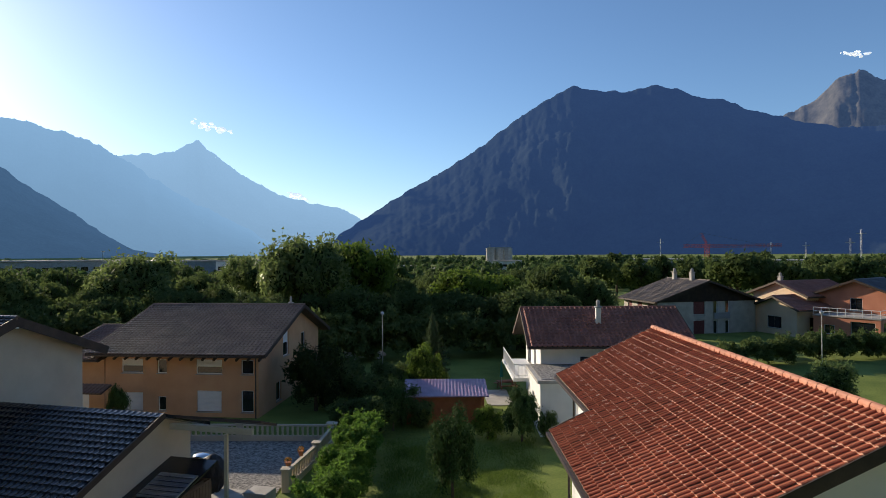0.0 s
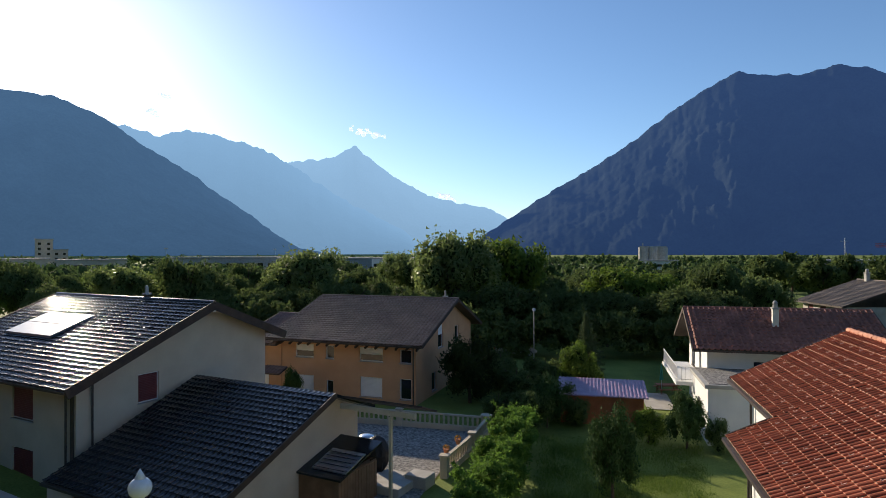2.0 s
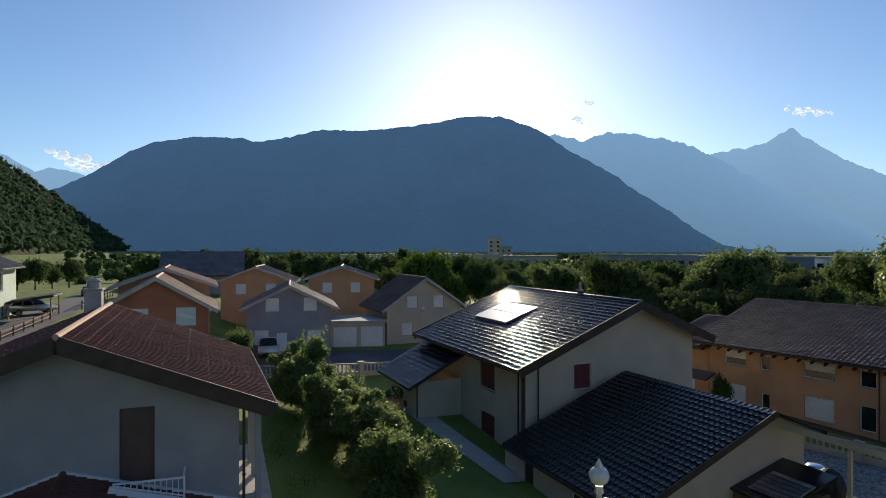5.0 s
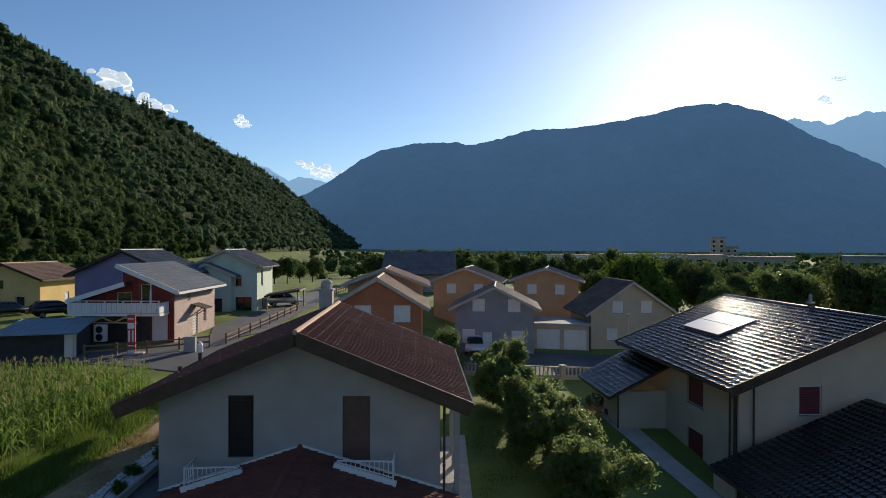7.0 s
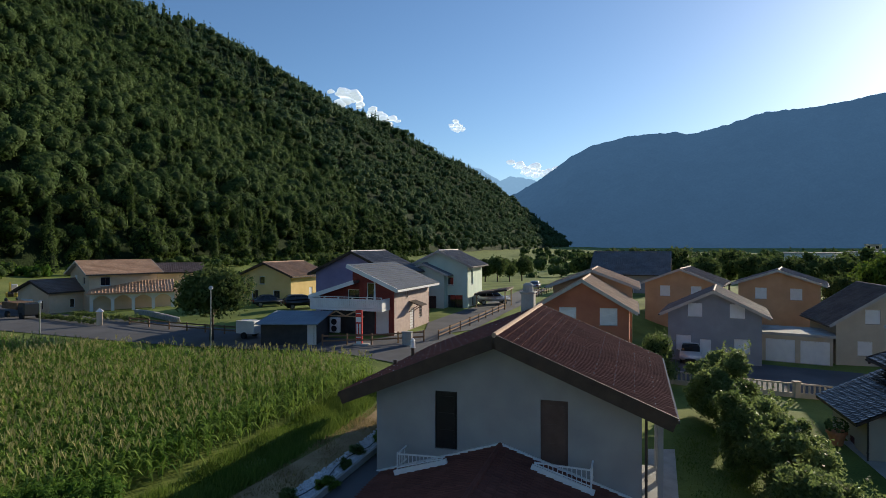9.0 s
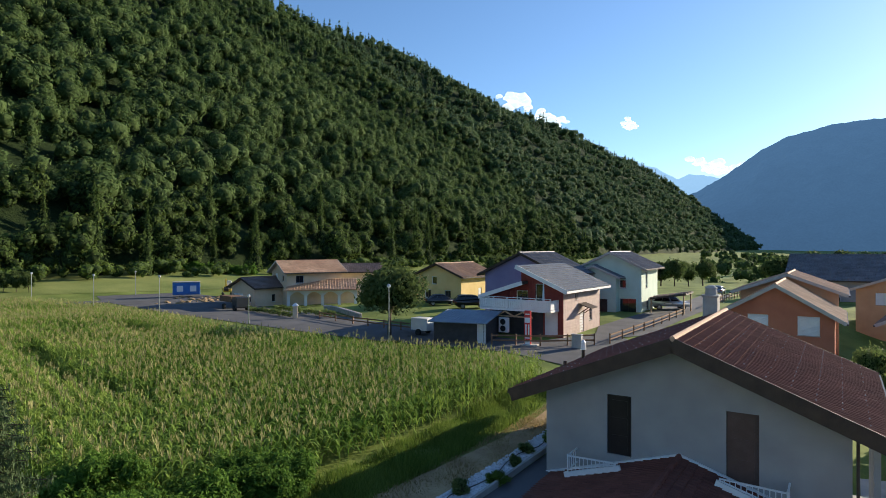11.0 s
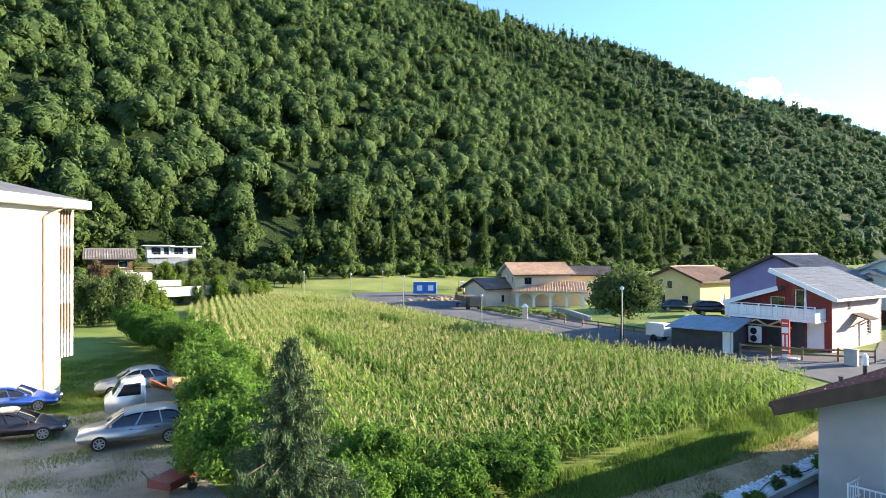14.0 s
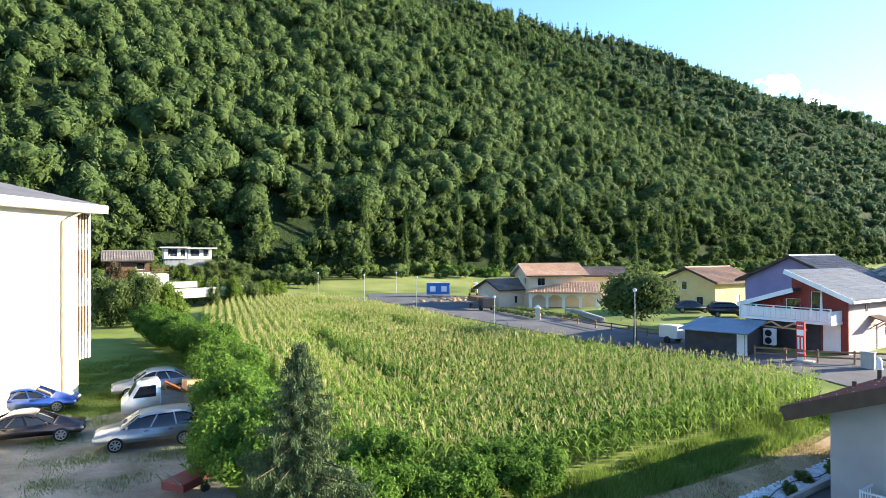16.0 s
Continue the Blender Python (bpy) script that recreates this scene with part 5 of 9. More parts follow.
for z in (3.3, 3.75):
    beam(bm, (-8.6, -4.2, z), (-8.6, 3.0, z), 0.06, 0.06)
    beam(bm, (-8.6, -4.2, z), (-4.1, -4.2, z), 0.06, 0.06)
part("rail", bm, M["paint"], ter)
for i in range(9):
    bm = bmesh.new()
    rod(bm, (-8.6, -4.2 + i * 0.9, 2.8), (-8.6, -4.2 + i * 0.9, 3.75), 0.035, None, 6)
    part("post", bm, M["paint"], ter)
simple_house("brick-red villa with dark tiled roof and terrace", (55.0, 78.0), 35, 8, 4.4, -0.9, 6.2, 4.2, M["villa_red"], M["tile_grey"], [("F", -1.5, -0.5, 1.6, 2.0, "glass", GL), ("F", 2, 2.3, 1.2, 1.2, "glass", GL), ("L", 0, 2.3, 1.4, 1.6, "glass", GL)])
simple_house("grey rendered house with brown tiled roof and white blinds", (-60.2, 25.6), 156, 8.2, 4.0, -0.4, 6.3, 4.0, M["grey"], M["tile_umber"],
             [("L", u, z, w, h, k, t) for u, z, w, h, k, t in ((-2.0, 3.8, 1.25, 1.3, "blind", BL), (1.6, 3.8, 1.25, 1.3, "blind", BL), (-2.4, 0.6, 1.3, 1.3, "blind", BL), (2.6, 0.6, 1.3, 1.4, "blind", BL), (0.7, -0.4, 0.95, 2.1, "door", W))], group="", fascia=M["trim_pale"])
simple_house("cream house with brown tiled roof and white blinds", (-58.4, 40.0), 165, 8.0, 4.4, -0.4, 6.7, 3.2, M["cream"], M["tile_umber"],
             [("L", u, z, 1.2, 1.3, "blind", BL) for u, z in ((1.5, 3.4), (-1.6, 3.4), (2.1, 0.5))], fascia=M["trim_pale"])
gar = thing("garage", (-58.4, 33.0, -0.4), 150, "flat-roofed double garage with white doors", "garage")
box_walls(gar, -2.5, 2.6, -2.6, 3.2, -0.3, 2.5, M["cream"], [("L", -1.2, 0.0, 2.3, 2.1, "blind", BL), ("L", 1.6, 0.0, 2.4, 2.1, "blind", BL)])
bm = bmesh.new()
span(bm, (-2.8, -2.8, 2.5), (2.8, 3.4, 2.75))
part("roof", bm, M["concrete"], gar)
simple_house("orange house with brown tiled roof behind the garages", (-74.5, 39.5), 150, 8.5, 4.2, 0.0, 7.6, 5.9, M["orange"], M["tile_umber"], [("L", u, 4.2, 1.2, 1.3, "blind", BL) for u in (-1.8, 1.8)], fascia=M["trim_pale"])
simple_house("ochre house with brown tiled roof behind the grey house", (-78.5, 29.5), 152, 8.5, 4.2, 0.4, 7.6, 5.7, M["orange"], M["tile_umber"], [("L", u, 4.2, 1.2, 1.3, "blind", BL) for u in (-1.8, 1.8)], fascia=M["trim_pale"])
simple_house("brick-red house with salmon verge tiles", (-54, 11.6), 164, 8.5, 3.7, 0.8, 7.7, 5.1, M["brick_red"], M["tile_salmon"], [("L", u, 4.0, 1.4, 1.4, "blind", W) for u in (-2.1, 1.2)], fascia=M["trim_pale"])
simple_house("orange-red house with salmon tiled roof", (-64, 14.6), 164, 9, 3.8, 0.8, 8.1, 6.4, M["orange"], M["tile_salmon"], fascia=M["trim_pale"])
simple_house("dark slate-roofed house far along the road", (-108, 31), 70, 12, 6, 0.5, 9.3, 5.5, M["grey"], M["tile_grey"], [("F", u, 1.5, 1.4, 1.6, "glass", GL) for u in (-4, 0, 4)])

# ---------------------------------------------------------------- houses across the field
simple_house("yellow house with orange tiled roof", (-86.5, -25.2), 160, 8.5, 4.2, 2.5, 8.2, 6.3, M["yellow"], M["tile_salmon"], [("L", -1.8, 3.2, 1.1, 1.2, "glass", GL), ("L", 1.8, 3.2, 1.1, 1.2, "glass", GL), ("L", 0.6, 5.2, 0.9, 1.1, "glass", GL), ("F", 0.5, 2.6, 0.9, 2.0, "door", W)])
simple_house("lilac house with dark grey roof", (-71, -10.5), 165, 9, 4.6, 2.6, 9.9, 7.4, M["lilac"], M["tile_grey"], [("L", -1.5, 6.0, 0.9, 1.1, "glass", GL)])
simple_house("mint-green house with grey roof", (-79, -1.2), 165, 8, 3.6, 2.2, 9.9, 7.9, M["mint"], M["tile_grey"], [("L", -2.0, 2.3, 2.0, 2.1, "glass", GL), ("L", 0.9, 2.9, 1.0, 1.2, "glass", GL), ("F", -1, 2.8, 1.2, 1.2, "glass", GL), ("F", -1.6, 5.6, 0.9, 1.9, "glass", GL), ("L", 1.8, 5.6, 0.8, 1.0, "glass", GL), ("L", -1.4, 5.6, 0.8, 1.0, "glass", GL)], fascia=M["trim_pale"])
simple_house("low mint-green front wing with grey tiled roof", (-76.4, -3.6), 165, 4.4, 2.6, 2.2, 8.3, 6.9, M["mint"], M["tile_grey"], [("L", 0.2, 5.0, 0.8, 0.9, "glass", GL), ("L", -0.9, 2.3, 1.4, 2.0, "door", M["wood_dark"])], name="house_wing", fascia=M["trim_pale"])
cp = thing("carport", (-75.6, 4.6, 2.2), 165, "open carport with brown tiled lean-to roof", "carport")
bm = bmesh.new()
box(bm, (4.6, 4.2, 0.12), (0, 0, 2.55), (-9, 0, 0))
rf = part("roof", bm, M["wood_dark"], cp)
slope_tiles(rf, (-2.3, 2.05, 2.32), (1, 0, 0), (0, -4.1, 0.65), 4.6, 4.15, 0.34, 0.38, M["tile_umber"])
for x_ in (-2.1, 2.1):
    for y_, z_ in ((-1.8, 2.75), (1.8, 2.2)):
        bm = bmesh.new()
        span(bm, (x_ - 0.07, y_ - 0.07, -0.2), (x_ + 0.07, y_ + 0.07, z_))
        part("post", bm, M["wood_tan"], cp)


# ---------------------------------------------------------------- trees and hedges
def tree_meshes(seed, leaves, leaf, shape="round", mat="leaf"):
    """Meshes for a tree of unit width and height: trunk with limbs, leaves and an inner crown coloured dark for shade.
    """
    r = np.random.default_rng(seed)
    tr = bmesh.new()
    rod(tr, (0, 0, 0), (0.02, 0.01, 0.32), 0.055, 0.035, 8)
    tips = []
    for i in range(7):
        a = i * 2.4 + r.uniform(-0.3, 0.3)
        z0 = 0.22 + 0.05 * i
        tip = (cos(a) * r.uniform(0.35, 0.6), sin(a) * r.uniform(0.35, 0.6), min(0.85, z0 + r.uniform(0.2, 0.4)))
        rod(tr, (0.01, 0.01, z0), tip, 0.022, 0.006, 5)
        tips.append(tip)
    rod(tr, (0.02, 0.01, 0.3), (0, 0, 0.85), 0.035, 0.008, 6)
    trunk = mesh_of(tr, M["bark"])
    if shape == "cone":
        p, d, _ = crown_points(leaves, r, "cone")
        p[:, 2] = 0.04 + p[:, 2] * 0.96
    else:
        cl, ncl = [], 34
        for i in range(ncl):
            v = r.normal(size=3)
            v /= np.linalg.norm(v)
            v *= r.uniform(0.35, 0.80)
            cl.append((v[0], v[1], 0.60 + v[2] * 0.36 if shape != "bush" else max(0.12, 0.48 + v[2] * 0.52), r.uniform(0.15, 0.33)))
        cl = np.array(cl)
        pick = r.choice(ncl, leaves, p=cl[:, 3] ** 2 / (cl[:, 3] ** 2).sum())
        d = r.normal(size=(leaves, 3))
        d[:, 2] += 0.2
        d /= np.linalg.norm(d, axis=1, keepdims=True)
        p = cl[pick, :3] + d * cl[pick, 3:4] * (r.uniform(0.55, 1.1, (leaves, 1)) + (r.random((leaves, 1)) < 0.08) * 0.35) * (1, 1, 0.6)
    v, f = leaf_tris(p, d, leaf * r.uniform(0.6, 1.35, leaves), r, 0.7)
    mid = np.repeat(p, 3, axis=0)
    v = mid + (v - mid) * (1, 1, 0.42 if shape == "cone" else 0.55)      # trees are taller than wide
    cb = bmesh.new()
    if shape == "cone":
        bmesh.ops.create_cone(cb, cap_ends=True, segments=10, radius1=0.6, radius2=0.03, depth=0.86, matrix=Matrix.Translation((0, 0, 0.5)))
    else:
        for c in cl:
            ball(cb, c[3] * 0.60, (c[0] * 0.86, c[1] * 0.86, c[2] + 0), (1, 1, 0.55), 1)
    cb.verts.index_update()
    cv = np.array([x.co for x in cb.verts])
    cf = [[x.index for x in q.verts] for q in cb.faces]
    cb.free()
    me = bpy.data.meshes.new("mesh")
    me.from_pydata([*map(tuple, v), *map(tuple, cv)], [], [*map(tuple, f), *[tuple(i + len(v) for i in q) for q in cf]])
    me.materials.append(M[mat])
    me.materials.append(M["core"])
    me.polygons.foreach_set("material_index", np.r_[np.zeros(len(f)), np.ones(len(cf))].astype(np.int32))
    return trunk, me


KINDS = {}


def plant(kind, x, y, w, h, label, name="tree", category="tree", group="", z=None, turn=None):
    trunk, crown = KINDS[kind]
    t = thing(name, (x, y, (gz(x, y) if z is None else z) - 0.05), turn if turn is not None else (x * 37 + y * 91) % 360, label, category, group)
    t.scale = (w, w, h)
    link("trunk", trunk, t)
    link("crown", crown, t)
    return t


for i in range(4):
    KINDS["broad%d" % i] = tree_meshes(20 + i, 8000, 0.046, mat="leaf")
KINDS["bright"] = tree_meshes(31, 8000, 0.044, mat="leaf_bright")
KINDS["bright2"] = tree_meshes(33, 8000, 0.044, mat="leaf_bright")
M["leaf_red"] = foliage("reddish_leaf", (0.07, 0.05, 0.03), (0.20, 0.14, 0.075), through_light=0.35)
KINDS["bush_red"] = tree_meshes(45, 8000, 0.044, "bush", "leaf_red")
KINDS["bush0"] = tree_meshes(41, 8000, 0.044, "bush", "leaf")
KINDS["bush1"] = tree_meshes(42, 8000, 0.044, "bush", "leaf_bright")
KINDS["bush2"] = tree_meshes(43, 8000, 0.042, "bush", "leaf_olive")
for i in range(3):
    KINDS["far%d" % i] = tree_meshes(60 + i, 2600, 0.075, mat="leaf")
KINDS["oval"] = tree_meshes(44, 9000, 0.036, "bush", "leaf_conifer")
KINDS["dark"] = tree_meshes(35, 7000, 0.040, "bush", "leaf_dark")
KINDS["olive"] = tree_meshes(36, 8000, 0.042, mat="leaf_olive")
KINDS["cone"] = tree_meshes(37, 9000, 0.042, "cone", "needle")
KINDS["cone_green"] = tree_meshes(38, 15000, 0.034, "cone", "leaf_conifer")


def at_az(az, d):
    return -sin(radians(az)) * d, cos(radians(az)) * d


# the belt of trees behind the gardens
r = np.random.default_rng(11)
for az, d, top in [(a, 78 + 34 * r.random(), 6.6 + 4.0 * r.random() ** 1.5) for a in np.arange(-14, 58, 1.7)]:
    if 6.5 < az < 19:
        top += 3.0
    elif az < 6.5:
        top -= 1.0
    x, y = at_az(az, d)
    h = top - gz(x, y)
    plant(["broad0", "broad1", "broad2", "broad3", "bright", "olive"][r.integers(0, 6)], x, y, h * r.uniform(0.38, 0.6), h, "dense green broadleaf tree in the belt behind the gardens", group="tree belt")
for az, d, top in [(a, 70 + 8 * r.random(), 5.0 + 2.0 * r.random()) for a in np.arange(-10, 36, 3.0)]:
    x, y = at_az(az, d)
    h = top - gz(x, y)
    plant("broad%d" % r.integers(0, 4), x, y, h * r.uniform(0.45, 0.6), h, "dense green broadleaf tree in the belt behind the gardens", group="tree belt")
for az, d, top in [(a, 125 + 25 * r.random(), 8.4 + 1.8 * r.random()) for a in np.r_[np.arange(-38, -12, 2.0), np.arange(56, 79, 2.0)]]:
    x, y = at_az(az, d)
    h = top - gz(x, y)
    plant("far%d" % r.integers(0, 3), x, y, h * r.uniform(0.45, 0.6), h, "green broadleaf tree on the valley floor", group="valley trees")


def hedge(name, pts, width, height, leaf, density, mat, label, seed=5, wave=0.25, category="hedge"):
    """A row of shrubs grown together along a line of points: leaves and shoots over an uneven inner body coloured dark
    for shade.
    """
    r = np.random.default_rng(seed)
    h = thing(name, (0, 0, 0), 0, label, category)
    P_, D_ = [], []
    bm = bmesh.new()
    for (ax, ay), (bx, by) in zip(pts, pts[1:]):
        ln = sqrt((bx - ax) ** 2 + (by - ay) ** 2)
        m = max(4, int(ln * height / (0.085 * width * height ** 0.5)))
        m = min(int(m * 1.7), int(ln * 16) + 4)
        for i in range(m):
            q = (i + r.uniform(0.1, 0.9)) / m
            off = r.uniform(-0.36, 0.36) * width
            x0, y0 = ax + (bx - ax) * q - (by - ay) / ln * off, ay + (by - ay) * q + (bx - ax) / ln * off
            rad = width * r.uniform(0.07, 0.17)
            swell = 1 + wave * 1.3 * noise.noise(Vector((x0 * 0.45, y0 * 0.45, seed)))
            crest = height * swell * (1 - 0.9 * (off / width) ** 2)
            g = gz(x0, y0)
            c = np.array((x0, y0, g + max(rad * 0.6, (crest - rad * 0.8) * r.uniform(0.12, 1.0) ** 0.6)))
            n = int(density * rad * rad * 15)
            d = r.normal(size=(n, 3))
            d[:, 2] += 0.35
            d /= np.linalg.norm(d, axis=1, keepdims=True)
            k = r.uniform(0.5, 1.2, n) + (r.random(n) < 0.2) * r.uniform(0.0, 0.5, n)
            P_.append(c + d * k[:, None] * (rad, rad, rad * 0.85))
            D_.append(d)
            ball(bm, rad * 0.55, tuple(c), (1, 1, 0.9), 1)
            # a few shoots that stand out of the mass
            if r.random() < 0.5 and c[2] > g + 0.55 * crest:
                m2 = int(26 * max(0.6, height / 3))
                q2 = r.uniform(0.5, 1.0, m2)
                way = np.array((r.normal(0, 0.45), r.normal(0, 0.45), 1.0))
                P_.append(c + way * (q2 * (rad + 0.16 * height * r.uniform(0.5, 1.2)))[:, None] + r.normal(0, leaf * 0.9, (m2, 3)))
                D_.append(r.normal(size=(m2, 3)))
    p, d = np.concatenate(P_), np.concatenate(D_)
    v, f = leaf_tris(p, d, leaf * r.uniform(0.5, 1.4, len(p)), r, 0.75)
    link("foliage", raw_mesh(v, f, M[mat]), h)
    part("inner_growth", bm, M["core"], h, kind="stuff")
    return h


def spruce_meshes(seed, levels=36, mat="needle"):
    """A spruce of unit width and height: straight trunk and drooping branches set with needle tufts."""
    r = np.random.default_rng(seed)
    tr = bmesh.new()
    rod(tr, (0, 0, 0), (0, 0, 0.97), 0.045, 0.006, 7)
    pts, nor = [], []
    for i in range(levels):
        z = 0.06 + 0.92 * (i / levels) ** 0.95
        reach = (1 - z) ** 0.85 * r.uniform(0.82, 1.1) + 0.02
        nb = 9 if z < 0.6 else 7
        for j in range(nb):
            a = j * 2 * pi / nb + i * 1.3 + r.uniform(-0.25, 0.25)
            ln = reach * r.uniform(0.5, 1.2)
            sag = 0.10 * ln
            tip = (cos(a) * ln, sin(a) * ln, z - sag + 0.05 * ln)
            rod(tr, (0, 0, z), tip, 0.006 * (1.2 - z), 0.0015, 4)
            k = max(30, int(340 * ln))
            t = r.uniform(0.12, 1.04, k)
            side = r.normal(0, 0.085, k) * ln ** 0.5 * (1.15 - t)
            px, py = np.cos(a) * ln * t - np.sin(a) * side, np.sin(a) * ln * t + np.cos(a) * side
            pz = z + (tip[2] - z) * t - sag * np.sin(pi * t) * 0.4 + r.normal(0, 0.008, k)
            pts.append(np.stack([px, py, pz], 1))
            nor.append(np.stack([np.cos(a) * 0.3 + r.normal(0, 0.3, k), np.sin(a) * 0.3 + r.normal(0, 0.3, k), np.ones(k)], 1))
    p, d = np.concatenate(pts), np.concatenate(nor)
    v, f = leaf_tris(p, d, 0.024 * r.uniform(0.6, 1.4, len(p)), r, 0.6, 0.2)
    return mesh_of(tr, M["bark"]), raw_mesh(v, f, M[mat])


KINDS["spruce"] = spruce_meshes(51)
hedge("hedge", [(-10.2, -17.5), (-12.2, -21.5), (-15.0, -27.0), (-19.5, -35), (-23.5, -46), (-26, -60)], 4.0, 3.1, 0.075, 300, "leaf_hedge", "tall leafy green hedge between field and car park", 5, 0.22)
hedge("hedge", [(-5.0, 23), (-5.0, 28), (-5.0, 32), (-4.4, 36.5)], 3.2, 2.6, 0.075, 230, "leaf_hedge", "leafy green hedge along the garden fence", 6)
hedge("hedge", [(-41.8, 17.6), (-35, 16.2), (-29, 14.9), (-24.5, 14.2), (-20.0, 13.0)], 3.9, 3.8, 0.085, 270, "leaf_olive", "mixed shrub hedge between two gardens", 7, 0.4)
hedge("shrubbery", [(-10.5, -13.5), (-13.5, -13.0), (-16.3, -11.9), (-18.3, -10.9)], 2.8, 1.9, 0.06, 400, "leaf_hedge", "wild shrubs and elder at the field corner", 8, 0.35, "shrubs")
hedge("shrubbery", [(-11.5, -16.0), (-14.5, -15.4)], 2.8, 2.2, 0.06, 400, "leaf_hedge", "dense green shrubs at the field corner", 9, 0.35, "shrubs")
hedge("thicket", [at_az(-12, 70), at_az(0, 67), at_az(12, 66), at_az(24, 68), at_az(37, 74)], 5.0, 4.6, 0.24, 22, "leaf", "dark thicket below the belt of trees", 10, 0.3, "shrubs")
hedge("hedge", [(20, 57.5), (33, 59.3), (48, 62.5)], 3.4, 2.6, 0.12, 80, "leaf", "clipped hedge in front of the villas", 11, 0.12)
hedge("brambles", [(-92, -137), (-110, -127), (-119, -114), (-127, -101), (-133, -92)], 4.0, 2.2, 0.22, 30, "leaf_hedge", "green brambles along the forest's foot", 12, 0.35, "shrubs")
sheet("meadow", [((-60, -96), (-82, -137)), ((-76, -94), (-98, -133)), ((-96, -84), (-120, -113)), ((-106, -76), (-133, -91))], M["meadow"], 0.05, label="sunlit hay meadow below the forest")
for i in range(9):
    plant("far%d" % (i % 3), -66.5 - i * 1.15, -108.0 + i * 1.4, 1.25, 2.7 + 0.3 * (i % 3), "small round fruit tree in the orchard row", group="orchard trees")
    plant("far%d" % ((i + 2) % 3), -69.5 - i * 1.15, -112.5 + i * 1.4, 1.3, 2.9 + 0.25 * (i % 2), "small round fruit tree in the orchard row", group="orchard trees")
for i, az in enumerate(np.arange(84, 103, 1.15)):
    x, y = at_az(az, 150 + 26 * r.random())
    h = 5.2 + 2.6 * r.random()
    plant(["far0", "far1", "far2"][i % 3], x, y, h * r.uniform(0.42, 0.6), h, "leafy green tree at the foot of the mountain", group="valley trees")
plant("bush2", -46.9, 15.9, 1.7, 4.6, "tall leafy shrub at the corner of the white house")
# garden conifers and bushes
for kind, x, y, w, h, lab in (("oval", 0.4, 29.6, 1.5, 4.6, "oval dark green garden conifer on the lawn"), ("spruce", -1.0, 56, 1.9, 6.2, "grey-green spruce beside the street"),
                              ("oval", 4.9, 38.0, 1.45, 3.5, "clipped cone-shaped dark bush"), ("oval", -22.7, 42.0, 0.9, 2.9, "small rounded conifer beside the orange house"), ("bush1", 2.8, 38.6, 1.2, 2.2, "round green garden bush"),
                              ("dark", -9.6, 45.4, 2.8, 5.9, "dark purple-leaved tree beside the house"), ("bush0", -6.2, 47.0, 2.0, 3.0, "dark green garden shrub"), ("bush0", -4.2, 50.0, 2.2, 3.4, "dark green garden shrub"), ("bush0", -6.8, 41.5, 1.5, 2.2, "dark green garden shrub"), ("bush0", -8.0, 50.5, 2.2, 3.6, "dark green garden shrub"), ("bush1", -1.4, 48.5, 1.9, 4.6, "light green garden tree"),
                              ("bush0", -4.6, 39.5, 1.7, 3.2, "dense green shrub beside the shed"), ("oval", -3.4, 40.4, 1.2, 3.6, "dark upright garden conifer by the shed"), ("bush0", -1.6, 41.2, 1.1, 2.4, "leafy green shrub in front of the shed"), ("bush2", 6.6, 37.6, 0.8, 2.2, "thin grey-green shrub by the garage"), ("bush0", -3.2, 42.5, 1.7, 3.6, "dense dark green garden shrub"), ("spruce", -9.0, -13.5, 2.5, 6.35, "young grey-green spruce at the field edge"),
                              ("broad2", -52.5, -21.8, 3.9, 7.2, "round leafy tree on the lawn by the road"), ("bush2", 26.5, 42.0, 2.3, 4.4, "grey-green willow bush in the garden")):
    plant(kind, x, y, w, h, lab)


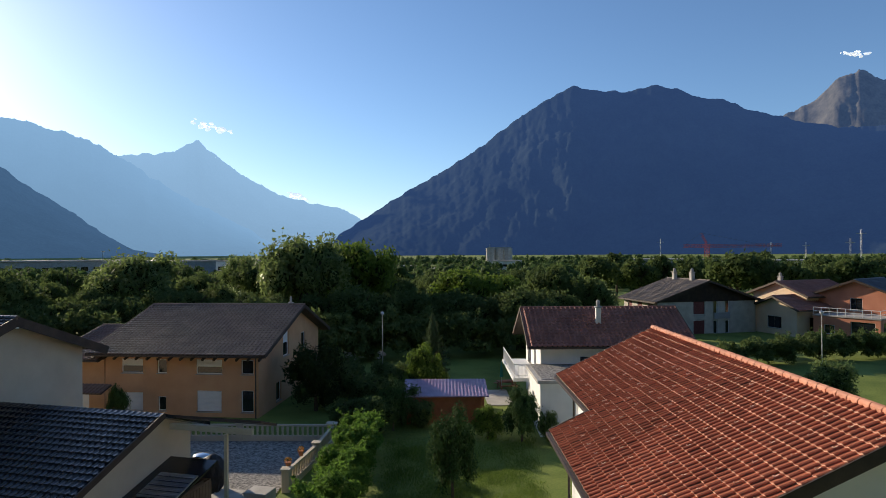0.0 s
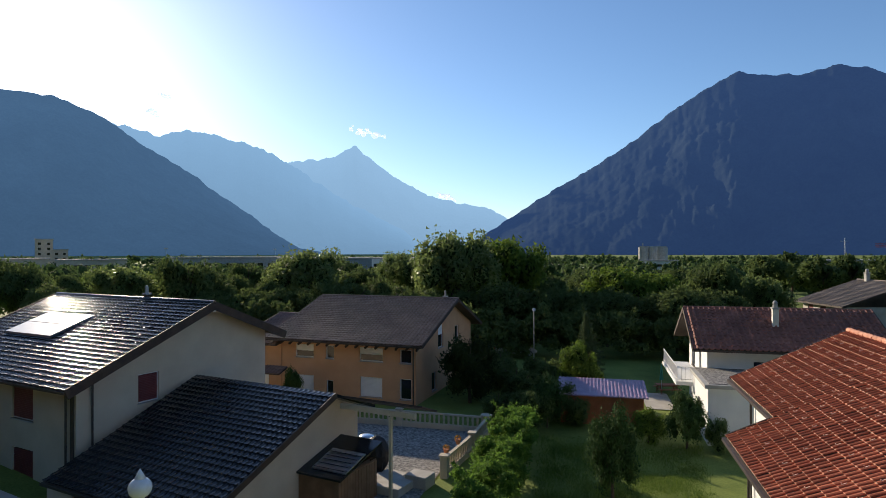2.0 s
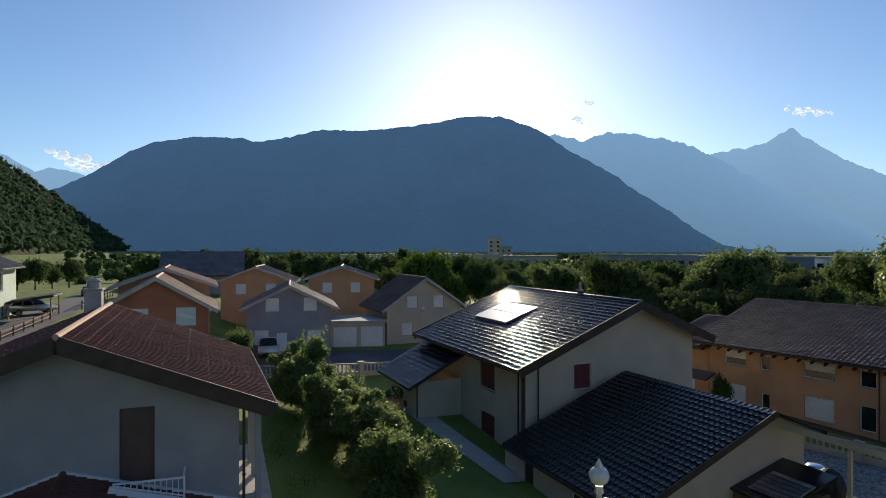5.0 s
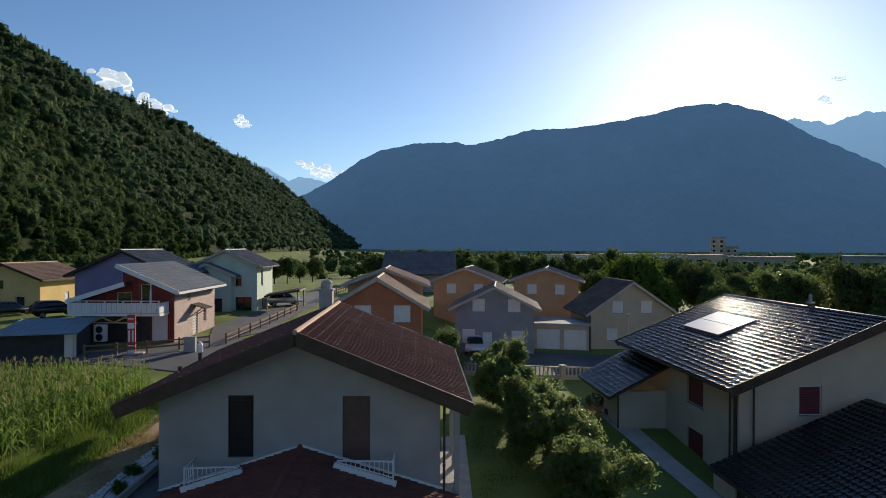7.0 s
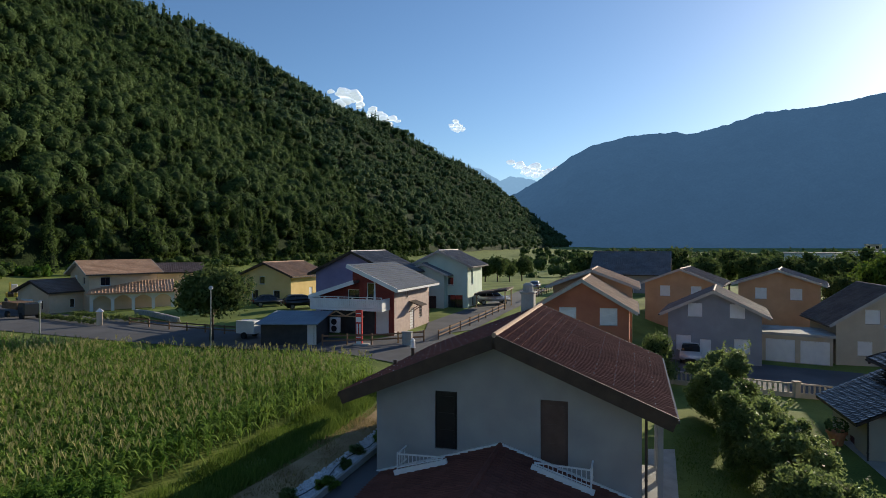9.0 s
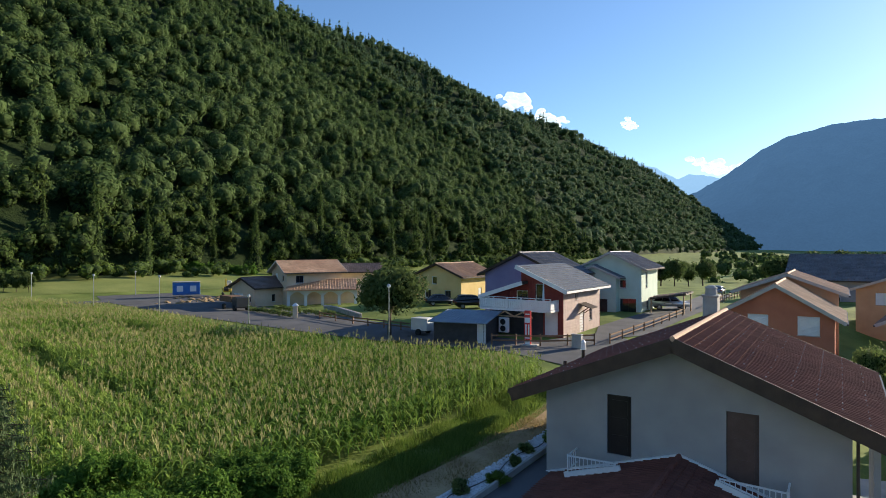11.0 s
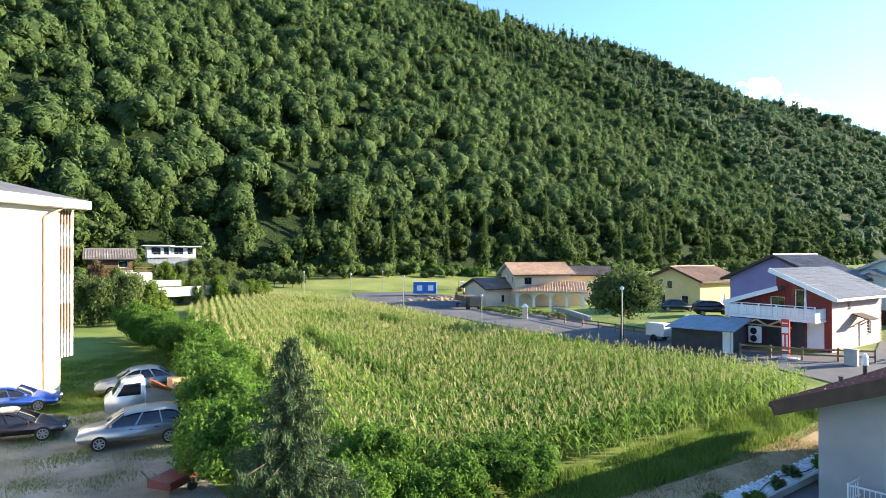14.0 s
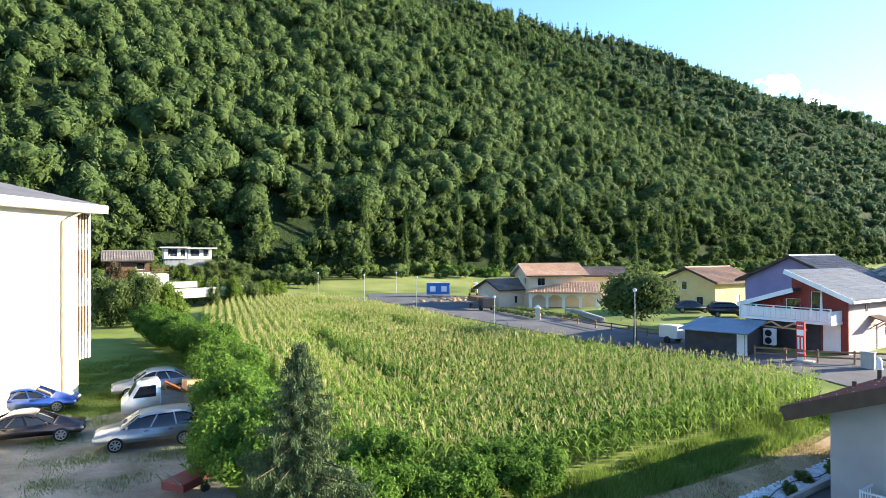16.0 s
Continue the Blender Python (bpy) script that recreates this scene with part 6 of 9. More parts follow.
# ---------------------------------------------------------------- corn
def corn_field():
    r = np.random.default_rng(17)
    poly = [np.array(q) for q in ((-15, -13.5), (-19.9, -11.3), (-26.9, -9.3), (-35.5, -6.5), (-38.5, -5.2), (-39.2, -9.6), (-39, -16), (-43.8, -31), (-55.5, -60), (-56, -64), (-57, -74), (-46, -78), (-38, -72), (-28, -52), (-19.5, -30), (-13.5, -19))]
    pts = []
    row = np.array((-0.5, -0.866))
    across = np.array((0.866, -0.5))
    for i in np.arange(-60, 60, 0.8):
        for j in np.arange(-30, 90, 0.2):
            pts.append(np.array((-30, -12)) + across * (i + r.normal(0, 0.13)) + row * (j + r.normal(0, 0.08)))
    pts = np.array(pts)
    inside = np.zeros(len(pts), bool)
    n = len(poly)
    for i in range(n):
        a, b = poly[i], poly[(i + 1) % n]
        cond = (a[1] > pts[:, 1]) != (b[1] > pts[:, 1])
        xs = (b[0] - a[0]) * (pts[:, 1] - a[1]) / (b[1] - a[1] + 1e-12) + a[0]
        inside ^= cond & (pts[:, 0] < xs)
    pts = pts[inside]
    n = len(pts)
    gap = np.sin(pts[:, 0] * 0.31 + 1) * np.sin(pts[:, 1] * 0.23) + 0.3 * r.normal(size=n)
    hgt = 1.95 + 0.12 * np.sin(pts[:, 0] * 0.2) * np.cos(pts[:, 1] * 0.17) + r.normal(0, 0.13, n) - 0.5 * (gap > 0.95)
    # thin strips where the plants stay low
    for a, b, wide in (((-32.4, -41.8), (-24.4, -28.5), 0.8), ((-26.4, -32.2), (-22.8, -22.0), 0.6), ((-43.2, -43.9), (-41.4, -39.4), 1.0), ((-40.1, -32.6), (-39.2, -29.5), 0.7)):
        a, b = np.array(a), np.array(b)
        k = np.clip(((pts - a) @ (b - a)) / ((b - a) @ (b - a)), 0, 1)
        low = np.hypot(*(pts - a - k[:, None] * (b - a)).T) + r.normal(0, 0.25, n) < wide
        hgt[low] *= 0.5
        gap[low] = 1.0
    base = np.concatenate([pts, ground(pts[:, 0], pts[:, 1])[:, None]], 1)
    V, F, I, off = [], [], [], 0
    side = np.stack([np.full(n, across[0]), np.full(n, across[1])], 1)
    for k in range(8):
        a = r.uniform(0, 2 * pi, n)
        z = hgt * (0.22 + 0.085 * k) + r.normal(0, 0.05, n)
        ln = r.uniform(0.5, 0.85, n) * (1 - 0.045 * k)
        d = np.stack([np.cos(a), np.sin(a), np.zeros(n)], 1)
        d[:, :2] *= 0.75 + 0.35 * np.abs((d[:, :2] * side).sum(1))[:, None]
        s = np.stack([-np.sin(a), np.cos(a), np.zeros(n)], 1) * 0.034
        up = np.array((0, 0, 1.0))
        droop = r.uniform(0.0, 0.45, n)
        p0 = base + up * z[:, None]
        p1 = p0 + d * (ln * 0.28)[:, None] + up * (0.42 * ln)[:, None]
        p2 = p0 + d * (ln * 0.62)[:, None] + up * ((0.52 - 0.4 * droop) * ln)[:, None]
        p3 = p0 + d * ln[:, None] + up * ((0.36 - 1.3 * droop) * ln)[:, None]
        v = np.stack([p0 - s * 0.8, p0 + s * 0.8, p1 + s * 1.2, p1 - s * 1.2, p2 + s, p2 - s, p3 + s * 0.15, p3 - s * 0.15], 1).reshape(-1, 3)
        q = np.arange(n)[:, None] * 8
        F.append(np.concatenate([q + (0, 1, 2, 3), q + (3, 2, 4, 5), q + (5, 4, 6, 7)]) + off)
        I.append(np.zeros(3 * n))
        V.append(v)
        off += 8 * n
    bloom = (gap < 0.75) & (r.random(n) < 0.9)
    for k in range(5):
        a = r.uniform(0, 2 * pi, n)
        out = np.stack([np.cos(a), np.sin(a), np.zeros(n)], 1)
        s = np.stack([-np.sin(a), np.cos(a), np.zeros(n)], 1) * 0.012
        up = np.array((0, 0, 1.0))
        lean = 0.0 if k == 0 else r.uniform(0.05, 0.16, n)[:, None]
        lo = (base + up * (hgt * 0.93)[:, None])[bloom]
        hi = (base + up * (hgt * 0.93 + r.uniform(0.18, 0.34, n))[:, None] + out * lean)[bloom]
        s = s[bloom]
        v = np.stack([lo - s, lo + s, hi + s, hi - s], 1).reshape(-1, 3)
        F.append(np.arange(len(lo))[:, None] * 4 + (0, 1, 2, 3) + off)
        I.append(np.ones(len(lo)))
        V.append(v)
        off += len(v)
    # stalks
    s = np.array((0.02, 0.012, 0))
    v = np.stack([base - s, base + s, base + s + np.stack([0 * hgt, 0 * hgt, hgt * 0.9], 1), base - s + np.stack([0 * hgt, 0 * hgt, hgt * 0.9], 1)], 1).reshape(-1, 3)
    F.append(np.arange(n)[:, None] * 4 + (0, 1, 2, 3) + off)
    I.append(np.zeros(n))
    V.append(v)
    ob = link("corn_field", raw_mesh(np.concatenate(V), np.concatenate(F), [M["corn"], M["tassel"]], np.concatenate(I)))
    tagged(ob, "field of tall green corn with pale tassels", "corn", kind="stuff")


corn_field()

# ---------------------------------------------------------------- roads
ROAD = [((-57.5, -2.0), (-49.5, 2.0)), ((-51, -7.5), (-42.5, -4.0)), ((-53, -12.8), (-46.0, -9.5)), ((-57.0, -18.5), (-48.6, -20.5)), ((-66, -34.5), (-56.5, -40.5)), ((-78, -54), (-65, -61)), ((-86, -67), (-73, -78)), ((-92, -79), (-81, -88))]
sheet("road", ROAD, M["asphalt"], 0.05, label="grey asphalt village street beside the corn field")
sheet("road_to_village", [((-46.0, -9), (-52, -3)), ((-57, 1.5), (-61, -3.0)), ((-78, 8.5), (-80, 3.8)), ((-111, 16.2), (-112, 12.2))], M["asphalt"], 0.06, label="straight asphalt road running along the valley")
sheet("road_branch", [((-75, -80), (-73, -76)), ((-56, -93), (-54, -89.5)), ((-40, -101), (-38, -97.5)), ((-20, -108), (-18, -104))], M["asphalt"], 0.06, label="narrow road below the meadow")
sheet("car_park", [((-9.5, -14), (16, -14)), ((-11.0, -22), (14, -22)), ((-13.5, -27.5), (10, -27.5)), ((-13.0, -33.5), (8, -33.5))], M["lot"], 0.04, label="unpaved gravel car park")
sheet("path_soil", [((-15.0, -10.0), (-15.0, -7.0)), ((-19.0, -8.8), (-20.3, -6.4)), ((-29.7, -5.1), (-29.0, -4.2)), ((-38, -3.2), (-38, -2.0))], M["soil"], 0.04, label="bare earth path along the field")


# ---------------------------------------------------------------- grass blades where the camera passes nearest
def grass_patch(name, corners, n, h, mat, label, seed, w=0.02):
    """Upright blades of grass over a four-cornered patch."""
    r = np.random.default_rng(seed)
    a, b, c, d = [np.array(q) for q in corners]
    u, v = r.random((n, 1)), r.random((n, 1))
    p = (a * (1 - u) + b * u) * (1 - v) + (d * (1 - u) + c * u) * v
    patchy = 0.55 + 0.45 * np.sin(p[:, 0] * 0.9 + 1.3 * np.sin(p[:, 1] * 0.5)) * np.sin(p[:, 1] * 0.8 + seed)
    border = np.clip(np.minimum(np.minimum(u, 1 - u), np.minimum(v, 1 - v))[:, 0] * 9, 0, 1)
    p = p[r.random(n) < border * np.clip(patchy + (0.45 if h < 0.15 or h > 0.3 else 0.0), 0.05, 1)]
    n = len(p)
    clump = 0.6 + 0.5 * np.sin(p[:, 0] * 1.3 + seed) * np.sin(p[:, 1] * 1.7) + 0.3 * r.random(n)
    base = np.concatenate([p, ground(p[:, 0], p[:, 1])[:, None]], 1)
    ang = r.uniform(0, 2 * pi, n)
    s = np.stack([np.cos(ang), np.sin(ang), 0 * ang], 1) * w
    hh = h * clump * r.uniform(0.5, 1.2, n)
    lean = np.stack([r.normal(0, 0.35, n) * hh, r.normal(0, 0.35, n) * hh, hh], 1)
    V = np.stack([base - s, base + s, base + lean * 0.6 + s * 0.8, base + lean], 1).reshape(-1, 3)
    F = np.arange(4 * n).reshape(n, 4)
    tagged(link(name, raw_mesh(V, F, M[mat])), label, kind="stuff")


M["blade"] = foliage("grass_blade", (0.07, 0.13, 0.018), (0.21, 0.28, 0.06), island=0.6, scale=0.3)
grass_patch("lawn_grass", ((-3.2, 24), (4.5, 20), (6.0, 39), (-4.0, 39)), 70000, 0.11, "blade", "short green lawn grass in the garden", 1, 0.018)
grass_patch("verge_grass", ((-17, -12.0), (-17, -9.0), (-40, -2.9), (-40, -6.0)), 34000, 0.42, "blade", "long green grass between field and path", 2, 0.022)
M["dry_blade"] = foliage("dry_grass_blade", (0.22, 0.17, 0.07), (0.42, 0.33, 0.17), island=0.6, scale=0.4)
grass_patch("dry_grass", ((-16, -9.8), (-16, -6.9), (-38, -1.7), (-38, -3.4)), 16000, 0.14, "dry_blade", "short dry grass on the bank", 6, 0.018)
grass_patch("lot_grass", ((-4.5, -21.5), (-14, -21.5), (-25, -52), (-13, -52)), 110000, 0.12, "blade", "rough grass at the edge of the car park", 3, 0.014)
grass_patch("meadow_grass", ((-45, -5.5), (-48.5, -20), (-55.5, -40), (-43.0, -31)), 9000, 0.25, "blade", "grass verge between corn and street", 4, 0.03)
grass_patch("side_lawn", ((-24, 9.5), (-37, 13), (-42, 20), (-30, 17.5)), 9000, 0.12, "blade", "short lawn beside the hedge", 5, 0.018)


# ---------------------------------------------------------------- red timber house across the field
def red_timber_house():
    """Local x along the ridge away from the gable, local -y towards the eave side; the wall's corner is the origin."""
    z0 = 2.6
    ang = math.degrees(math.atan2(0.31, -0.95))
    hs = thing("house", (-53.3, -5.6, z0), ang, "red timber house with grey roof and white balcony", "house")
    # here local y grows to the world's (-0.31, -0.95): across the gable
    zr, ze, zl = 8.85 - z0, 6.7 - z0, 5.95 - z0
    L = 9.5
    Y = 4.2
    for y0, zz0, y1, zz1, nm in ((Y, zr, -0.8, ze, "roof_slope"), (3.5, 7.4 - z0, 8.15, zl, "roof_slope")):
        bm = bmesh.new()
        a = [(-1.1, y0, zz0), (L, y0, zz0), (L, y1, zz1), (-1.1, y1, zz1)]
        vs = [bm.verts.new(p) for p in a] + [bm.verts.new((p[0], p[1], p[2] - 0.2)) for p in a]
        for q in ((0, 1, 2, 3), (7, 6, 5, 4), (0, 4, 5, 1), (1, 5, 6, 2), (2, 6, 7, 3), (3, 7, 4, 0)):
            bm.faces.new([vs[i] for i in q])
        sl = part(nm, bm, M["sheet_grey"], hs)
        w = sqrt((y1 - y0) ** 2 + (zz1 - zz0) ** 2)
        slope_tiles(sl, (-1.1, y0, zz0), (1, 0, 0), (0, y1 - y0, zz1 - zz0), L + 1.1, w, 0.5, 0.4, M["sheet_grey"], None, 0.012)
        bm = bmesh.new()
        beam(bm, (-1.14, y0, zz0 - 0.1), (-1.14, y1, zz1 - 0.1), 0.07, 0.36)
        part("verge_board", bm, M["paint"], sl, "white painted verge board")
        bm = bmesh.new()
        beam(bm, (-1.1, y1, zz1 - 0.12), (L, y1, zz1 - 0.12), 0.08, 0.2)
        part("eave_board", bm, M["paint"], sl)
    # gable wall, boarded
    cuts = ((-(ze - zr) / (-0.8 - Y), 1, zr - 0.2 - (ze - zr) / (-0.8 - Y) * Y),)
    holes = [(1.85, 2.75, 2.55, 4.6), (3.5, 4.7, 2.95, 3.95), (0.55, 1.85, 0.0, 2.2)]
    to = lambda u, z, d: (d, u, z)
    part("wall", wall_mesh(to, 0, 3.2, -0.3, zr - 0.2, holes[:1] + holes[2:], cuts), M["wood_red"], hs)
    part("wall", wall_mesh(lambda u, z, d: (0.04 + d, u, z), 3.2, Y, 4.0, zr - 0.2, [], cuts), M["wood_red"], hs)
    bm = bmesh.new()
    span(bm, (-0.04, 1.95, -0.3), (0.0, 3.2, 2.25))
    part("cladding", bm, M["wood_grey"], hs)
    kl = (zl - (7.4 - z0)) / (8.15 - 3.5)
    part("wall", wall_mesh(to, 3.2, 7.5, 2.3, 7.4 - z0 - 0.1, holes[1:2], ((-kl, 1, 7.4 - z0 - 0.2 - kl * 3.5),)), M["wood_red"], hs)
    part("wall", wall_mesh(to, 3.2, 7.5, -0.3, 2.3, []), M["wood_grey"], hs)
    opening(hs, to, *holes[0], "glass", GL)
    opening(hs, to, *holes[1], "glass", GL)
    opening(hs, to, *holes[2], "door", M["paint"])
    side = [(3.6, 4.7, 0.0, 2.0), (6.0, 6.7, 0.9, 2.0), (2.6, 3.1, 3.1, 3.7)]
    tos = lambda u, z, d: (u, d, z)
    part("wall", wall_mesh(tos, 0, L - 0.8, -0.3, zr - 0.2 - (zr - ze) / (Y + 0.8) * Y, side), M["wood_pink"], hs, "pale weathered horizontal board siding")
    opening(hs, tos, *side[0], "door", M["paint"])
    for h in side[1:]:
        opening(hs, tos, *h, "glass", GL)
    for i in range(15):
        bm = bmesh.new()
        span(bm, (0.0, -0.03, 0.1 + i * 0.26), (L - 0.8, 0.0, 0.1 + i * 0.26 + 0.03))
        part("board", bm, M["wood_pink"], hs)
    for i in range(28):
        bm = bmesh.new()
        u = i * 0.3
        top = (zr - 0.22 - (Y - u) * (zr - ze) / (Y + 0.8)) if u < Y else (7.4 - z0 - 0.22 + (u - 3.5) * kl)
        if not (0.5 < u < 2.8 or 3.3 < u < 4.8 or u > 7.4):
            span(bm, (-0.025, u, 0 if u < 1.9 else 2.35), (0.0, u + 0.03, top))
            part("board", bm, M["wood_red"], hs)
        else:
            bm.free()
    bm = bmesh.new()
    span(bm, (L - 1.0, 0, -0.3), (L - 0.8, 7.5, 3.2))
    part("wall", bm, M["wood_red"], hs)
    bm = bmesh.new()
    span(bm, (0, 7.3, -0.3), (L - 0.8, 7.5, zl - 0.05))
    part("wall", bm, M["wood_red"], hs)
    # porch hood over the side door
    bm = bmesh.new()
    box(bm, (1.7, 1.3, 0.07), (4.1, -0.6, 2.5), (18, 0, 0))
    part("door_hood", bm, M["wood_dark"], hs)
    for x in (3.4, 4.8):
        bm = bmesh.new()
        beam(bm, (x, 0, 1.7), (x, -0.95, 2.35), 0.07, 0.07)
        part("hood_brace", bm, M["wood_brown"], hs)
    # balcony
    bal = thing("balcony", (-53.3, -5.6, z0), ang, "white boarded balcony on the red timber house", "balcony")
    bm = bmesh.new()
    span(bm, (-1.7, 0.4, 2.2), (-0.02, 7.6, 2.42))
    part("floor", bm, M["paint"], bal)
    for i in range(36):
        bm = bmesh.new()
        span(bm, (-1.73, 0.47 + i * 0.195, 2.45), (-1.69, 0.47 + i * 0.195 + 0.17, 3.25))
        part("board", bm, M["paint"], bal)
    for y in (0.42, 7.55):
        bm = bmesh.new()
        span(bm, (-1.7, y, 2.45), (-0.05, y + 0.04, 3.25))
        part("end_panel", bm, M["paint"], bal)
    bm = bmesh.new()
    beam(bm, (-1.71, 0.4, 3.4), (-1.71, 7.6, 3.4), 0.1, 0.06)
    part("handrail", bm, M["paint"], bal)
    for i in range(6):
        bm = bmesh.new()
        span(bm, (-1.76, 0.4 + i * 1.42, 2.3), (-1.66, 0.5 + i * 1.42, 3.4))
        part("post", bm, M["paint"], bal)
    # folded parasol on the balcony
    par = thing("parasol", (-53.3, -5.6, z0), ang, "folded white parasol on the balcony", "parasol")
    bm = bmesh.new()
    rod(bm, (-0.9, 1.5, 2.42), (-0.9, 1.5, 5.1), 0.03, None, 6)
    part("pole", bm, M["metal"], par)
    bm = bmesh.new()
    rod(bm, (-0.9, 1.5, 3.0), (-0.9, 1.5, 4.8), 0.12, 0.04, 8)
    part("canopy", bm, M["paint"], par)
    # carport with blue sheet roof
    sh = thing("carport", (-49.0, -13.9, 2.2), 88, "dark grey shed with blue-grey metal sheet roof", "shed")
    # local x to the world's (-0.31, 0.95)
    box_walls(sh, -2.4, 2.3, 0.1, 4.2, -0.2, 1.95, M["wood_grey"], [("F", 1.9, 0.1, 0.8, 1.7, "door", M["paint"])])
    bm = bmesh.new()
    box(bm, (5.2, 5.4, 0.07), (0.0, 1.9, 2.22), (5.5, 0, 0))
    rf = part("roof", bm, M["sheet_blue"], sh)
    for i in range(18):
        bm = bmesh.new()
        box(bm, (0.05, 5.4, 0.04), (-2.55 + i * 0.3, 1.9, 2.27), (5.5, 0, 0))
        part("rib", bm, M["sheet_blue"], rf)
    # two small timber gable hoods under the balcony
    for y in (3.0, 4.8):
        hd = thing("entrance_hood", (-53.3, -5.6, z0), ang, "small timber gable hood at the entrance", "canopy", "entrance hoods")
        for s in (-1, 1):
            bm = bmesh.new()
            beam(bm, (-1.9, y, 2.15), (-1.9, y + s * 0.95, 1.7), 0.1, 0.12)
            part("rafter", bm, M["wood_tan"], hd)
        bm = bmesh.new()
        beam(bm, (-1.9, y - 0.9, 1.72), (-1.9, y + 0.9, 1.72), 0.1, 0.1)
        part("tie_beam", bm, M["wood_tan"], hd)
    hp = thing("heat_pump", (-53.3, -5.6, z0), ang, "white outdoor heat pump unit", "heat pump")
    bm = bmesh.new()
    span(bm, (-2.4, 4.3, 0.3), (-2.0, 5.2, 1.6), 0.03)
    c = part("casing", bm, M["paint"], hp)
    for z in (0.65, 1.25):
        bm = bmesh.new()
        rod(bm, (-2.43, 4.75, z), (-2.38, 4.75, z), 0.27, None, 16)
        part("fan_grille", bm, M["black"], c)


red_timber_house()


# ---------------------------------------------------------------- arcade house
def arcade_house():
    z0 = 1.5
    fx = lambda u, v: (-85.0 - 0.49 * u - 0.87 * v, -49.2 + 0.87 * u - 0.49 * v)
    hs = thing("house", (*fx(0, 0), z0), 140, "peach house with arched arcade and salmon tiled roofs", "house")
    # upper block
    gable_roof(hs, -5.2, 5.0, 8.45 - z0, -4.2, 6.7 - z0, 4.6, 6.6 - z0, M["tile_salmon"], 0.4, 0.42, roll=0.03, fascia=M["trim_pale"])
    walls(hs, -4.6, 4.4, -3.4, 3.8, -0.3, 8.45 - z0, -4.2, 6.7 - z0, 4.6, 6.6 - z0, M["peach"], [("F", -2.5, 3.6, 1.3, 1.2, "glass", GL), ("L", -1.6, 3.8, 0.8, 1.0, "glass", GL), ("L", 1.6, 3.8, 1.2, 1.2, "blind", BL)])
    # arcade with four arches
    arc = thing("arcade", (*fx(2.2, -5.2), z0), 119.4, "arcade of four white arches under tiled roof", "arcade")
    bm = bmesh.new()
    n, w = 4, 2.5
    for i in range(n):
        u0 = -5 + i * w
        pts = [(u0 + 0.2 + (w - 0.4) * k / 12, 0, 1.75 + 0.55 * sin(pi * k / 12)) for k in range(13)]
        for d in (0.0, 0.3):
            for p, q in zip(pts, pts[1:]):
                face(bm, [(p[0], d, p[2]), (q[0], d, q[2]), (q[0], d, 2.75), (p[0], d, 2.75)])
        for p, q in zip(pts, pts[1:]):
            face(bm, [(p[0], 0, p[2]), (q[0], 0, q[2]), (q[0], 0.3, q[2]), (p[0], 0.3, p[2])])
    part("arch_wall", bm, M["white"], arc)
    for i in range(n + 1):
        bm = bmesh.new()
        u = -5 + i * w
        span(bm, (u - 0.2, 0, -0.3), (u + 0.2, 0.3, 2.75))
        part("pillar", bm, M["white"], arc)
    bm = bmesh.new()
    a = [(-5.6, -0.7, 2.65), (5.6, -0.7, 2.65), (4.6, 3.0, 4.1), (-4.6, 3.0, 4.1)]
    vs = [bm.verts.new(p) for p in a] + [bm.verts.new((p[0], p[1], p[2] - 0.16)) for p in a]
    for q in ((0, 1, 2, 3), (7, 6, 5, 4), (0, 4, 5, 1), (1, 5, 6, 2), (2, 6, 7, 3), (3, 7, 4, 0)):
        bm.faces.new([vs[i] for i in q])
    rf = part("roof", bm, M["tile_salmon"], arc)
    slope_tiles(rf, (-5.3, 3.0, 4.12), (1, 0, 0), (0, -3.7, -1.45), 10.6, 3.95, 0.4, 0.42, M["tile_salmon"])
    bm = bmesh.new()
    span(bm, (-5, 2.4, -0.3), (5, 2.6, 3.4))
    part("back_wall", bm, M["peach"], arc)
    # garage wing
    wg = thing("house_wing", (*fx(-7.0, -1.5), z0), 160, "peach garage wing with brown tiled gable roof", "house")
    gable_roof(wg, -3.8, 4.0, 6.0 - z0, -3.6, 4.5 - z0, 3.6, 4.5 - z0, M["tile_umber"], 0.4, 0.42)
    walls(wg, -3.3, 3.6, -3.0, 3.0, -0.3, 6.0 - z0, -3.6, 4.5 - z0, 3.6, 4.5 - z0, M["peach"], [("L", 1.2, 0.0, 2.4, 2.1, "blind", BL), ("L", -1.6, 0.8, 0.6, 1.2, "glass", GL), ("F", 0, 0.8, 0.7, 1.2, "glass", GL)])
    low = simple_house("low peach house with brown tiled roof", fx(9, 12), 119, 7, 3.0, 1.8, 7.6, 6.2, M["peach"], M["tile_umber"], [("F", 1.5, 3.5, 1.2, 1.4, "glass", GL)])
    wl = thing("garden_wall", (0, 0, 0), 0, "low garden wall of pale stone blocks", "wall")
    r = np.random.default_rng(4)
    for i in range(34):
        for j in range(2):
            p = (-64.5 - i * 0.30 + 0.1 * j, -30.5 - i * 0.30)
            bm = bmesh.new()
            box(bm, (0.5, 0.4, 0.34), (p[0], p[1], gz(*p) + 0.16 + 0.33 * j), (0, 0, 45 + r.uniform(-6, 6)), 0.05)
            part("stone", bm, M["stone"], wl)
    hedge("hedge", [(-64.0, -33.5), (-68, -41), (-72, -47)], 0.8, 0.7, 0.1, 60, "leaf_olive", "low vine row beside the street", 21)
    hedge("hedge", [(-63, -38.8), (-66.5, -44.5), (-70.5, -50)], 0.7, 0.6, 0.1, 60, "leaf", "low clipped hedge beside the street", 22)
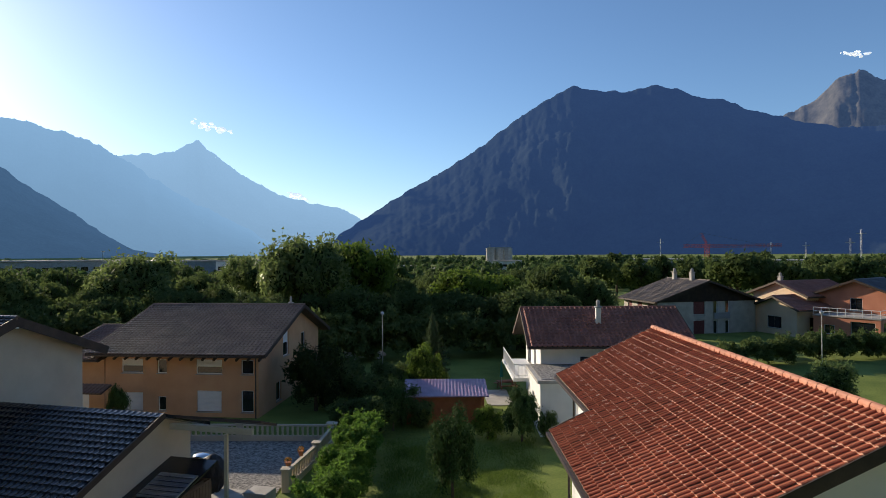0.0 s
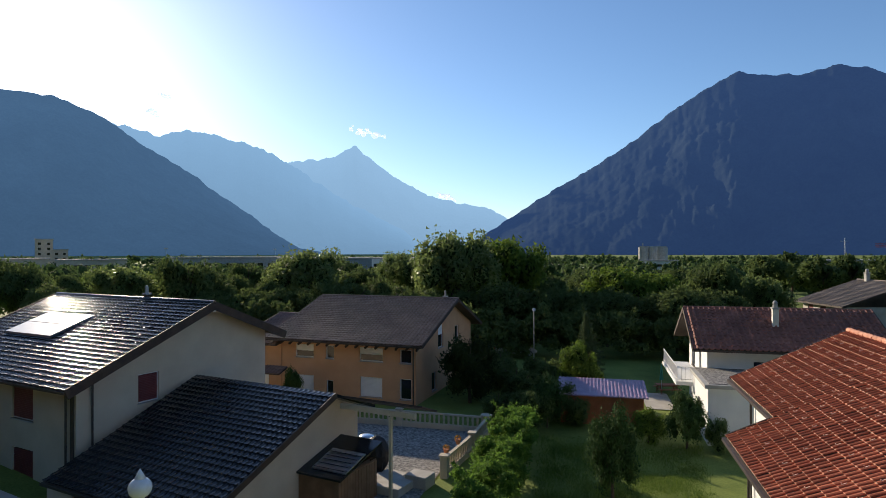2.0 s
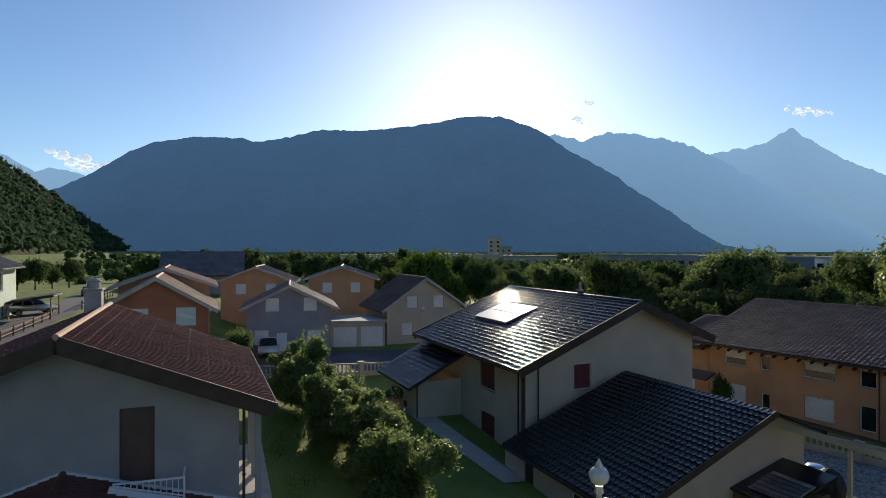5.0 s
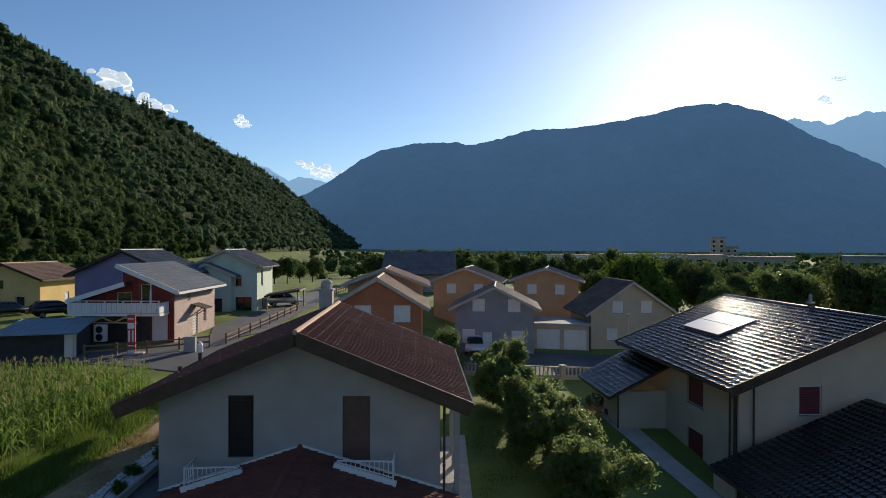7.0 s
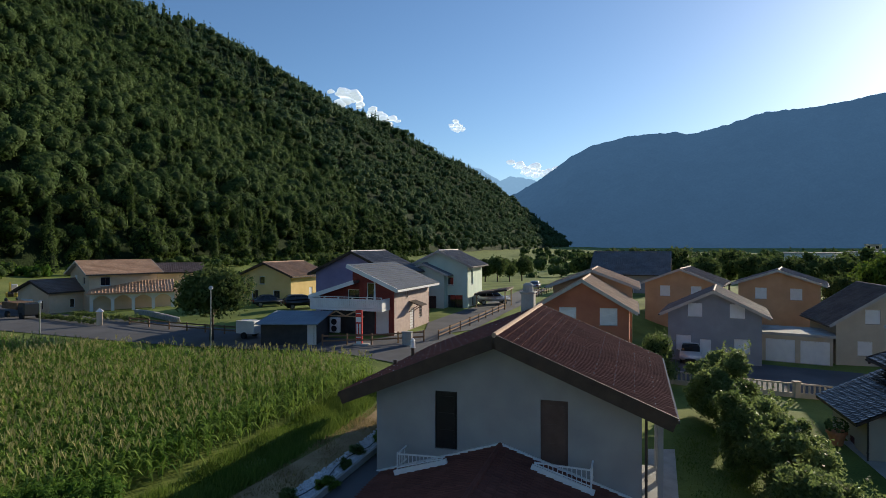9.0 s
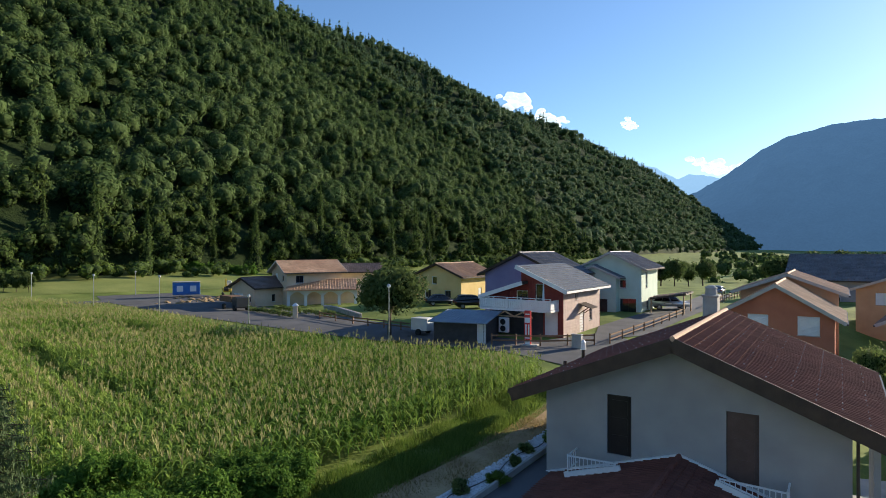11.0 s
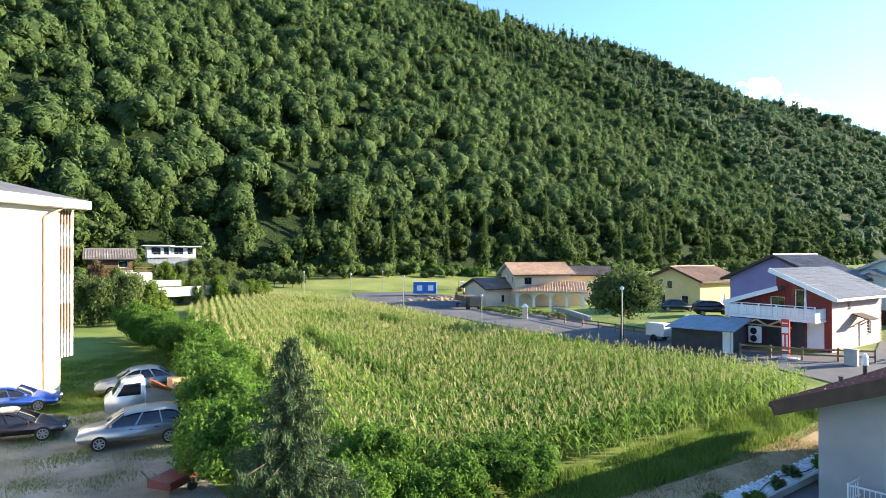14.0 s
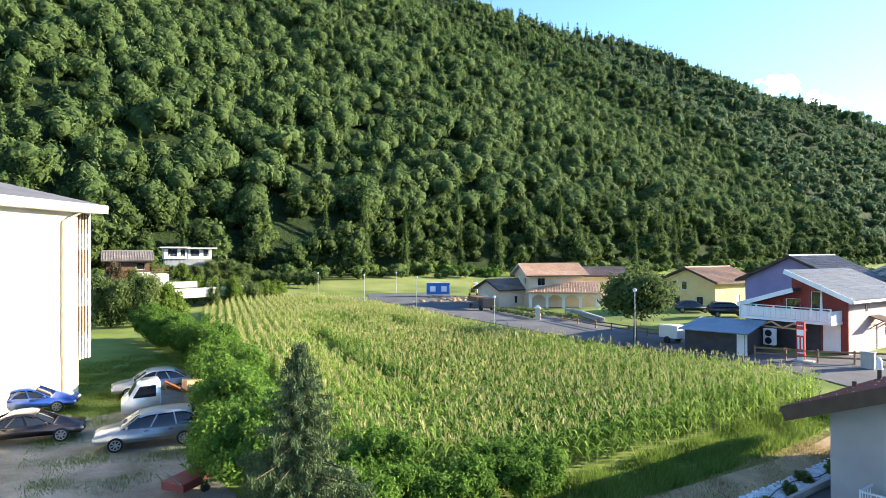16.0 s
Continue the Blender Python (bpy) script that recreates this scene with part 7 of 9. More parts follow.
    gp = thing("gate_post", (-62.6, -38.0, gz(-62.6, -38.0)), 30, "stone gate post with pointed cap", "gate post")
    bm = bmesh.new()
    span(bm, (-0.3, -0.3, -0.1), (0.3, 0.3, 1.5), 0.03)
    part("pillar", bm, M["peach"], gp)
    bm = bmesh.new()
    bmesh.ops.create_cone(bm, cap_ends=True, segments=4, radius1=0.55, radius2=0.05, depth=0.35, matrix=Matrix.Translation((0, 0, 1.67)) @ pose(0, 0, 0, 0, 0, 45))
    part("cap", bm, M["paint"], gp)


arcade_house()


# ---------------------------------------------------------------- chalet and modern house below the forest
def hill_houses():
    ch = simple_house("chalet with brown timber upper floor and grey roof", (-38.3, -94.0), 158, 5.6, 3.3, 5.6, 10.7, 9.3, M["wood_chalet"], M["tile_weathered"], [("F", -1.5, 8.0, 1.2, 1.0, "glass", GL), ("F", 1.6, 8.0, 1.2, 1.0, "glass", GL)])
    bm = bmesh.new()
    span(bm, (-2.9, -3.4, -1.4), (2.9, 3.4, 2.0))
    part("base_wall", bm, M["bright"], ch, "white plastered ground floor")
    bm = bmesh.new()
    span(bm, (2.95, -3.3, -1.4), (5.4, 2.5, 1.6))
    part("terrace_block", bm, M["bright"], ch)
    for z in (2.5, 2.9):
        bm = bmesh.new()
        beam(bm, (3.0, -3.2, z - 0.5), (5.4, -3.2, z - 0.5), 0.08, 0.12)
        part("terrace_rail", bm, M["wood_brown"], ch)
    mo = thing("house", (-50.8, -100.5, 9.7), 158, "modern white flat-roofed house with glazed front", "house")
    mo.scale = (0.66, 0.66, 0.66)
    box_walls(mo, -5.6, -0.2, -3.0, 3.0, -0.5, 2.3, M["bright"], [("F", -3.6, 0.2, 2.2, 1.9, "glass", GL), ("F", -1.2, 0.2, 1.2, 1.9, "glass", GL)])
    box_walls(mo, 0.0, 5.8, -2.6, 3.0, -0.5, 2.1, M["bright"], [("F", 1.7, 0.2, 2.2, 1.8, "glass", GL), ("F", 4.4, 0.2, 1.4, 1.8, "glass", GL)])
    for x0, x1, z in ((-6.6, 0.6, 2.35), (-0.4, 7.0, 2.15)):
        bm = bmesh.new()
        span(bm, (x0, -4.2, z), (x1, 3.6, z + 0.26))
        part("flat_roof", bm, M["bright"], mo)
    bm = bmesh.new()
    span(bm, (-5.4, -2.6, -3.5), (5.8, 3.0, -0.52))
    part("lower_floor", bm, M["grey"], mo)
    for i in range(12):
        bm = bmesh.new()
        rod(bm, (-5.4 + i * 1.0, -3.9, -0.4), (-5.4 + i * 1.0, -3.9, 0.7), 0.03, None, 5)
        part("baluster", bm, M["metal"], mo)
    bm = bmesh.new()
    beam(bm, (-5.4, -3.9, 0.7), (5.7, -3.9, 0.7), 0.05, 0.05)
    part("balcony_rail", bm, M["metal"], mo)
    for x, y, w, h, k in ((-45.5, -97.0, 1.8, 3.4, "bush0"), (-48.0, -96.6, 1.6, 3.0, "bush1"), (-50.4, -96.6, 1.8, 3.2, "bush0"), (-53.0, -96.2, 1.9, 3.6, "bush2"), (-55.6, -96.0, 2.2, 4.0, "bush0"), (-58.6, -96.6, 2.4, 3.6, "bush0"), (-43.4, -95.0, 1.5, 3.0, "bush2"), (-35.0, -90.2, 1.8, 4.2, "bush_red"), (-37.6, -90.0, 1.4, 3.4, "bush2"), (-40.2, -91.0, 1.2, 2.6, "bush0")):
        plant(k, x, y, w, h, "leafy shrub on the garden terrace", "shrub", "shrub", "terrace shrubs", z=5.9 if y < -93 else 5.0)
    wl = thing("retaining_wall", (0, 0, 0), 0, "white rendered retaining wall by the road", "wall")
    bm = bmesh.new()
    a, b = (-42.5, -88.0), (-54.1, -88.4)
    beam(bm, (*a, 4.3), (*b, 4.3), 0.3, 1.4)
    part("wall_panel", bm, M["bright"], wl)
    bm = bmesh.new()
    beam(bm, (-41.0, -90.2, 5.6), (-46.0, -88.0, 5.6), 0.3, 0.9)
    part("upper_wall_panel", bm, M["bright"], wl)
    for x, y, w, h, k in ((-33, -84, 2.6, 5.6, "bush2"), (-36, -82, 2.8, 4.4, "bush1"), (-30, -88, 3.2, 7.0, "bush0"), (-38.5, -86.5, 2.0, 4.2, "bush2"), (-29, -80, 2.6, 5.0, "bush0"), (-33.5, -78, 2.2, 3.6, "bush1"), (-26, -86, 3.2, 7.6, "bush1"),
                          (-46.5, -91.5, 1.8, 4.6, "bush1"), (-50.0, -91.0, 1.8, 4.2, "bush1"), (-54.0, -92.5, 2.6, 4.6, "bush0"), (-57.5, -93.0, 2.6, 4.4, "bush0"), (-61, -92.0, 2.4, 3.6, "bush1"), (-59.0, -97.5, 3, 5.6, "bush0"), (-64.5, -94, 2.4, 3.2, "bush1"), (-43.0, -91.0, 1.3, 3.4, "bush2"), (-46.0, -96.0, 2.0, 5.2, "bush0"), (-49.5, -95.5, 2.2, 5.0, "bush1"), (-53.0, -95.0, 2.4, 5.4, "bush0"), (-56.5, -96.0, 2.2, 4.6, "bush1"), (-57.5, -90.5, 1.8, 3.2, "bush0"), (-40.5, -90.6, 1.2, 2.6, "bush1"), (-49.0, -88.5, 1.6, 4.2, "bush0"), (-52.0, -87.5, 1.8, 4.6, "bush1"), (-55.0, -87.0, 1.8, 4.0, "bush0"), (-35.5, -89.0, 1.7, 4.4, "bush2"), (-30.5, -71.7, 2.9, 6.6, "bush2"), (-27.7, -72.9, 3.0, 7.2, "bush0"), (-33.5, -71.3, 2.4, 5.2, "bush1")):
        plant(k, x, y, w, h, "garden shrub or fruit tree near the chalet", category="tree", group="garden trees")


hill_houses()


# ---------------------------------------------------------------- block of flats by the car park
def flats():
    z0 = 2.0
    ang = math.degrees(math.atan2(0.527, 0.85))
    fl = thing("apartment_building", (-12.6, -39.6, z0), ang, "tall white apartment building with slatted corner balconies", "building")
    # local x runs along the visible wall, local +y faces the car park
    box_walls(fl, 0, 24, -14, 0, -0.5, 10.8, M["bright"], [("B", 12, z, 1.4, 1.4, "glass", GL) for z in (1.0, 4.0, 7.0)])
    bm = bmesh.new()
    span(bm, (-1.5, -15, 10.8), (25, 0.9, 11.3), 0.02)
    part("eave_slab", bm, M["bright"], fl)
    bm = bmesh.new()
    pts = [(-1.4, -14.9, 11.31), (24.9, -14.9, 11.31), (24.9, 0.8, 11.31), (-1.4, 0.8, 11.31)]
    r0, r1 = (6, -7, 13.6), (17, -7, 13.6)
    for q in ((pts[3], pts[2], r1, r0), (pts[0], pts[3], r0), (pts[1], pts[0], r0, r1), (pts[2], pts[1], r1)):
        face(bm, q)
    bmesh.ops.remove_doubles(bm, verts=bm.verts, dist=0.001)
    part("hip_roof", bm, M["tile_grey"], fl)
    bm = bmesh.new()
    rod(bm, (1.25, 0.08, 0), (1.25, 0.08, 10.2), 0.07, None, 8)
    beam(bm, (1.25, 0.08, 10.2), (0.5, 0.6, 10.75), 0.1, 0.1)
    part("downpipe", bm, M["ridge_pale"], fl)
    for i in range(6):
        bm = bmesh.new()
        x = -0.02 - i * 0.24
        span(bm, (x - 0.13, -0.36, 2.0), (x, -0.28, 10.8))
        part("slat", bm, M["bright"], fl)
    for i in range(5):
        for a, b in ((3.4, 5.2), (6.9, 8.6), (9.6, 10.75)):
            bm = bmesh.new()
            x = -0.17 - i * 0.24
            span(bm, (x - 0.07, -0.27, a + 0.3 * (i % 2)), (x + 0.01, -0.20, b))
            part("wood_slat", bm, M["wood_brown"], fl)
    for z in (2.0, 5.2, 8.4):
        bm = bmesh.new()
        span(bm, (-1.4, -3.6, z), (-0.02, -0.45, z + 0.2))
        part("balcony_slab", bm, M["bright"], fl)
    bm = bmesh.new()
    span(bm, (-1.5, -3.7, 2.0), (-1.42, -0.3, 10.8))
    part("side_screen", bm, M["bright"], fl)
    bm = bmesh.new()
    span(bm, (-0.03, -0.03, -0.4), (24.0, 0.04, 2.1))
    part("plinth", bm, M["cream_pale"], fl, "pale yellow painted plinth")


M["cream_pale"] = surface("pale_yellow_plaster", (0.68, 0.62, 0.44), (0.78, 0.72, 0.52), 0.8, 60, 0.85, 0.15)
flats()


# ---------------------------------------------------------------- cars
def car_paint(name, c, rough=0.28):
    m, n, l, b = material(name, rough, 0.35, 0.6)
    b.inputs["Base Color"].default_value = rgb(c)
    b.inputs["Coat Weight"].default_value = 0.8
    b.inputs["Coat Roughness"].default_value = 0.06
    no, bp, tc = n.new("ShaderNodeTexNoise"), n.new("ShaderNodeMapRange"), n.new("ShaderNodeTexCoord")
    no.inputs["Scale"].default_value, no.inputs["Detail"].default_value = 3.0, 4
    l.new(tc.outputs["Object"], no.inputs["Vector"])
    bp.inputs["To Min"].default_value, bp.inputs["To Max"].default_value = rough, rough + 0.18
    l.new(no.outputs["Fac"], bp.inputs["Value"])
    l.new(bp.outputs[0], b.inputs["Roughness"])
    return m


M["car_silver"] = car_paint("silver_car_paint", (0.36, 0.37, 0.385))
M["car_white"] = car_paint("white_car_paint", (0.72, 0.73, 0.73))
M["car_black"] = car_paint("black_car_paint", (0.018, 0.014, 0.016))
M["car_blue"] = car_paint("blue_car_paint", (0.02, 0.07, 0.32))
M["car_dark"] = car_paint("dark_car_paint", (0.03, 0.035, 0.045))
M["lamp_glass"] = surface("lamp_glass", (0.55, 0.56, 0.58), (0.7, 0.7, 0.72), 3, 20, 0.15, 0.0, spec=0.7)
M["tail"] = surface("tail_lamp", (0.25, 0.01, 0.01), (0.35, 0.015, 0.015), 3, 20, 0.2, 0.0)

SHAPES = {  # lower outline (x, z) of the body and of the glass house, front at +x
    "estate": (4.35, 1.69, [(2.17, 0.35), (2.2, 0.6), (2.05, 0.74), (1.1, 0.90), (-2.05, 0.96), (-2.17, 0.8), (-2.17, 0.35)], [(1.15, 0.88), (0.42, 1.38), (-1.55, 1.43), (-2.05, 0.95)]),
    "coupe": (4.3, 1.72, [(2.15, 0.32), (2.18, 0.52), (1.95, 0.68), (0.95, 0.82), (-1.5, 0.88), (-2.1, 0.84), (-2.15, 0.35)], [(1.0, 0.8), (0.2, 1.24), (-0.7, 1.26), (-1.6, 0.88)]),
    "sedan": (4.4, 1.72, [(2.2, 0.35), (2.22, 0.58), (2.05, 0.72), (1.0, 0.90), (-1.5, 0.95), (-2.15, 0.92), (-2.2, 0.35)], [(1.05, 0.88), (0.3, 1.38), (-1.0, 1.40), (-1.75, 0.94)]),
    "suv": (4.5, 1.85, [(2.25, 0.40), (2.27, 0.75), (2.1, 0.95), (1.1, 1.06), (-2.15, 1.12), (-2.25, 0.9), (-2.25, 0.42)], [(1.15, 1.04), (0.45, 1.62), (-1.6, 1.66), (-2.15, 1.1)]),
}


def loft(bm, outline, half, top_half=None, z_split=None):
    """A body from a side outline: full width low, drawn in above."""
    ring = []
    for x, z in outline:
        w = half if z_split is None or z <= z_split else top_half
        ring.append((x, z, w))
    l = [bm.verts.new((x, -w, z)) for x, z, w in ring]
    r = [bm.verts.new((x, w, z)) for x, z, w in ring]
    bm.faces.new(l[::-1])
    bm.faces.new(r)
    for i in range(len(ring)):
        j = (i + 1) % len(ring)
        bm.faces.new((l[i], l[j], r[j], r[i]))


def car(shape, at, heading, paint, label, cat="car", z=None):
    ln, wd, body, cab = SHAPES[shape]
    c = thing("car", (at[0], at[1], gz(*at) + 0.04 if z is None else z), heading, label, cat)
    bm = bmesh.new()
    loft(bm, body, wd / 2)
    bmesh.ops.bevel(bm, geom=list(bm.edges), offset=0.09, segments=3, affect="EDGES")
    b = part("body", bm, paint, c, smooth=True)
    bm = bmesh.new()
    x = [p[0] for p in cab]
    zz = [p[1] for p in cab]
    hw, tw = wd / 2 - 0.06, wd / 2 - 0.24
    top = max(zz) + 0.05
    key = [(x[0], zz[0]), (x[1], zz[1]), ((x[1] + x[2]) / 2, top), (x[2], zz[2]), (x[3], zz[3])]
    key = [(2 * key[0][0] - key[1][0], 2 * key[0][1] - key[1][1])] + key + [(2 * key[4][0] - key[3][0], 2 * key[4][1] - key[3][1])]
    prof = []
    for i in range(1, 5):
        for j in range(6 + (i == 4)):
            t = j / 6
            prof.append(tuple(0.5 * (2 * key[i][q] + (key[i + 1][q] - key[i - 1][q]) * t + (2 * key[i - 1][q] - 5 * key[i][q] + 4 * key[i + 1][q] - key[i + 2][q]) * t * t + (3 * key[i][q] - key[i - 1][q] - 3 * key[i + 1][q] + key[i + 2][q]) * t ** 3) for q in (0, 1)))
    base = [zz[0] + (zz[3] - zz[0]) * i / (len(prof) - 1) for i in range(len(prof))]
    wide = [hw - (hw - tw) * max(0.0, min(1.0, (pz - pb) / (top - pb))) ** 1.2 for (px, pz), pb in zip(prof, base)]
    for sgn in (-1, 1):
        lo = [bm.verts.new((px, sgn * hw, pb)) for (px, pz), pb in zip(prof, base)]
        hi = [bm.verts.new((px, sgn * w, max(pz, pb))) for (px, pz), pb, w in zip(prof, base, wide)]
        for i in range(len(prof) - 1):
            bm.faces.new((lo[i], lo[i + 1], hi[i + 1], hi[i]) if sgn < 0 else (hi[i], hi[i + 1], lo[i + 1], lo[i]))
        if sgn < 0:
            left = hi
    for i in range(len(prof) - 1):
        bm.faces.new((left[i], left[i + 1], hi[i + 1], hi[i]))
    bmesh.ops.remove_doubles(bm, verts=bm.verts, dist=0.001)
    glass = part("window_glass", bm, M["dark_glass"], c, smooth=True)
    bm = bmesh.new()
    rows = []
    for (px, pz), w in zip(prof, wide):
        if pz > top - 0.13:
            rows.append([bm.verts.new((px, k * (w + 0.03), pz + dz)) for k, dz in ((-1.04, -0.07), (-1, 0.0), (-0.85, 0.03), (0, 0.045), (0.85, 0.03), (1, 0.0), (1.04, -0.07))])
    for u, v in zip(rows, rows[1:]):
        for i in range(6):
            bm.faces.new((u[i], v[i], v[i + 1], u[i + 1]))
    part("roof", bm, paint, c, smooth=True)
    for s in (-1, 1):
        for k in range(4):
            bm = bmesh.new()
            f = (0.0, 0.36, 0.68, 1.0)[k]
            xa, xb = x[0] + (x[3] - x[0]) * f, x[1] + (x[2] - x[1]) * f
            za, zb = zz[0] + (zz[3] - zz[0]) * f, zz[1] + (zz[2] - zz[1]) * f
            rod(bm, (xa, s * (hw + 0.01), za), (xb, s * (tw + 0.01), zb), 0.035, None, 5)
            part("pillar", bm, paint, c)
    for fx in (ln / 2 - 0.85, -ln / 2 + 0.85):
        for s in (-1, 1):
            bm = bmesh.new()
            rod(bm, (fx, s * (wd / 2 - 0.2), 0.31), (fx, s * (wd / 2 + 0.01), 0.31), 0.31, None, 20)
            w = part("wheel", bm, M["rubber"], c)
            bm = bmesh.new()
            rod(bm, (fx, s * (wd / 2), 0.31), (fx, s * (wd / 2 + 0.035), 0.31), 0.055, None, 12)
            for i in range(24):
                a = i * 2 * pi / 24
                box(bm, (0.06, 0.035, 0.035), (fx + 0.20 * sin(a), s * (wd / 2 + 0.012), 0.31 + 0.20 * cos(a)), (0, math.degrees(a), 0))
            for i in range(7):
                a = i * 2 * pi / 7
                box(bm, (0.055, 0.03, 0.17), (fx + 0.11 * sin(a), s * (wd / 2 + 0.018), 0.31 + 0.11 * cos(a)), (0, math.degrees(a), 0))
            part("rim", bm, M["metal"], w)
    for s in (-1, 1):
        bm = bmesh.new()
        box(bm, (0.16, 0.38, 0.13), (ln / 2 - 0.10, s * (wd / 2 - 0.27), body[1][1] - 0.01), (0, 12, -s * 14), 0.04)
        part("headlight", bm, M["lamp_glass"], b)
        bm = bmesh.new()
        box(bm, (0.08, 0.3, 0.18), (-ln / 2 + 0.0, s * (wd / 2 - 0.2), 0.78), (0, 0, 0), 0.02)
        part("tail_light", bm, M["tail"], b)
        bm = bmesh.new()
        box(bm, (0.12, 0.2, 0.13), (x[0] - 0.25, s * (wd / 2 + 0.06), zz[0] + 0.08), (0, 0, 0), 0.03)
        part("mirror", bm, paint, c)
    bm = bmesh.new()
    box(bm, (0.06, wd * 0.5, 0.12), (ln / 2 + 0.02, 0, 0.45), (0, 0, 0), 0.02)
    part("grille", bm, M["black"], b)
    for s in (-1, 1):
        for dx in (0.15, -0.8):
            bm = bmesh.new()
            box(bm, (0.16, 0.03, 0.03), (dx, s * (wd / 2 + 0.005), 0.78))
            part("door_handle", bm, M["black"], b)
    return c


car("estate", (-11.15, -27.0), -25.5, M["car_silver"], "silver estate car parked on gravel by the hedge")
car("sedan", (-15.6, -36.4), -22, M["car_silver"], "silver saloon car parked behind the pickup")
car("coupe", (-7.9, -31.6), 154, M["car_black"], "black coupe parked on the gravel car park")
car("coupe", (-9.6, -37.3), 152, M["car_blue"], "glossy blue sports car parked by the building")
car("suv", (-79.0, 4.6), 100, M["car_white"], "white sport utility car beside the green house")
car("sedan", (-77.5, -24.5), 120, M["car_dark"], "dark car parked at the yellow house")
car("suv", (-74.5, -19.5), 120, M["car_black"], "black car parked beside the lawn")
car("sedan", (-112, 14.3), 165, M["car_silver"], "silver car far along the straight road")
car("suv", (-57.4, 22.2), -22, M["car_white"], "white car parked at the grey house")
car("sedan", (-8.6, 66), 20, M["car_white"], "white car behind garden shrubs")


def pickup():
    at = (-13.9, -31.2)
    t = thing("pickup_truck", (*at, gz(*at) + 0.04), -22, "small white pickup truck with a loaded bed", "truck")
    bm = bmesh.new()
    loft(bm, [(2.1, 0.4), (2.12, 0.95), (1.75, 1.15), (1.35, 1.85), (0.35, 1.88), (0.3, 0.4)], 0.8)
    bmesh.ops.bevel(bm, geom=list(bm.edges), offset=0.06, segments=2, affect="EDGES")
    part("cab", bm, M["car_white"], t, smooth=True)
    for s in (-1, 1):
        bm = bmesh.new()
        face(bm, [(1.6, s * 0.812, 1.15), (1.28, s * 0.812, 1.7), (0.55, s * 0.812, 1.72), (0.55, s * 0.812, 1.15)])
        part("side_window", bm, M["dark_glass"], t)
    bm = bmesh.new()
    face(bm, [(1.78, -0.68, 1.18), (1.78, 0.68, 1.18), (1.42, 0.62, 1.78), (1.42, -0.62, 1.78)])
    part("windscreen", bm, M["dark_glass"], t)
    bm = bmesh.new()
    span(bm, (-2.1, -0.82, 0.62), (0.28, 0.82, 0.72))
    part("bed", bm, M["metal"], t)
    for a, b in (((-2.1, -0.85, 0.7), (0.28, -0.8, 1.08)), ((-2.1, 0.8, 0.7), (0.28, 0.85, 1.08)), ((-2.12, -0.85, 0.7), (-2.08, 0.85, 1.08))):
        bm = bmesh.new()
        span(bm, a, b)
        part("drop_side", bm, M["metal"], t)
    for fx in (1.3, -1.3):
        for s in (-1, 1):
            bm = bmesh.new()
            rod(bm, (fx, s * 0.62, 0.3), (fx, s * 0.8, 0.3), 0.3, None, 16)
            w = part("wheel", bm, M["rubber"], t)
            bm = bmesh.new()
            rod(bm, (fx, s * 0.79, 0.3), (fx, s * 0.82, 0.3), 0.17, None, 12)
            part("rim", bm, M["metal"], w)
    ld = thing("load", (*at, gz(*at) + 0.04), -22, "pile of boards and a tan crate on the truck bed", "load")
    for i in range(6):
        bm = bmesh.new()
        box(bm, (1.7, 0.22, 0.06), (-0.8 + 0.05 * i, -0.5 + 0.2 * i, 0.95 + 0.09 * i), (0, -18 - i * 3, 6 * (i % 3)))
        part("board", bm, (M["wood_tan"], M["wood_brown"], M["wood_shed"])[i % 3], ld)
    bm = bmesh.new()
    box(bm, (1.0, 0.9, 0.5), (-1.3, 0.1, 1.45), (0, 0, 10), 0.03)
    part("crate", bm, M["wood_tan"], ld)


pickup()


# ---------------------------------------------------------------- street furniture
def street_lamp(x, y, h, label="grey street lamp post with small head", z=None):
    t = thing("street_lamp", (x, y, gz(x, y) if z is None else z), 0, label, "street lamp", "street lamps")
    bm = bmesh.new()
    rod(bm, (0, 0, -0.2), (0, 0, h), 0.055, 0.04, 8)
    part("pole", bm, M["metal"], t)
    bm = bmesh.new()
    ball(bm, 0.17, (0, 0, h + 0.1), (1, 1, 0.85), 2)
    part("globe", bm, M["lamp_glass"], t)
    bm = bmesh.new()
    rod(bm, (0, 0, h + 0.18), (0, 0, h + 0.3), 0.2, 0.05, 10)
    part("cap", bm, M["metal"], t)
    bm = bmesh.new()
    rod(bm, (0, 0, -0.05), (0, 0, 0.5), 0.08, 0.07, 8)
    part("base_sleeve", bm, M["metal"], t)


for x, y, h in ((-47.8, -19.9, 4.9), (-56.3, -40.0, 3.0), (-61.5, -56.8, 4.7), (-63.4, -69.5, 4.6), (-66.0, -84, 4.6), (-55.5, -96, 5.0), (-85.5, -84, 4.0), (-6.0, 59.3, 5.6), (34.8, 55.6, 5.2), (-49.0, 34.6, 4.3)):
    street_lamp(x, y, h)


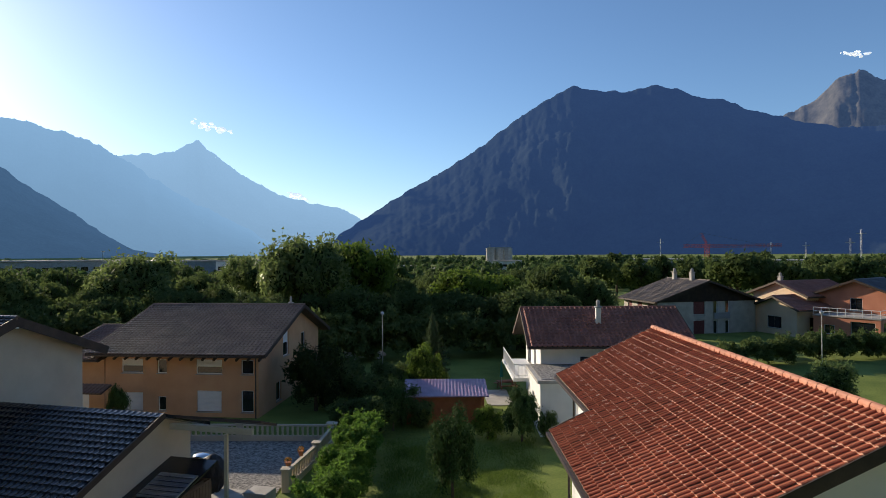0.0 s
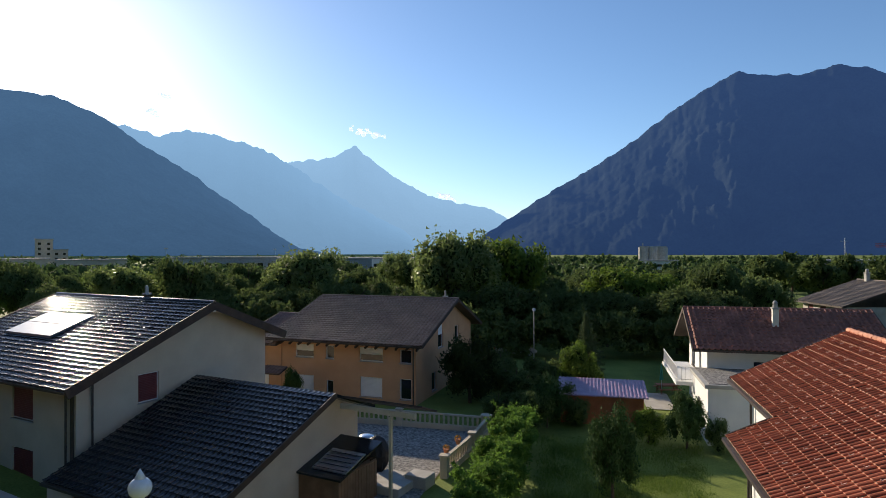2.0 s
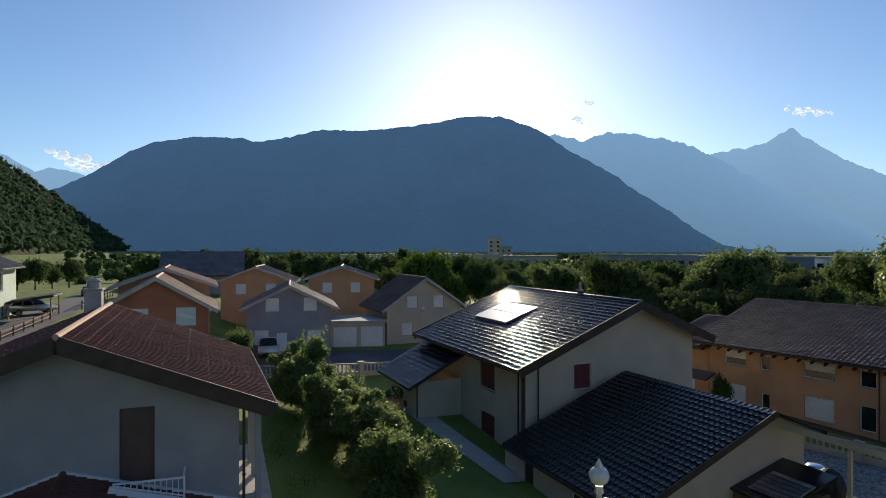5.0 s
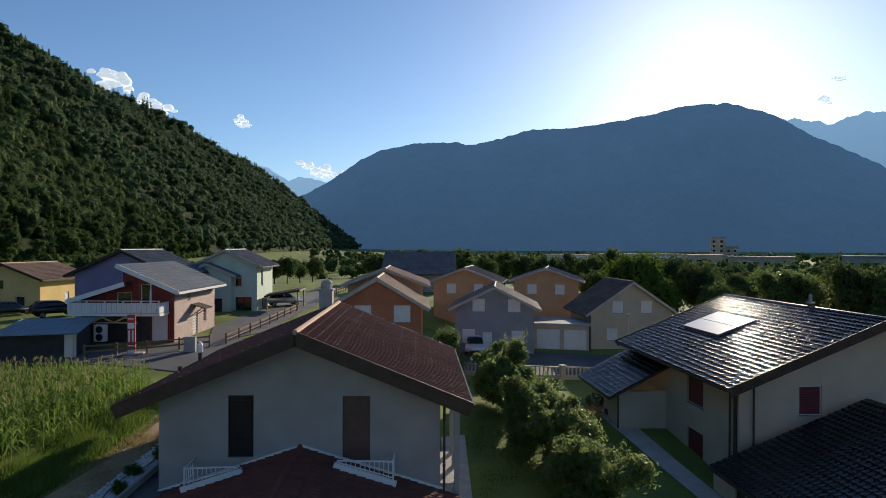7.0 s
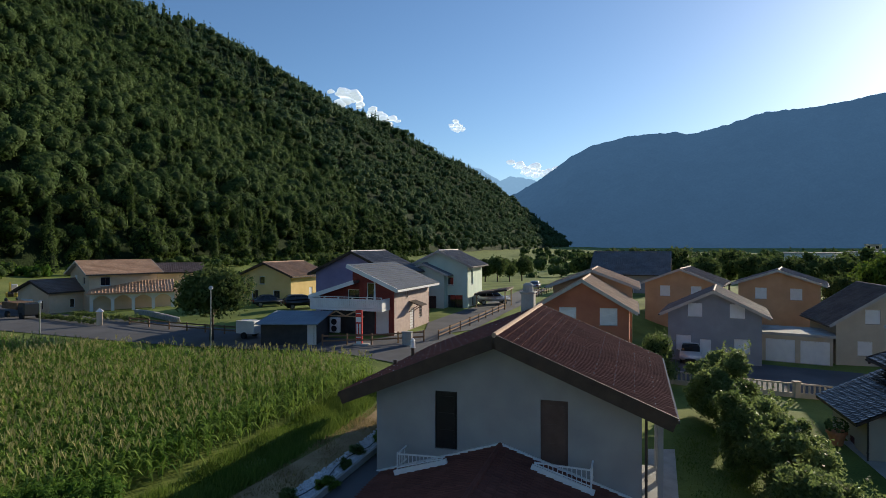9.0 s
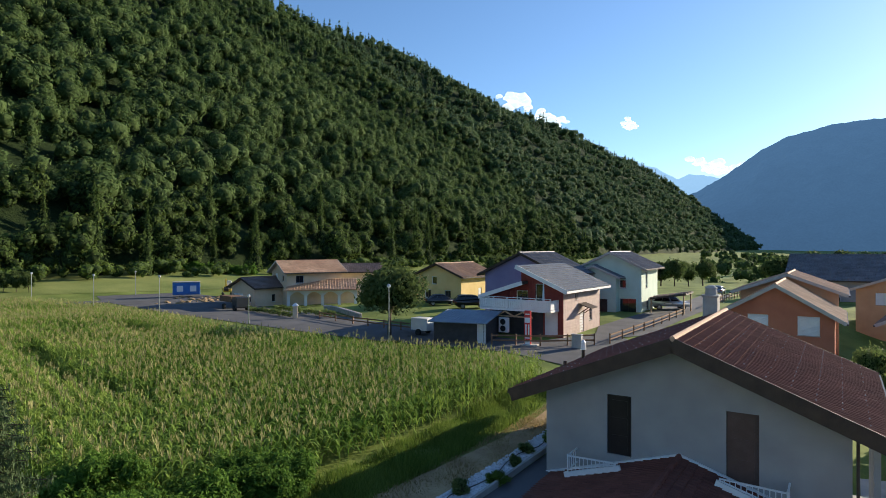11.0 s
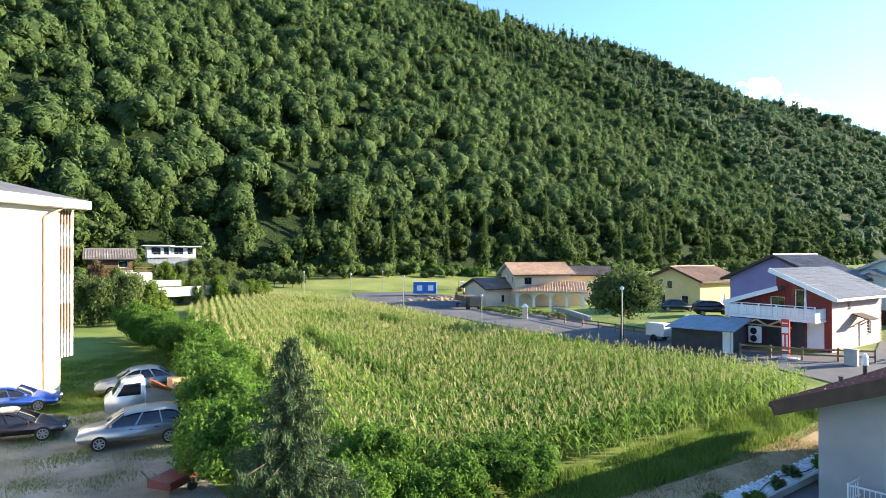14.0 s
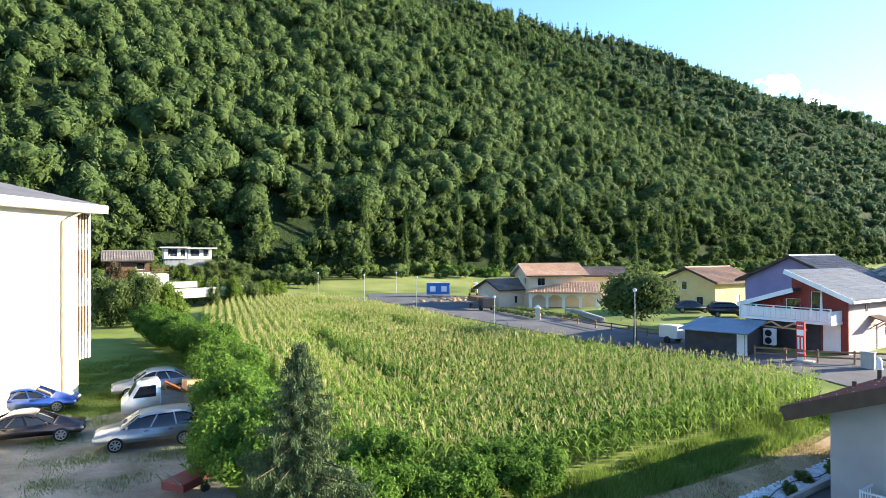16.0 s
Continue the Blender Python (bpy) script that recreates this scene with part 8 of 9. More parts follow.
def garden_lamp():
    t = thing("garden_lamp", (-6.55, 7.05, 0), 0, "garden lamp with pointed glass globe on a pole", "lamp")
    bm = bmesh.new()
    rod(bm, (0, 0, gz(-6.55, 7.05)), (0, 0, 6.25), 0.05, 0.045, 10)
    rod(bm, (0, 0, 6.2), (0, 0, 6.3), 0.075, 0.06, 10)
    part("pole", bm, M["metal"], t)
    bm = bmesh.new()
    ball(bm, 0.155, (0, 0, 6.46), (1, 1, 0.95), 3)
    rod(bm, (0, 0, 6.56), (0, 0, 6.72), 0.09, 0.005, 14)
    part("globe", bm, M["lamp_glass"], t, smooth=True)
    bm = bmesh.new()
    box(bm, (0.1, 0.12, 0.3), (0.12, 0, 6.0), (0, 0, 0), 0.02)
    part("sensor_box", bm, M["metal"], t)


garden_lamp()


def balustrade(pts, label, h=1.0, gap=0.32, mat="cream", base=0.35):
    """Concrete balustrade: a low wall, upright balusters, a coping and posts."""
    t = thing("balustrade", (0, 0, 0), 0, label, "balustrade")
    for a in pts:
        bm = bmesh.new()
        z = gz(*a)
        span(bm, (a[0] - 0.2, a[1] - 0.2, z - 0.2), (a[0] + 0.2, a[1] + 0.2, z + h + 0.12), 0.02)
        span(bm, (a[0] - 0.26, a[1] - 0.26, z + h + 0.12), (a[0] + 0.26, a[1] + 0.26, z + h + 0.2), 0.02)
        part("post", bm, M[mat], t)
    for a, b in zip(pts, pts[1:]):
        za, zb = gz(*a), gz(*b)
        ln = sqrt((b[0] - a[0]) ** 2 + (b[1] - a[1]) ** 2)
        bm = bmesh.new()
        beam(bm, (*a, za + base / 2 - 0.1), (*b, zb + base / 2 - 0.1), 0.22, base + 0.2)
        part("low_wall", bm, M[mat], t)
        bm = bmesh.new()
        beam(bm, (*a, za + h), (*b, zb + h), 0.2, 0.1)
        part("coping", bm, M[mat], t)
        n = int(ln / gap)
        one = None
        for i in range(n):
            k = (i + 0.5) / n
            p = (a[0] + (b[0] - a[0]) * k, a[1] + (b[1] - a[1]) * k, za + (zb - za) * k)
            if one is None:
                bm = bmesh.new()
                rod(bm, (0, 0, base), (0, 0, base + 0.15), 0.085, 0.06, 8)
                rod(bm, (0, 0, base + 0.15), (0, 0, h - 0.2), 0.06, 0.085, 8)
                rod(bm, (0, 0, h - 0.2), (0, 0, h - 0.04), 0.085, 0.06, 8)
                one = mesh_of(bm, M[mat])
            link("baluster", one, t, loc=p)
    return t


balustrade([(-19.0, 38.6), (-13.0, 38.5), (-7.2, 38.3)], "cream concrete balustrade round the gravel court")
balustrade([(-7.0, 38.2), (-7.3, 34.6), (-8.0, 30.6)], "cream balustrade beside the garden hedge")
balustrade([(-48.5, 17.2), (-46.5, 21.0), (-44.5, 25.0), (-43.0, 28.6)], "cream concrete balustrade along the front garden")
sheet("gravel_court", [((-20, 38.4), (-20, 28)), ((-8.0, 38.2), (-8.6, 27))], M["gravel"], 0.04, label="grey gravel court beside the house")
sheet("court_drive", [((-62, 12), (-49.5, 14.5)), ((-58, 24), (-46.5, 24.5)), ((-50, 38), (-41, 32))], M["asphalt"], 0.04, label="dark asphalt drive between the houses")
sheet("garden_path", [((-23.2, 7.6), (-23.6, 9.0)), ((-33, 10.6), (-33.4, 12.2))], M["paving"], 0.05, label="pale paved garden path along the white house")
sheet("terrace", [((-22.6, 20.4), (-22.2, 21.6)), ((-35.5, 22.6), (-35.6, 24.2))], M["paving"], 0.06, label="pale paved terrace beside the cream house")
sheet("patio", [((3.4, 46.5), (5.4, 46.5)), ((3.2, 51.5), (5.3, 51.5))], M["paving"], 0.05, label="pale paved patio beside the white house")


def pergola():
    """The carport behind the annex: a tiled strip on a pale beam with a post."""
    z0 = -2.2
    t = thing("pergola", (-21.4, 30.3, z0), -14, "open porch with tiled strip roof on a pale timber beam", "pergola")
    bm = bmesh.new()
    box(bm, (4.4, 1.5, 0.1), (11.7, 0.2, 4.55), (-20, 0, 0))
    dk = part("roof", bm, M["wood_dark"], t)
    slope_tiles(dk, (9.5, -0.5, 4.75), (1, 0, 0), (0, 1.4, -0.5), 4.4, 1.5, 0.3, 0.36, M["tile_black"])
    bm = bmesh.new()
    beam(bm, (9.4, -0.6, 4.38), (13.6, -0.6, 4.38), 0.14, 0.26)
    part("beam", bm, M["wood_pale"], t)
    bm = bmesh.new()
    span(bm, (12.2, -0.67, -0.2), (12.34, -0.53, 4.2))
    part("post", bm, M["wood_pale"], t)


M["wood_pale"] = surface("pale_wood", (0.48, 0.40, 0.28), (0.60, 0.51, 0.37), 2, 30, 0.6, 0.1)
pergola()


def tool_shed():
    t = thing("tool_shed", (-12.6, 26.6, -2.3), -14, "small wooden shed with black roof carrying a solar panel", "shed")
    box_walls(t, -1.6, 1.6, -1.5, 1.5, -0.3, 2.0, M["wood_brown"])
    bm = bmesh.new()
    box(bm, (3.7, 3.4, 0.1), (0, 0, 2.35), (14, 0, 0))
    part("roof", bm, M["tile_black"], t)
    bm = bmesh.new()
    box(bm, (1.9, 1.6, 0.06), (0.9, -0.5, 2.36), (16, 0, 0))
    p = part("solar_panel", bm, M["metal"], t)
    for i in range(6):
        for j in range(5):
            bm = bmesh.new()
            box(bm, (0.28, 0.28, 0.02), (0.9 - 0.77 + i * 0.308, -0.5, 2.40), (0, 0, 0))
            bmesh.ops.translate(bm, vec=(0, (j - 2) * 0.3 * 0.96, (j - 2) * 0.3 * 0.287), verts=bm.verts)
            part("cell", bm, M["solar"], p)
    for i in range(14):
        bm = bmesh.new()
        span(bm, (1.6, -1.5 + i * 0.215, -0.1), (1.64, -1.5 + i * 0.215 + 0.19, 1.9))
        part("plank", bm, M["wood_brown"], t)
    tk = thing("water_tank", (-12.6, 31.4, -2.1), 0, "steel water tank with domed lid", "tank")
    bm = bmesh.new()
    rod(bm, (0, 0, 0), (0, 0, 1.6), 0.42, None, 20)
    part("drum", bm, M["metal"], tk, smooth=False)
    bm = bmesh.new()
    ball(bm, 0.46, (0, 0, 1.58), (1, 1, 0.35), 2)
    part("lid", bm, M["steel"], tk, smooth=True)
    cv = thing("covered_grill", (-11.7, 30.6, -2.1), 0, "barbecue under a crumpled black cover", "barbecue")
    r = np.random.default_rng(8)
    bm = bmesh.new()
    ball(bm, 0.7, (0, 0, 0.95), (0.95, 0.8, 1.45), 3)
    for v in bm.verts:
        v.co.x += r.normal(0, 0.03)
        v.co.y += r.normal(0, 0.03)
        if v.co.z < 0.1:
            v.co.z = 0.02
    part("cover", bm, M["black"], cv)
    st = thing("stone_terrace", (-10.4, 28.6, -2.2), -14, "pale slabs and steps beside the shed", "terrace")
    for i, (x, y, w, d, h) in enumerate(((0, 0, 2.2, 1.6, 0.5), (1.2, 1.1, 1.2, 1.0, 0.7), (-0.6, 1.4, 1.3, 0.9, 0.3))):
        bm = bmesh.new()
        span(bm, (x - w / 2, y - d / 2, 0), (x + w / 2, y + d / 2, h), 0.03)
        part("slab", bm, M["paving"], st)


tool_shed()


def flower_pot(x, y, z, mat, label, bloom="bloom_orange", s=1.0):
    t = thing("flower_pot", (x, y, z), 0, label, "flower pot", "flower pots")
    bm = bmesh.new()
    rod(bm, (0, 0, 0), (0, 0, 0.38 * s), 0.16 * s, 0.26 * s, 14)
    rod(bm, (0, 0, 0.36 * s), (0, 0, 0.44 * s), 0.29 * s, 0.29 * s, 14)
    part("pot", bm, M[mat], t)
    r = np.random.default_rng(int(abs(x * 10)))
    d = r.normal(size=(160, 3))
    d /= np.linalg.norm(d, axis=1, keepdims=True)
    v, f = leaf_cloud(d * (0.3 * s, 0.3 * s, 0.24 * s) + (0, 0, 0.58 * s), d, np.full(160, 0.06 * s), r)
    link("plant", raw_mesh(v, f, M[bloom]), t)


M["bloom_orange"] = foliage("orange_blossom", (0.05, 0.09, 0.02), (0.62, 0.26, 0.04), island=0.8, scale=3)
flower_pot(-8.0, 31.0, -1.1 + 0.12, "terracotta", "terracotta pot with orange flowers on the balustrade", s=0.6)
flower_pot(-7.7, 32.5, -1.1 + 0.2, "terracotta", "terracotta pot with orange flowers on the balustrade", s=0.6)
flower_pot(-34.9, 22.0, gz(-34.9, 22.0) + 0.06, "terracotta", "large terracotta pot on the terrace", "leaf", 1.9)


# ---------------------------------------------------------------- by the road
def rail_fence(pts, label, h=1.0, step=2.2):
    t = thing("rail_fence", (0, 0, 0), 0, label, "fence", "timber fences")
    for a, b in zip(pts, pts[1:]):
        ln = sqrt((b[0] - a[0]) ** 2 + (b[1] - a[1]) ** 2)
        n = max(1, round(ln / step))
        for i in range(n + (b == pts[-1])):
            p = (a[0] + (b[0] - a[0]) * i / n, a[1] + (b[1] - a[1]) * i / n)
            bm = bmesh.new()
            span(bm, (p[0] - 0.06, p[1] - 0.06, gz(*p) - 0.2), (p[0] + 0.06, p[1] + 0.06, gz(*p) + h))
            part("post", bm, M["wood_brown"], t)
        for k in (0.45, 0.85):
            bm = bmesh.new()
            beam(bm, (*a, gz(*a) + h * k), (*b, gz(*b) + h * k), 0.05, 0.12)
            part("rail", bm, M["wood_brown"], t)


rail_fence([(-48.6, -11.0), (-48.9, -7.0), (-50.5, -2.8)], "dark timber rail fence beside the red house")
rail_fence([(-51.5, -1.6), (-62, 2.2), (-72, 5.6)], "thin timber fence along the village road", 0.9, 3.0)
rail_fence([(-53.6, -17.2), (-56, -22), (-59.5, -29), (-63, -35)], "thin timber fence along the lawn", 0.9, 3.0)
rail_fence([(-82, 9.6), (-98, 13.6), (-108, 17.0)], "pale timber fence along the lane", 1.1, 2.2)


def sign_totem():
    t = thing("sign_totem", (-49.0, -8.05, gz(-49.0, -8.05)), 80, "tall red and white sign pillar with pale markings", "sign")
    bm = bmesh.new()
    span(bm, (-0.27, -0.12, 0), (0.27, 0.12, 2.9), 0.02)
    part("panel", bm, M["sign_red"], t)
    for x, z, w, h in ((0, 2.62, 0.4, 0.08), (0, 2.12, 0.46, 0.42), (-0.12, 1.35, 0.12, 0.85), (0.12, 1.35, 0.12, 0.85), (0, 0.66, 0.44, 0.1), (0, 0.3, 0.46, 0.4)):
        bm = bmesh.new()
        span(bm, (x - w / 2, -0.135, z - h / 2), (x + w / 2, -0.12, z + h / 2))
        part("white_bar", bm, M["paint"], t)
    bm = bmesh.new()
    box(bm, (1.3, 0.8, 0.2), (0.2, 0, 0.05), (0, 0, 0), 0.05)
    part("stone_base", bm, M["stone"], t)


M["sign_red"] = surface("red_sign", (0.50, 0.03, 0.03), (0.62, 0.05, 0.05), 2, 30, 0.4, 0.0)
sign_totem()
cb = thing("utility_cabinet", (-48.8, -4.05, gz(-48.8, -4.05)), 75, "grey electric utility cabinet by the road", "cabinet")
bm = bmesh.new()
span(bm, (-0.4, -0.18, -0.1), (0.4, 0.18, 1.1), 0.02)
part("casing", bm, M["concrete"], cb)
bm = bmesh.new()
span(bm, (-0.44, -0.22, 1.1), (0.44, 0.22, 1.17), 0.01)
part("lid", bm, M["concrete"], cb)
tl = thing("trailer", (-53.6, -18.8, gz(-53.6, -18.8)), 70, "small white box trailer on two wheels", "trailer")
bm = bmesh.new()
span(bm, (-1.0, -0.65, 0.45), (1.0, 0.65, 1.6), 0.06)
part("box", bm, M["paint"], tl)
bm = bmesh.new()
beam(bm, (1.0, 0, 0.5), (2.1, 0, 0.45), 0.08, 0.08)
part("drawbar", bm, M["metal"], tl)
for s in (-1, 1):
    bm = bmesh.new()
    rod(bm, (0, s * 0.66, 0.3), (0, s * 0.82, 0.3), 0.3, None, 14)
    part("wheel", bm, M["rubber"], tl)


def building_site():
    c = thing("site_cabin", (-84.5, -72.2, 2.4), 128, "blue and white metal site cabin", "cabin")
    c.scale = (0.82, 0.82, 0.82)
    bm = bmesh.new()
    span(bm, (-2.6, -1.2, 0.25), (2.6, 1.2, 2.75), 0.04)
    part("shell", bm, M["cabin_blue"], c)
    for x in (-1.2, 1.3):
        bm = bmesh.new()
        span(bm, (x - 0.6, -1.24, 0.9), (x + 0.6, -1.2, 2.1))
        part("window", bm, M["paint"], c)
    for i in range(17):
        bm = bmesh.new()
        span(bm, (-2.5 + i * 0.31, -1.225, 0.3), (-2.5 + i * 0.31 + 0.06, -1.2, 2.7))
        part("rib", bm, M["cabin_blue"], c)
    bm = bmesh.new()
    span(bm, (-2.65, -1.25, 2.75), (2.65, 1.25, 2.9))
    part("roof", bm, M["concrete"], c)
    e = thing("excavator", (-87.5, -66.3, 2.3), 40, "small yellow excavator with folded arm", "excavator")
    for s in (-1, 1):
        bm = bmesh.new()
        box(bm, (2.2, 0.4, 0.5), (0, s * 0.7, 0.3), (0, 0, 0), 0.15)
        part("track", bm, M["rubber"], e)
    bm = bmesh.new()
    box(bm, (1.6, 1.5, 0.7), (-0.3, 0, 1.0), (0, 0, 0), 0.1)
    part("body", bm, M["digger"], e)
    bm = bmesh.new()
    box(bm, (0.9, 0.8, 1.3), (0.2, 0.3, 1.9), (0, 0, 0), 0.06)
    part("cab", bm, M["paint"], e)
    bm = bmesh.new()
    beam(bm, (0.6, -0.3, 1.2), (1.8, -0.3, 2.9), 0.25, 0.35)
    beam(bm, (1.8, -0.3, 2.9), (3.0, -0.3, 1.6), 0.2, 0.28)
    part("arm", bm, M["digger"], e)
    bm = bmesh.new()
    box(bm, (0.6, 0.7, 0.6), (3.0, -0.3, 1.3), (0, 30, 0), 0.06)
    part("bucket", bm, M["darkmetal"], e)
    tr = thing("tipper_truck", (-71.5, -53.0, gz(-71.5, -53.0)), 60, "dark truck with flat brown bed", "truck")
    bm = bmesh.new()
    box(bm, (1.6, 2.0, 1.5), (2.0, 0, 1.2), (0, 0, 0), 0.12)
    part("cab", bm, M["car_dark"], tr)
    bm = bmesh.new()
    box(bm, (3.8, 2.1, 0.3), (-0.8, 0, 1.3), (0, 0, 0), 0.03)
    box(bm, (3.8, 2.1, 0.5), (-0.8, 0, 1.7), (0, 0, 0), 0.03)
    part("bed", bm, M["wood_brown"], tr)
    for fx in (2.0, -1.6):
        for s in (-1, 1):
            bm = bmesh.new()
            rod(bm, (fx, s * 0.75, 0.42), (fx, s * 1.02, 0.42), 0.42, None, 14)
            part("wheel", bm, M["rubber"], tr)
    rub = np.random.default_rng(12)
    pile = thing("rubble_pile", (0, 0, 0), 0, "heap of broken stone and earth on the site", "rubble")
    one = bmesh.new()
    ball(one, 0.5, (0, 0, 0), (1, 0.8, 0.6), 1)
    for v in one.verts:
        v.co += Vector(rub.normal(0, 0.06, 3))
    sm = mesh_of(one, M["soil"])
    for i in range(60):
        p = (-81 + rub.normal(0, 3.2), -66 + rub.normal(0, 2.6))
        k = rub.uniform(0.25, 1.0)
        link("stone", sm, pile, loc=pose(p[0], p[1], gz(*p) + 0.1 * k, rub.uniform(0, 40), 0, rub.uniform(0, 360)) @ Matrix.Diagonal((k, k, k, 1)))


M["cabin_blue"] = surface("blue_cabin", (0.03, 0.14, 0.42), (0.05, 0.19, 0.50), 2, 30, 0.4, 0.02)
M["digger"] = surface("digger_yellow", (0.62, 0.42, 0.05), (0.72, 0.50, 0.08), 2, 30, 0.45, 0.02)
building_site()


def pebble_bed():
    """A strip of white stones with small shrubs and a black drip hose, between the bank and the yard."""
    a, b = np.array((-18.0, -6.6)), np.array((-34.0, -2.2))
    way = (b - a) / np.linalg.norm(b - a)
    out = np.array((-way[1], way[0]))
    r = np.random.default_rng(31)
    sheet("pebble_strip", [(tuple(a - out * 0.55), tuple(a + out * 0.55)), (tuple(b - out * 0.5), tuple(b + out * 0.5))], M["pebbles"], 0.07, label="bed of small white stones")
    one = bmesh.new()
    ball(one, 0.07, (0, 0, 0), (1, 0.8, 0.6), 1)
    n = 1500
    v0 = np.array([v.co for v in one.verts])
    one.verts.index_update()
    f0 = np.array([[v.index for v in f.verts] for f in one.faces])
    one.free()
    vs, fs = [], []
    for i in range(n):
        p = a + way * r.uniform(0, 16) + out * r.uniform(-0.55, 0.55)
        vs.append(v0 * r.uniform(0.5, 1.2) + (p[0], p[1], gz(*p) + 0.08))
        fs.append(f0 + i * len(v0))
    tagged(link("pebbles", raw_mesh(np.concatenate(vs), np.concatenate(fs), M["pebbles"])), "loose white pebbles in the bed", kind="stuff")
    hs = thing("drip_hose", (0, 0, 0), 0, "thin black drip hose on the white stones", "hose")
    bm = bmesh.new()
    for i in range(10):
        p, q = a + way * (1 + i * 1.4) + out * 0.2 * sin(i * 1.7), a + way * (2.4 + i * 1.4) + out * 0.2 * sin(i * 1.7 + 1.7)
        rod(bm, (*p, gz(*p) + 0.14), (*q, gz(*q) + 0.14), 0.02, None, 6)
    part("tube", bm, M["black"], hs)
    for i in range(8):
        p = a + way * (1.0 + 1.9 * i) + out * (-0.25 + 0.3 * sin(i * 2.0))
        plant(("bush0", "bush2", "bush1")[i % 3], p[0], p[1], 0.32 + 0.14 * (i % 3), 0.55 + 0.2 * (i % 2), "small shrub in the bed of white stones", "shrub", "shrub", "bed shrubs")
    kb = thing("kerb", (0, 0, 0), 0, "pale concrete kerb along the yard", "kerb")
    bm = bmesh.new()
    p, q = a - out * 0.65, b - out * 0.6
    beam(bm, (*p, gz(*p) + 0.05), (*q, gz(*q) + 0.05), 0.12, 0.25)
    part("kerb_stone", bm, M["concrete"], kb)


M["pebbles"] = surface("white_pebbles", (0.50, 0.51, 0.53), (0.78, 0.79, 0.80), 2, 24, 0.8, 0.9, spec=0.3, island=0.15)
sheet("side_yard", [((-17.5, -6.0), (-17.0, -3.2)), ((-33.0, -1.8), (-32.5, 0.4))], M["asphalt"], 0.05, label="dark asphalt yard beside the house")
pebble_bed()

red = thing("handcart", (-9.5, -20.6, gz(-9.5, -20.6)), 20, "red metal handcart with tray toned dark for shade and bent tube handle", "cart")
bm = bmesh.new()
span(bm, (-0.9, -0.5, 0.3), (0.7, 0.5, 0.6), 0.03)
# maroon stands in for shade lying on the red tray
part("tray", bm, M["shutter"], red)
for s_ in (-1, 1):
    bm = bmesh.new()
    rod(bm, (0.6, s_ * 0.4, 0.5), (1.2, s_ * 0.25, 1.1), 0.02, None, 6)
    part("handle", bm, M["metal"], red)
    bm = bmesh.new()
    rod(bm, (-0.3, s_ * 0.5, 0.22), (-0.3, s_ * 0.6, 0.22), 0.22, None, 12)
    part("wheel", bm, M["rubber"], red)


def picnic_table():
    z = gz(5.4, 51.9)
    t = thing("picnic_table", (5.4, 51.9, z), 12, "red-brown wooden picnic table with benches", "table")
    for i in range(4):
        bm = bmesh.new()
        span(bm, (-0.9, -0.36 + i * 0.18, 0.70), (0.9, -0.20 + i * 0.18, 0.75), 0.008)
        part("tabletop_plank", bm, M["wood_shed"], t)
    for s in (-1, 1):
        bm = bmesh.new()
        span(bm, (-0.9, s * 0.72 - 0.14, 0.41), (0.9, s * 0.72 + 0.14, 0.46), 0.008)
        part("bench", bm, M["wood_shed"], t)
        for x in (-0.65, 0.65):
            bm = bmesh.new()
            beam(bm, (x, s * 0.25, 0.70), (x, s * 0.66, 0.0), 0.06, 0.10)
            part("leg", bm, M["wood_shed"], t)
    for x in (-0.65, 0.65):
        bm = bmesh.new()
        beam(bm, (x, -0.8, 0.38), (x, 0.8, 0.38), 0.05, 0.09)
        part("crossbeam", bm, M["wood_shed"], t)
    u = thing("parasol", (5.4 - 0.5, 51.9 - 0.6, z), 0, "folded green garden parasol beside the picnic table", "parasol")
    bm = bmesh.new()
    rod(bm, (0, 0, 0.05), (0, 0, 2.5), 0.025, None, 8)
    part("pole", bm, M["metal"], u)
    bm = bmesh.new()
    rod(bm, (0, 0, 1.2), (0, 0, 2.45), 0.17, 0.04, 10)
    part("canopy", bm, M["parasol_green"], u)
    bm = bmesh.new()
    rod(bm, (0, 0, 0), (0, 0, 0.1), 0.28, 0.24, 14)
    part("base", bm, M["concrete"], u)


M["parasol_green"] = surface("green_cloth", (0.02, 0.16, 0.12), (0.04, 0.24, 0.18), 4, 40, 0.8, 0.2)
picnic_table()


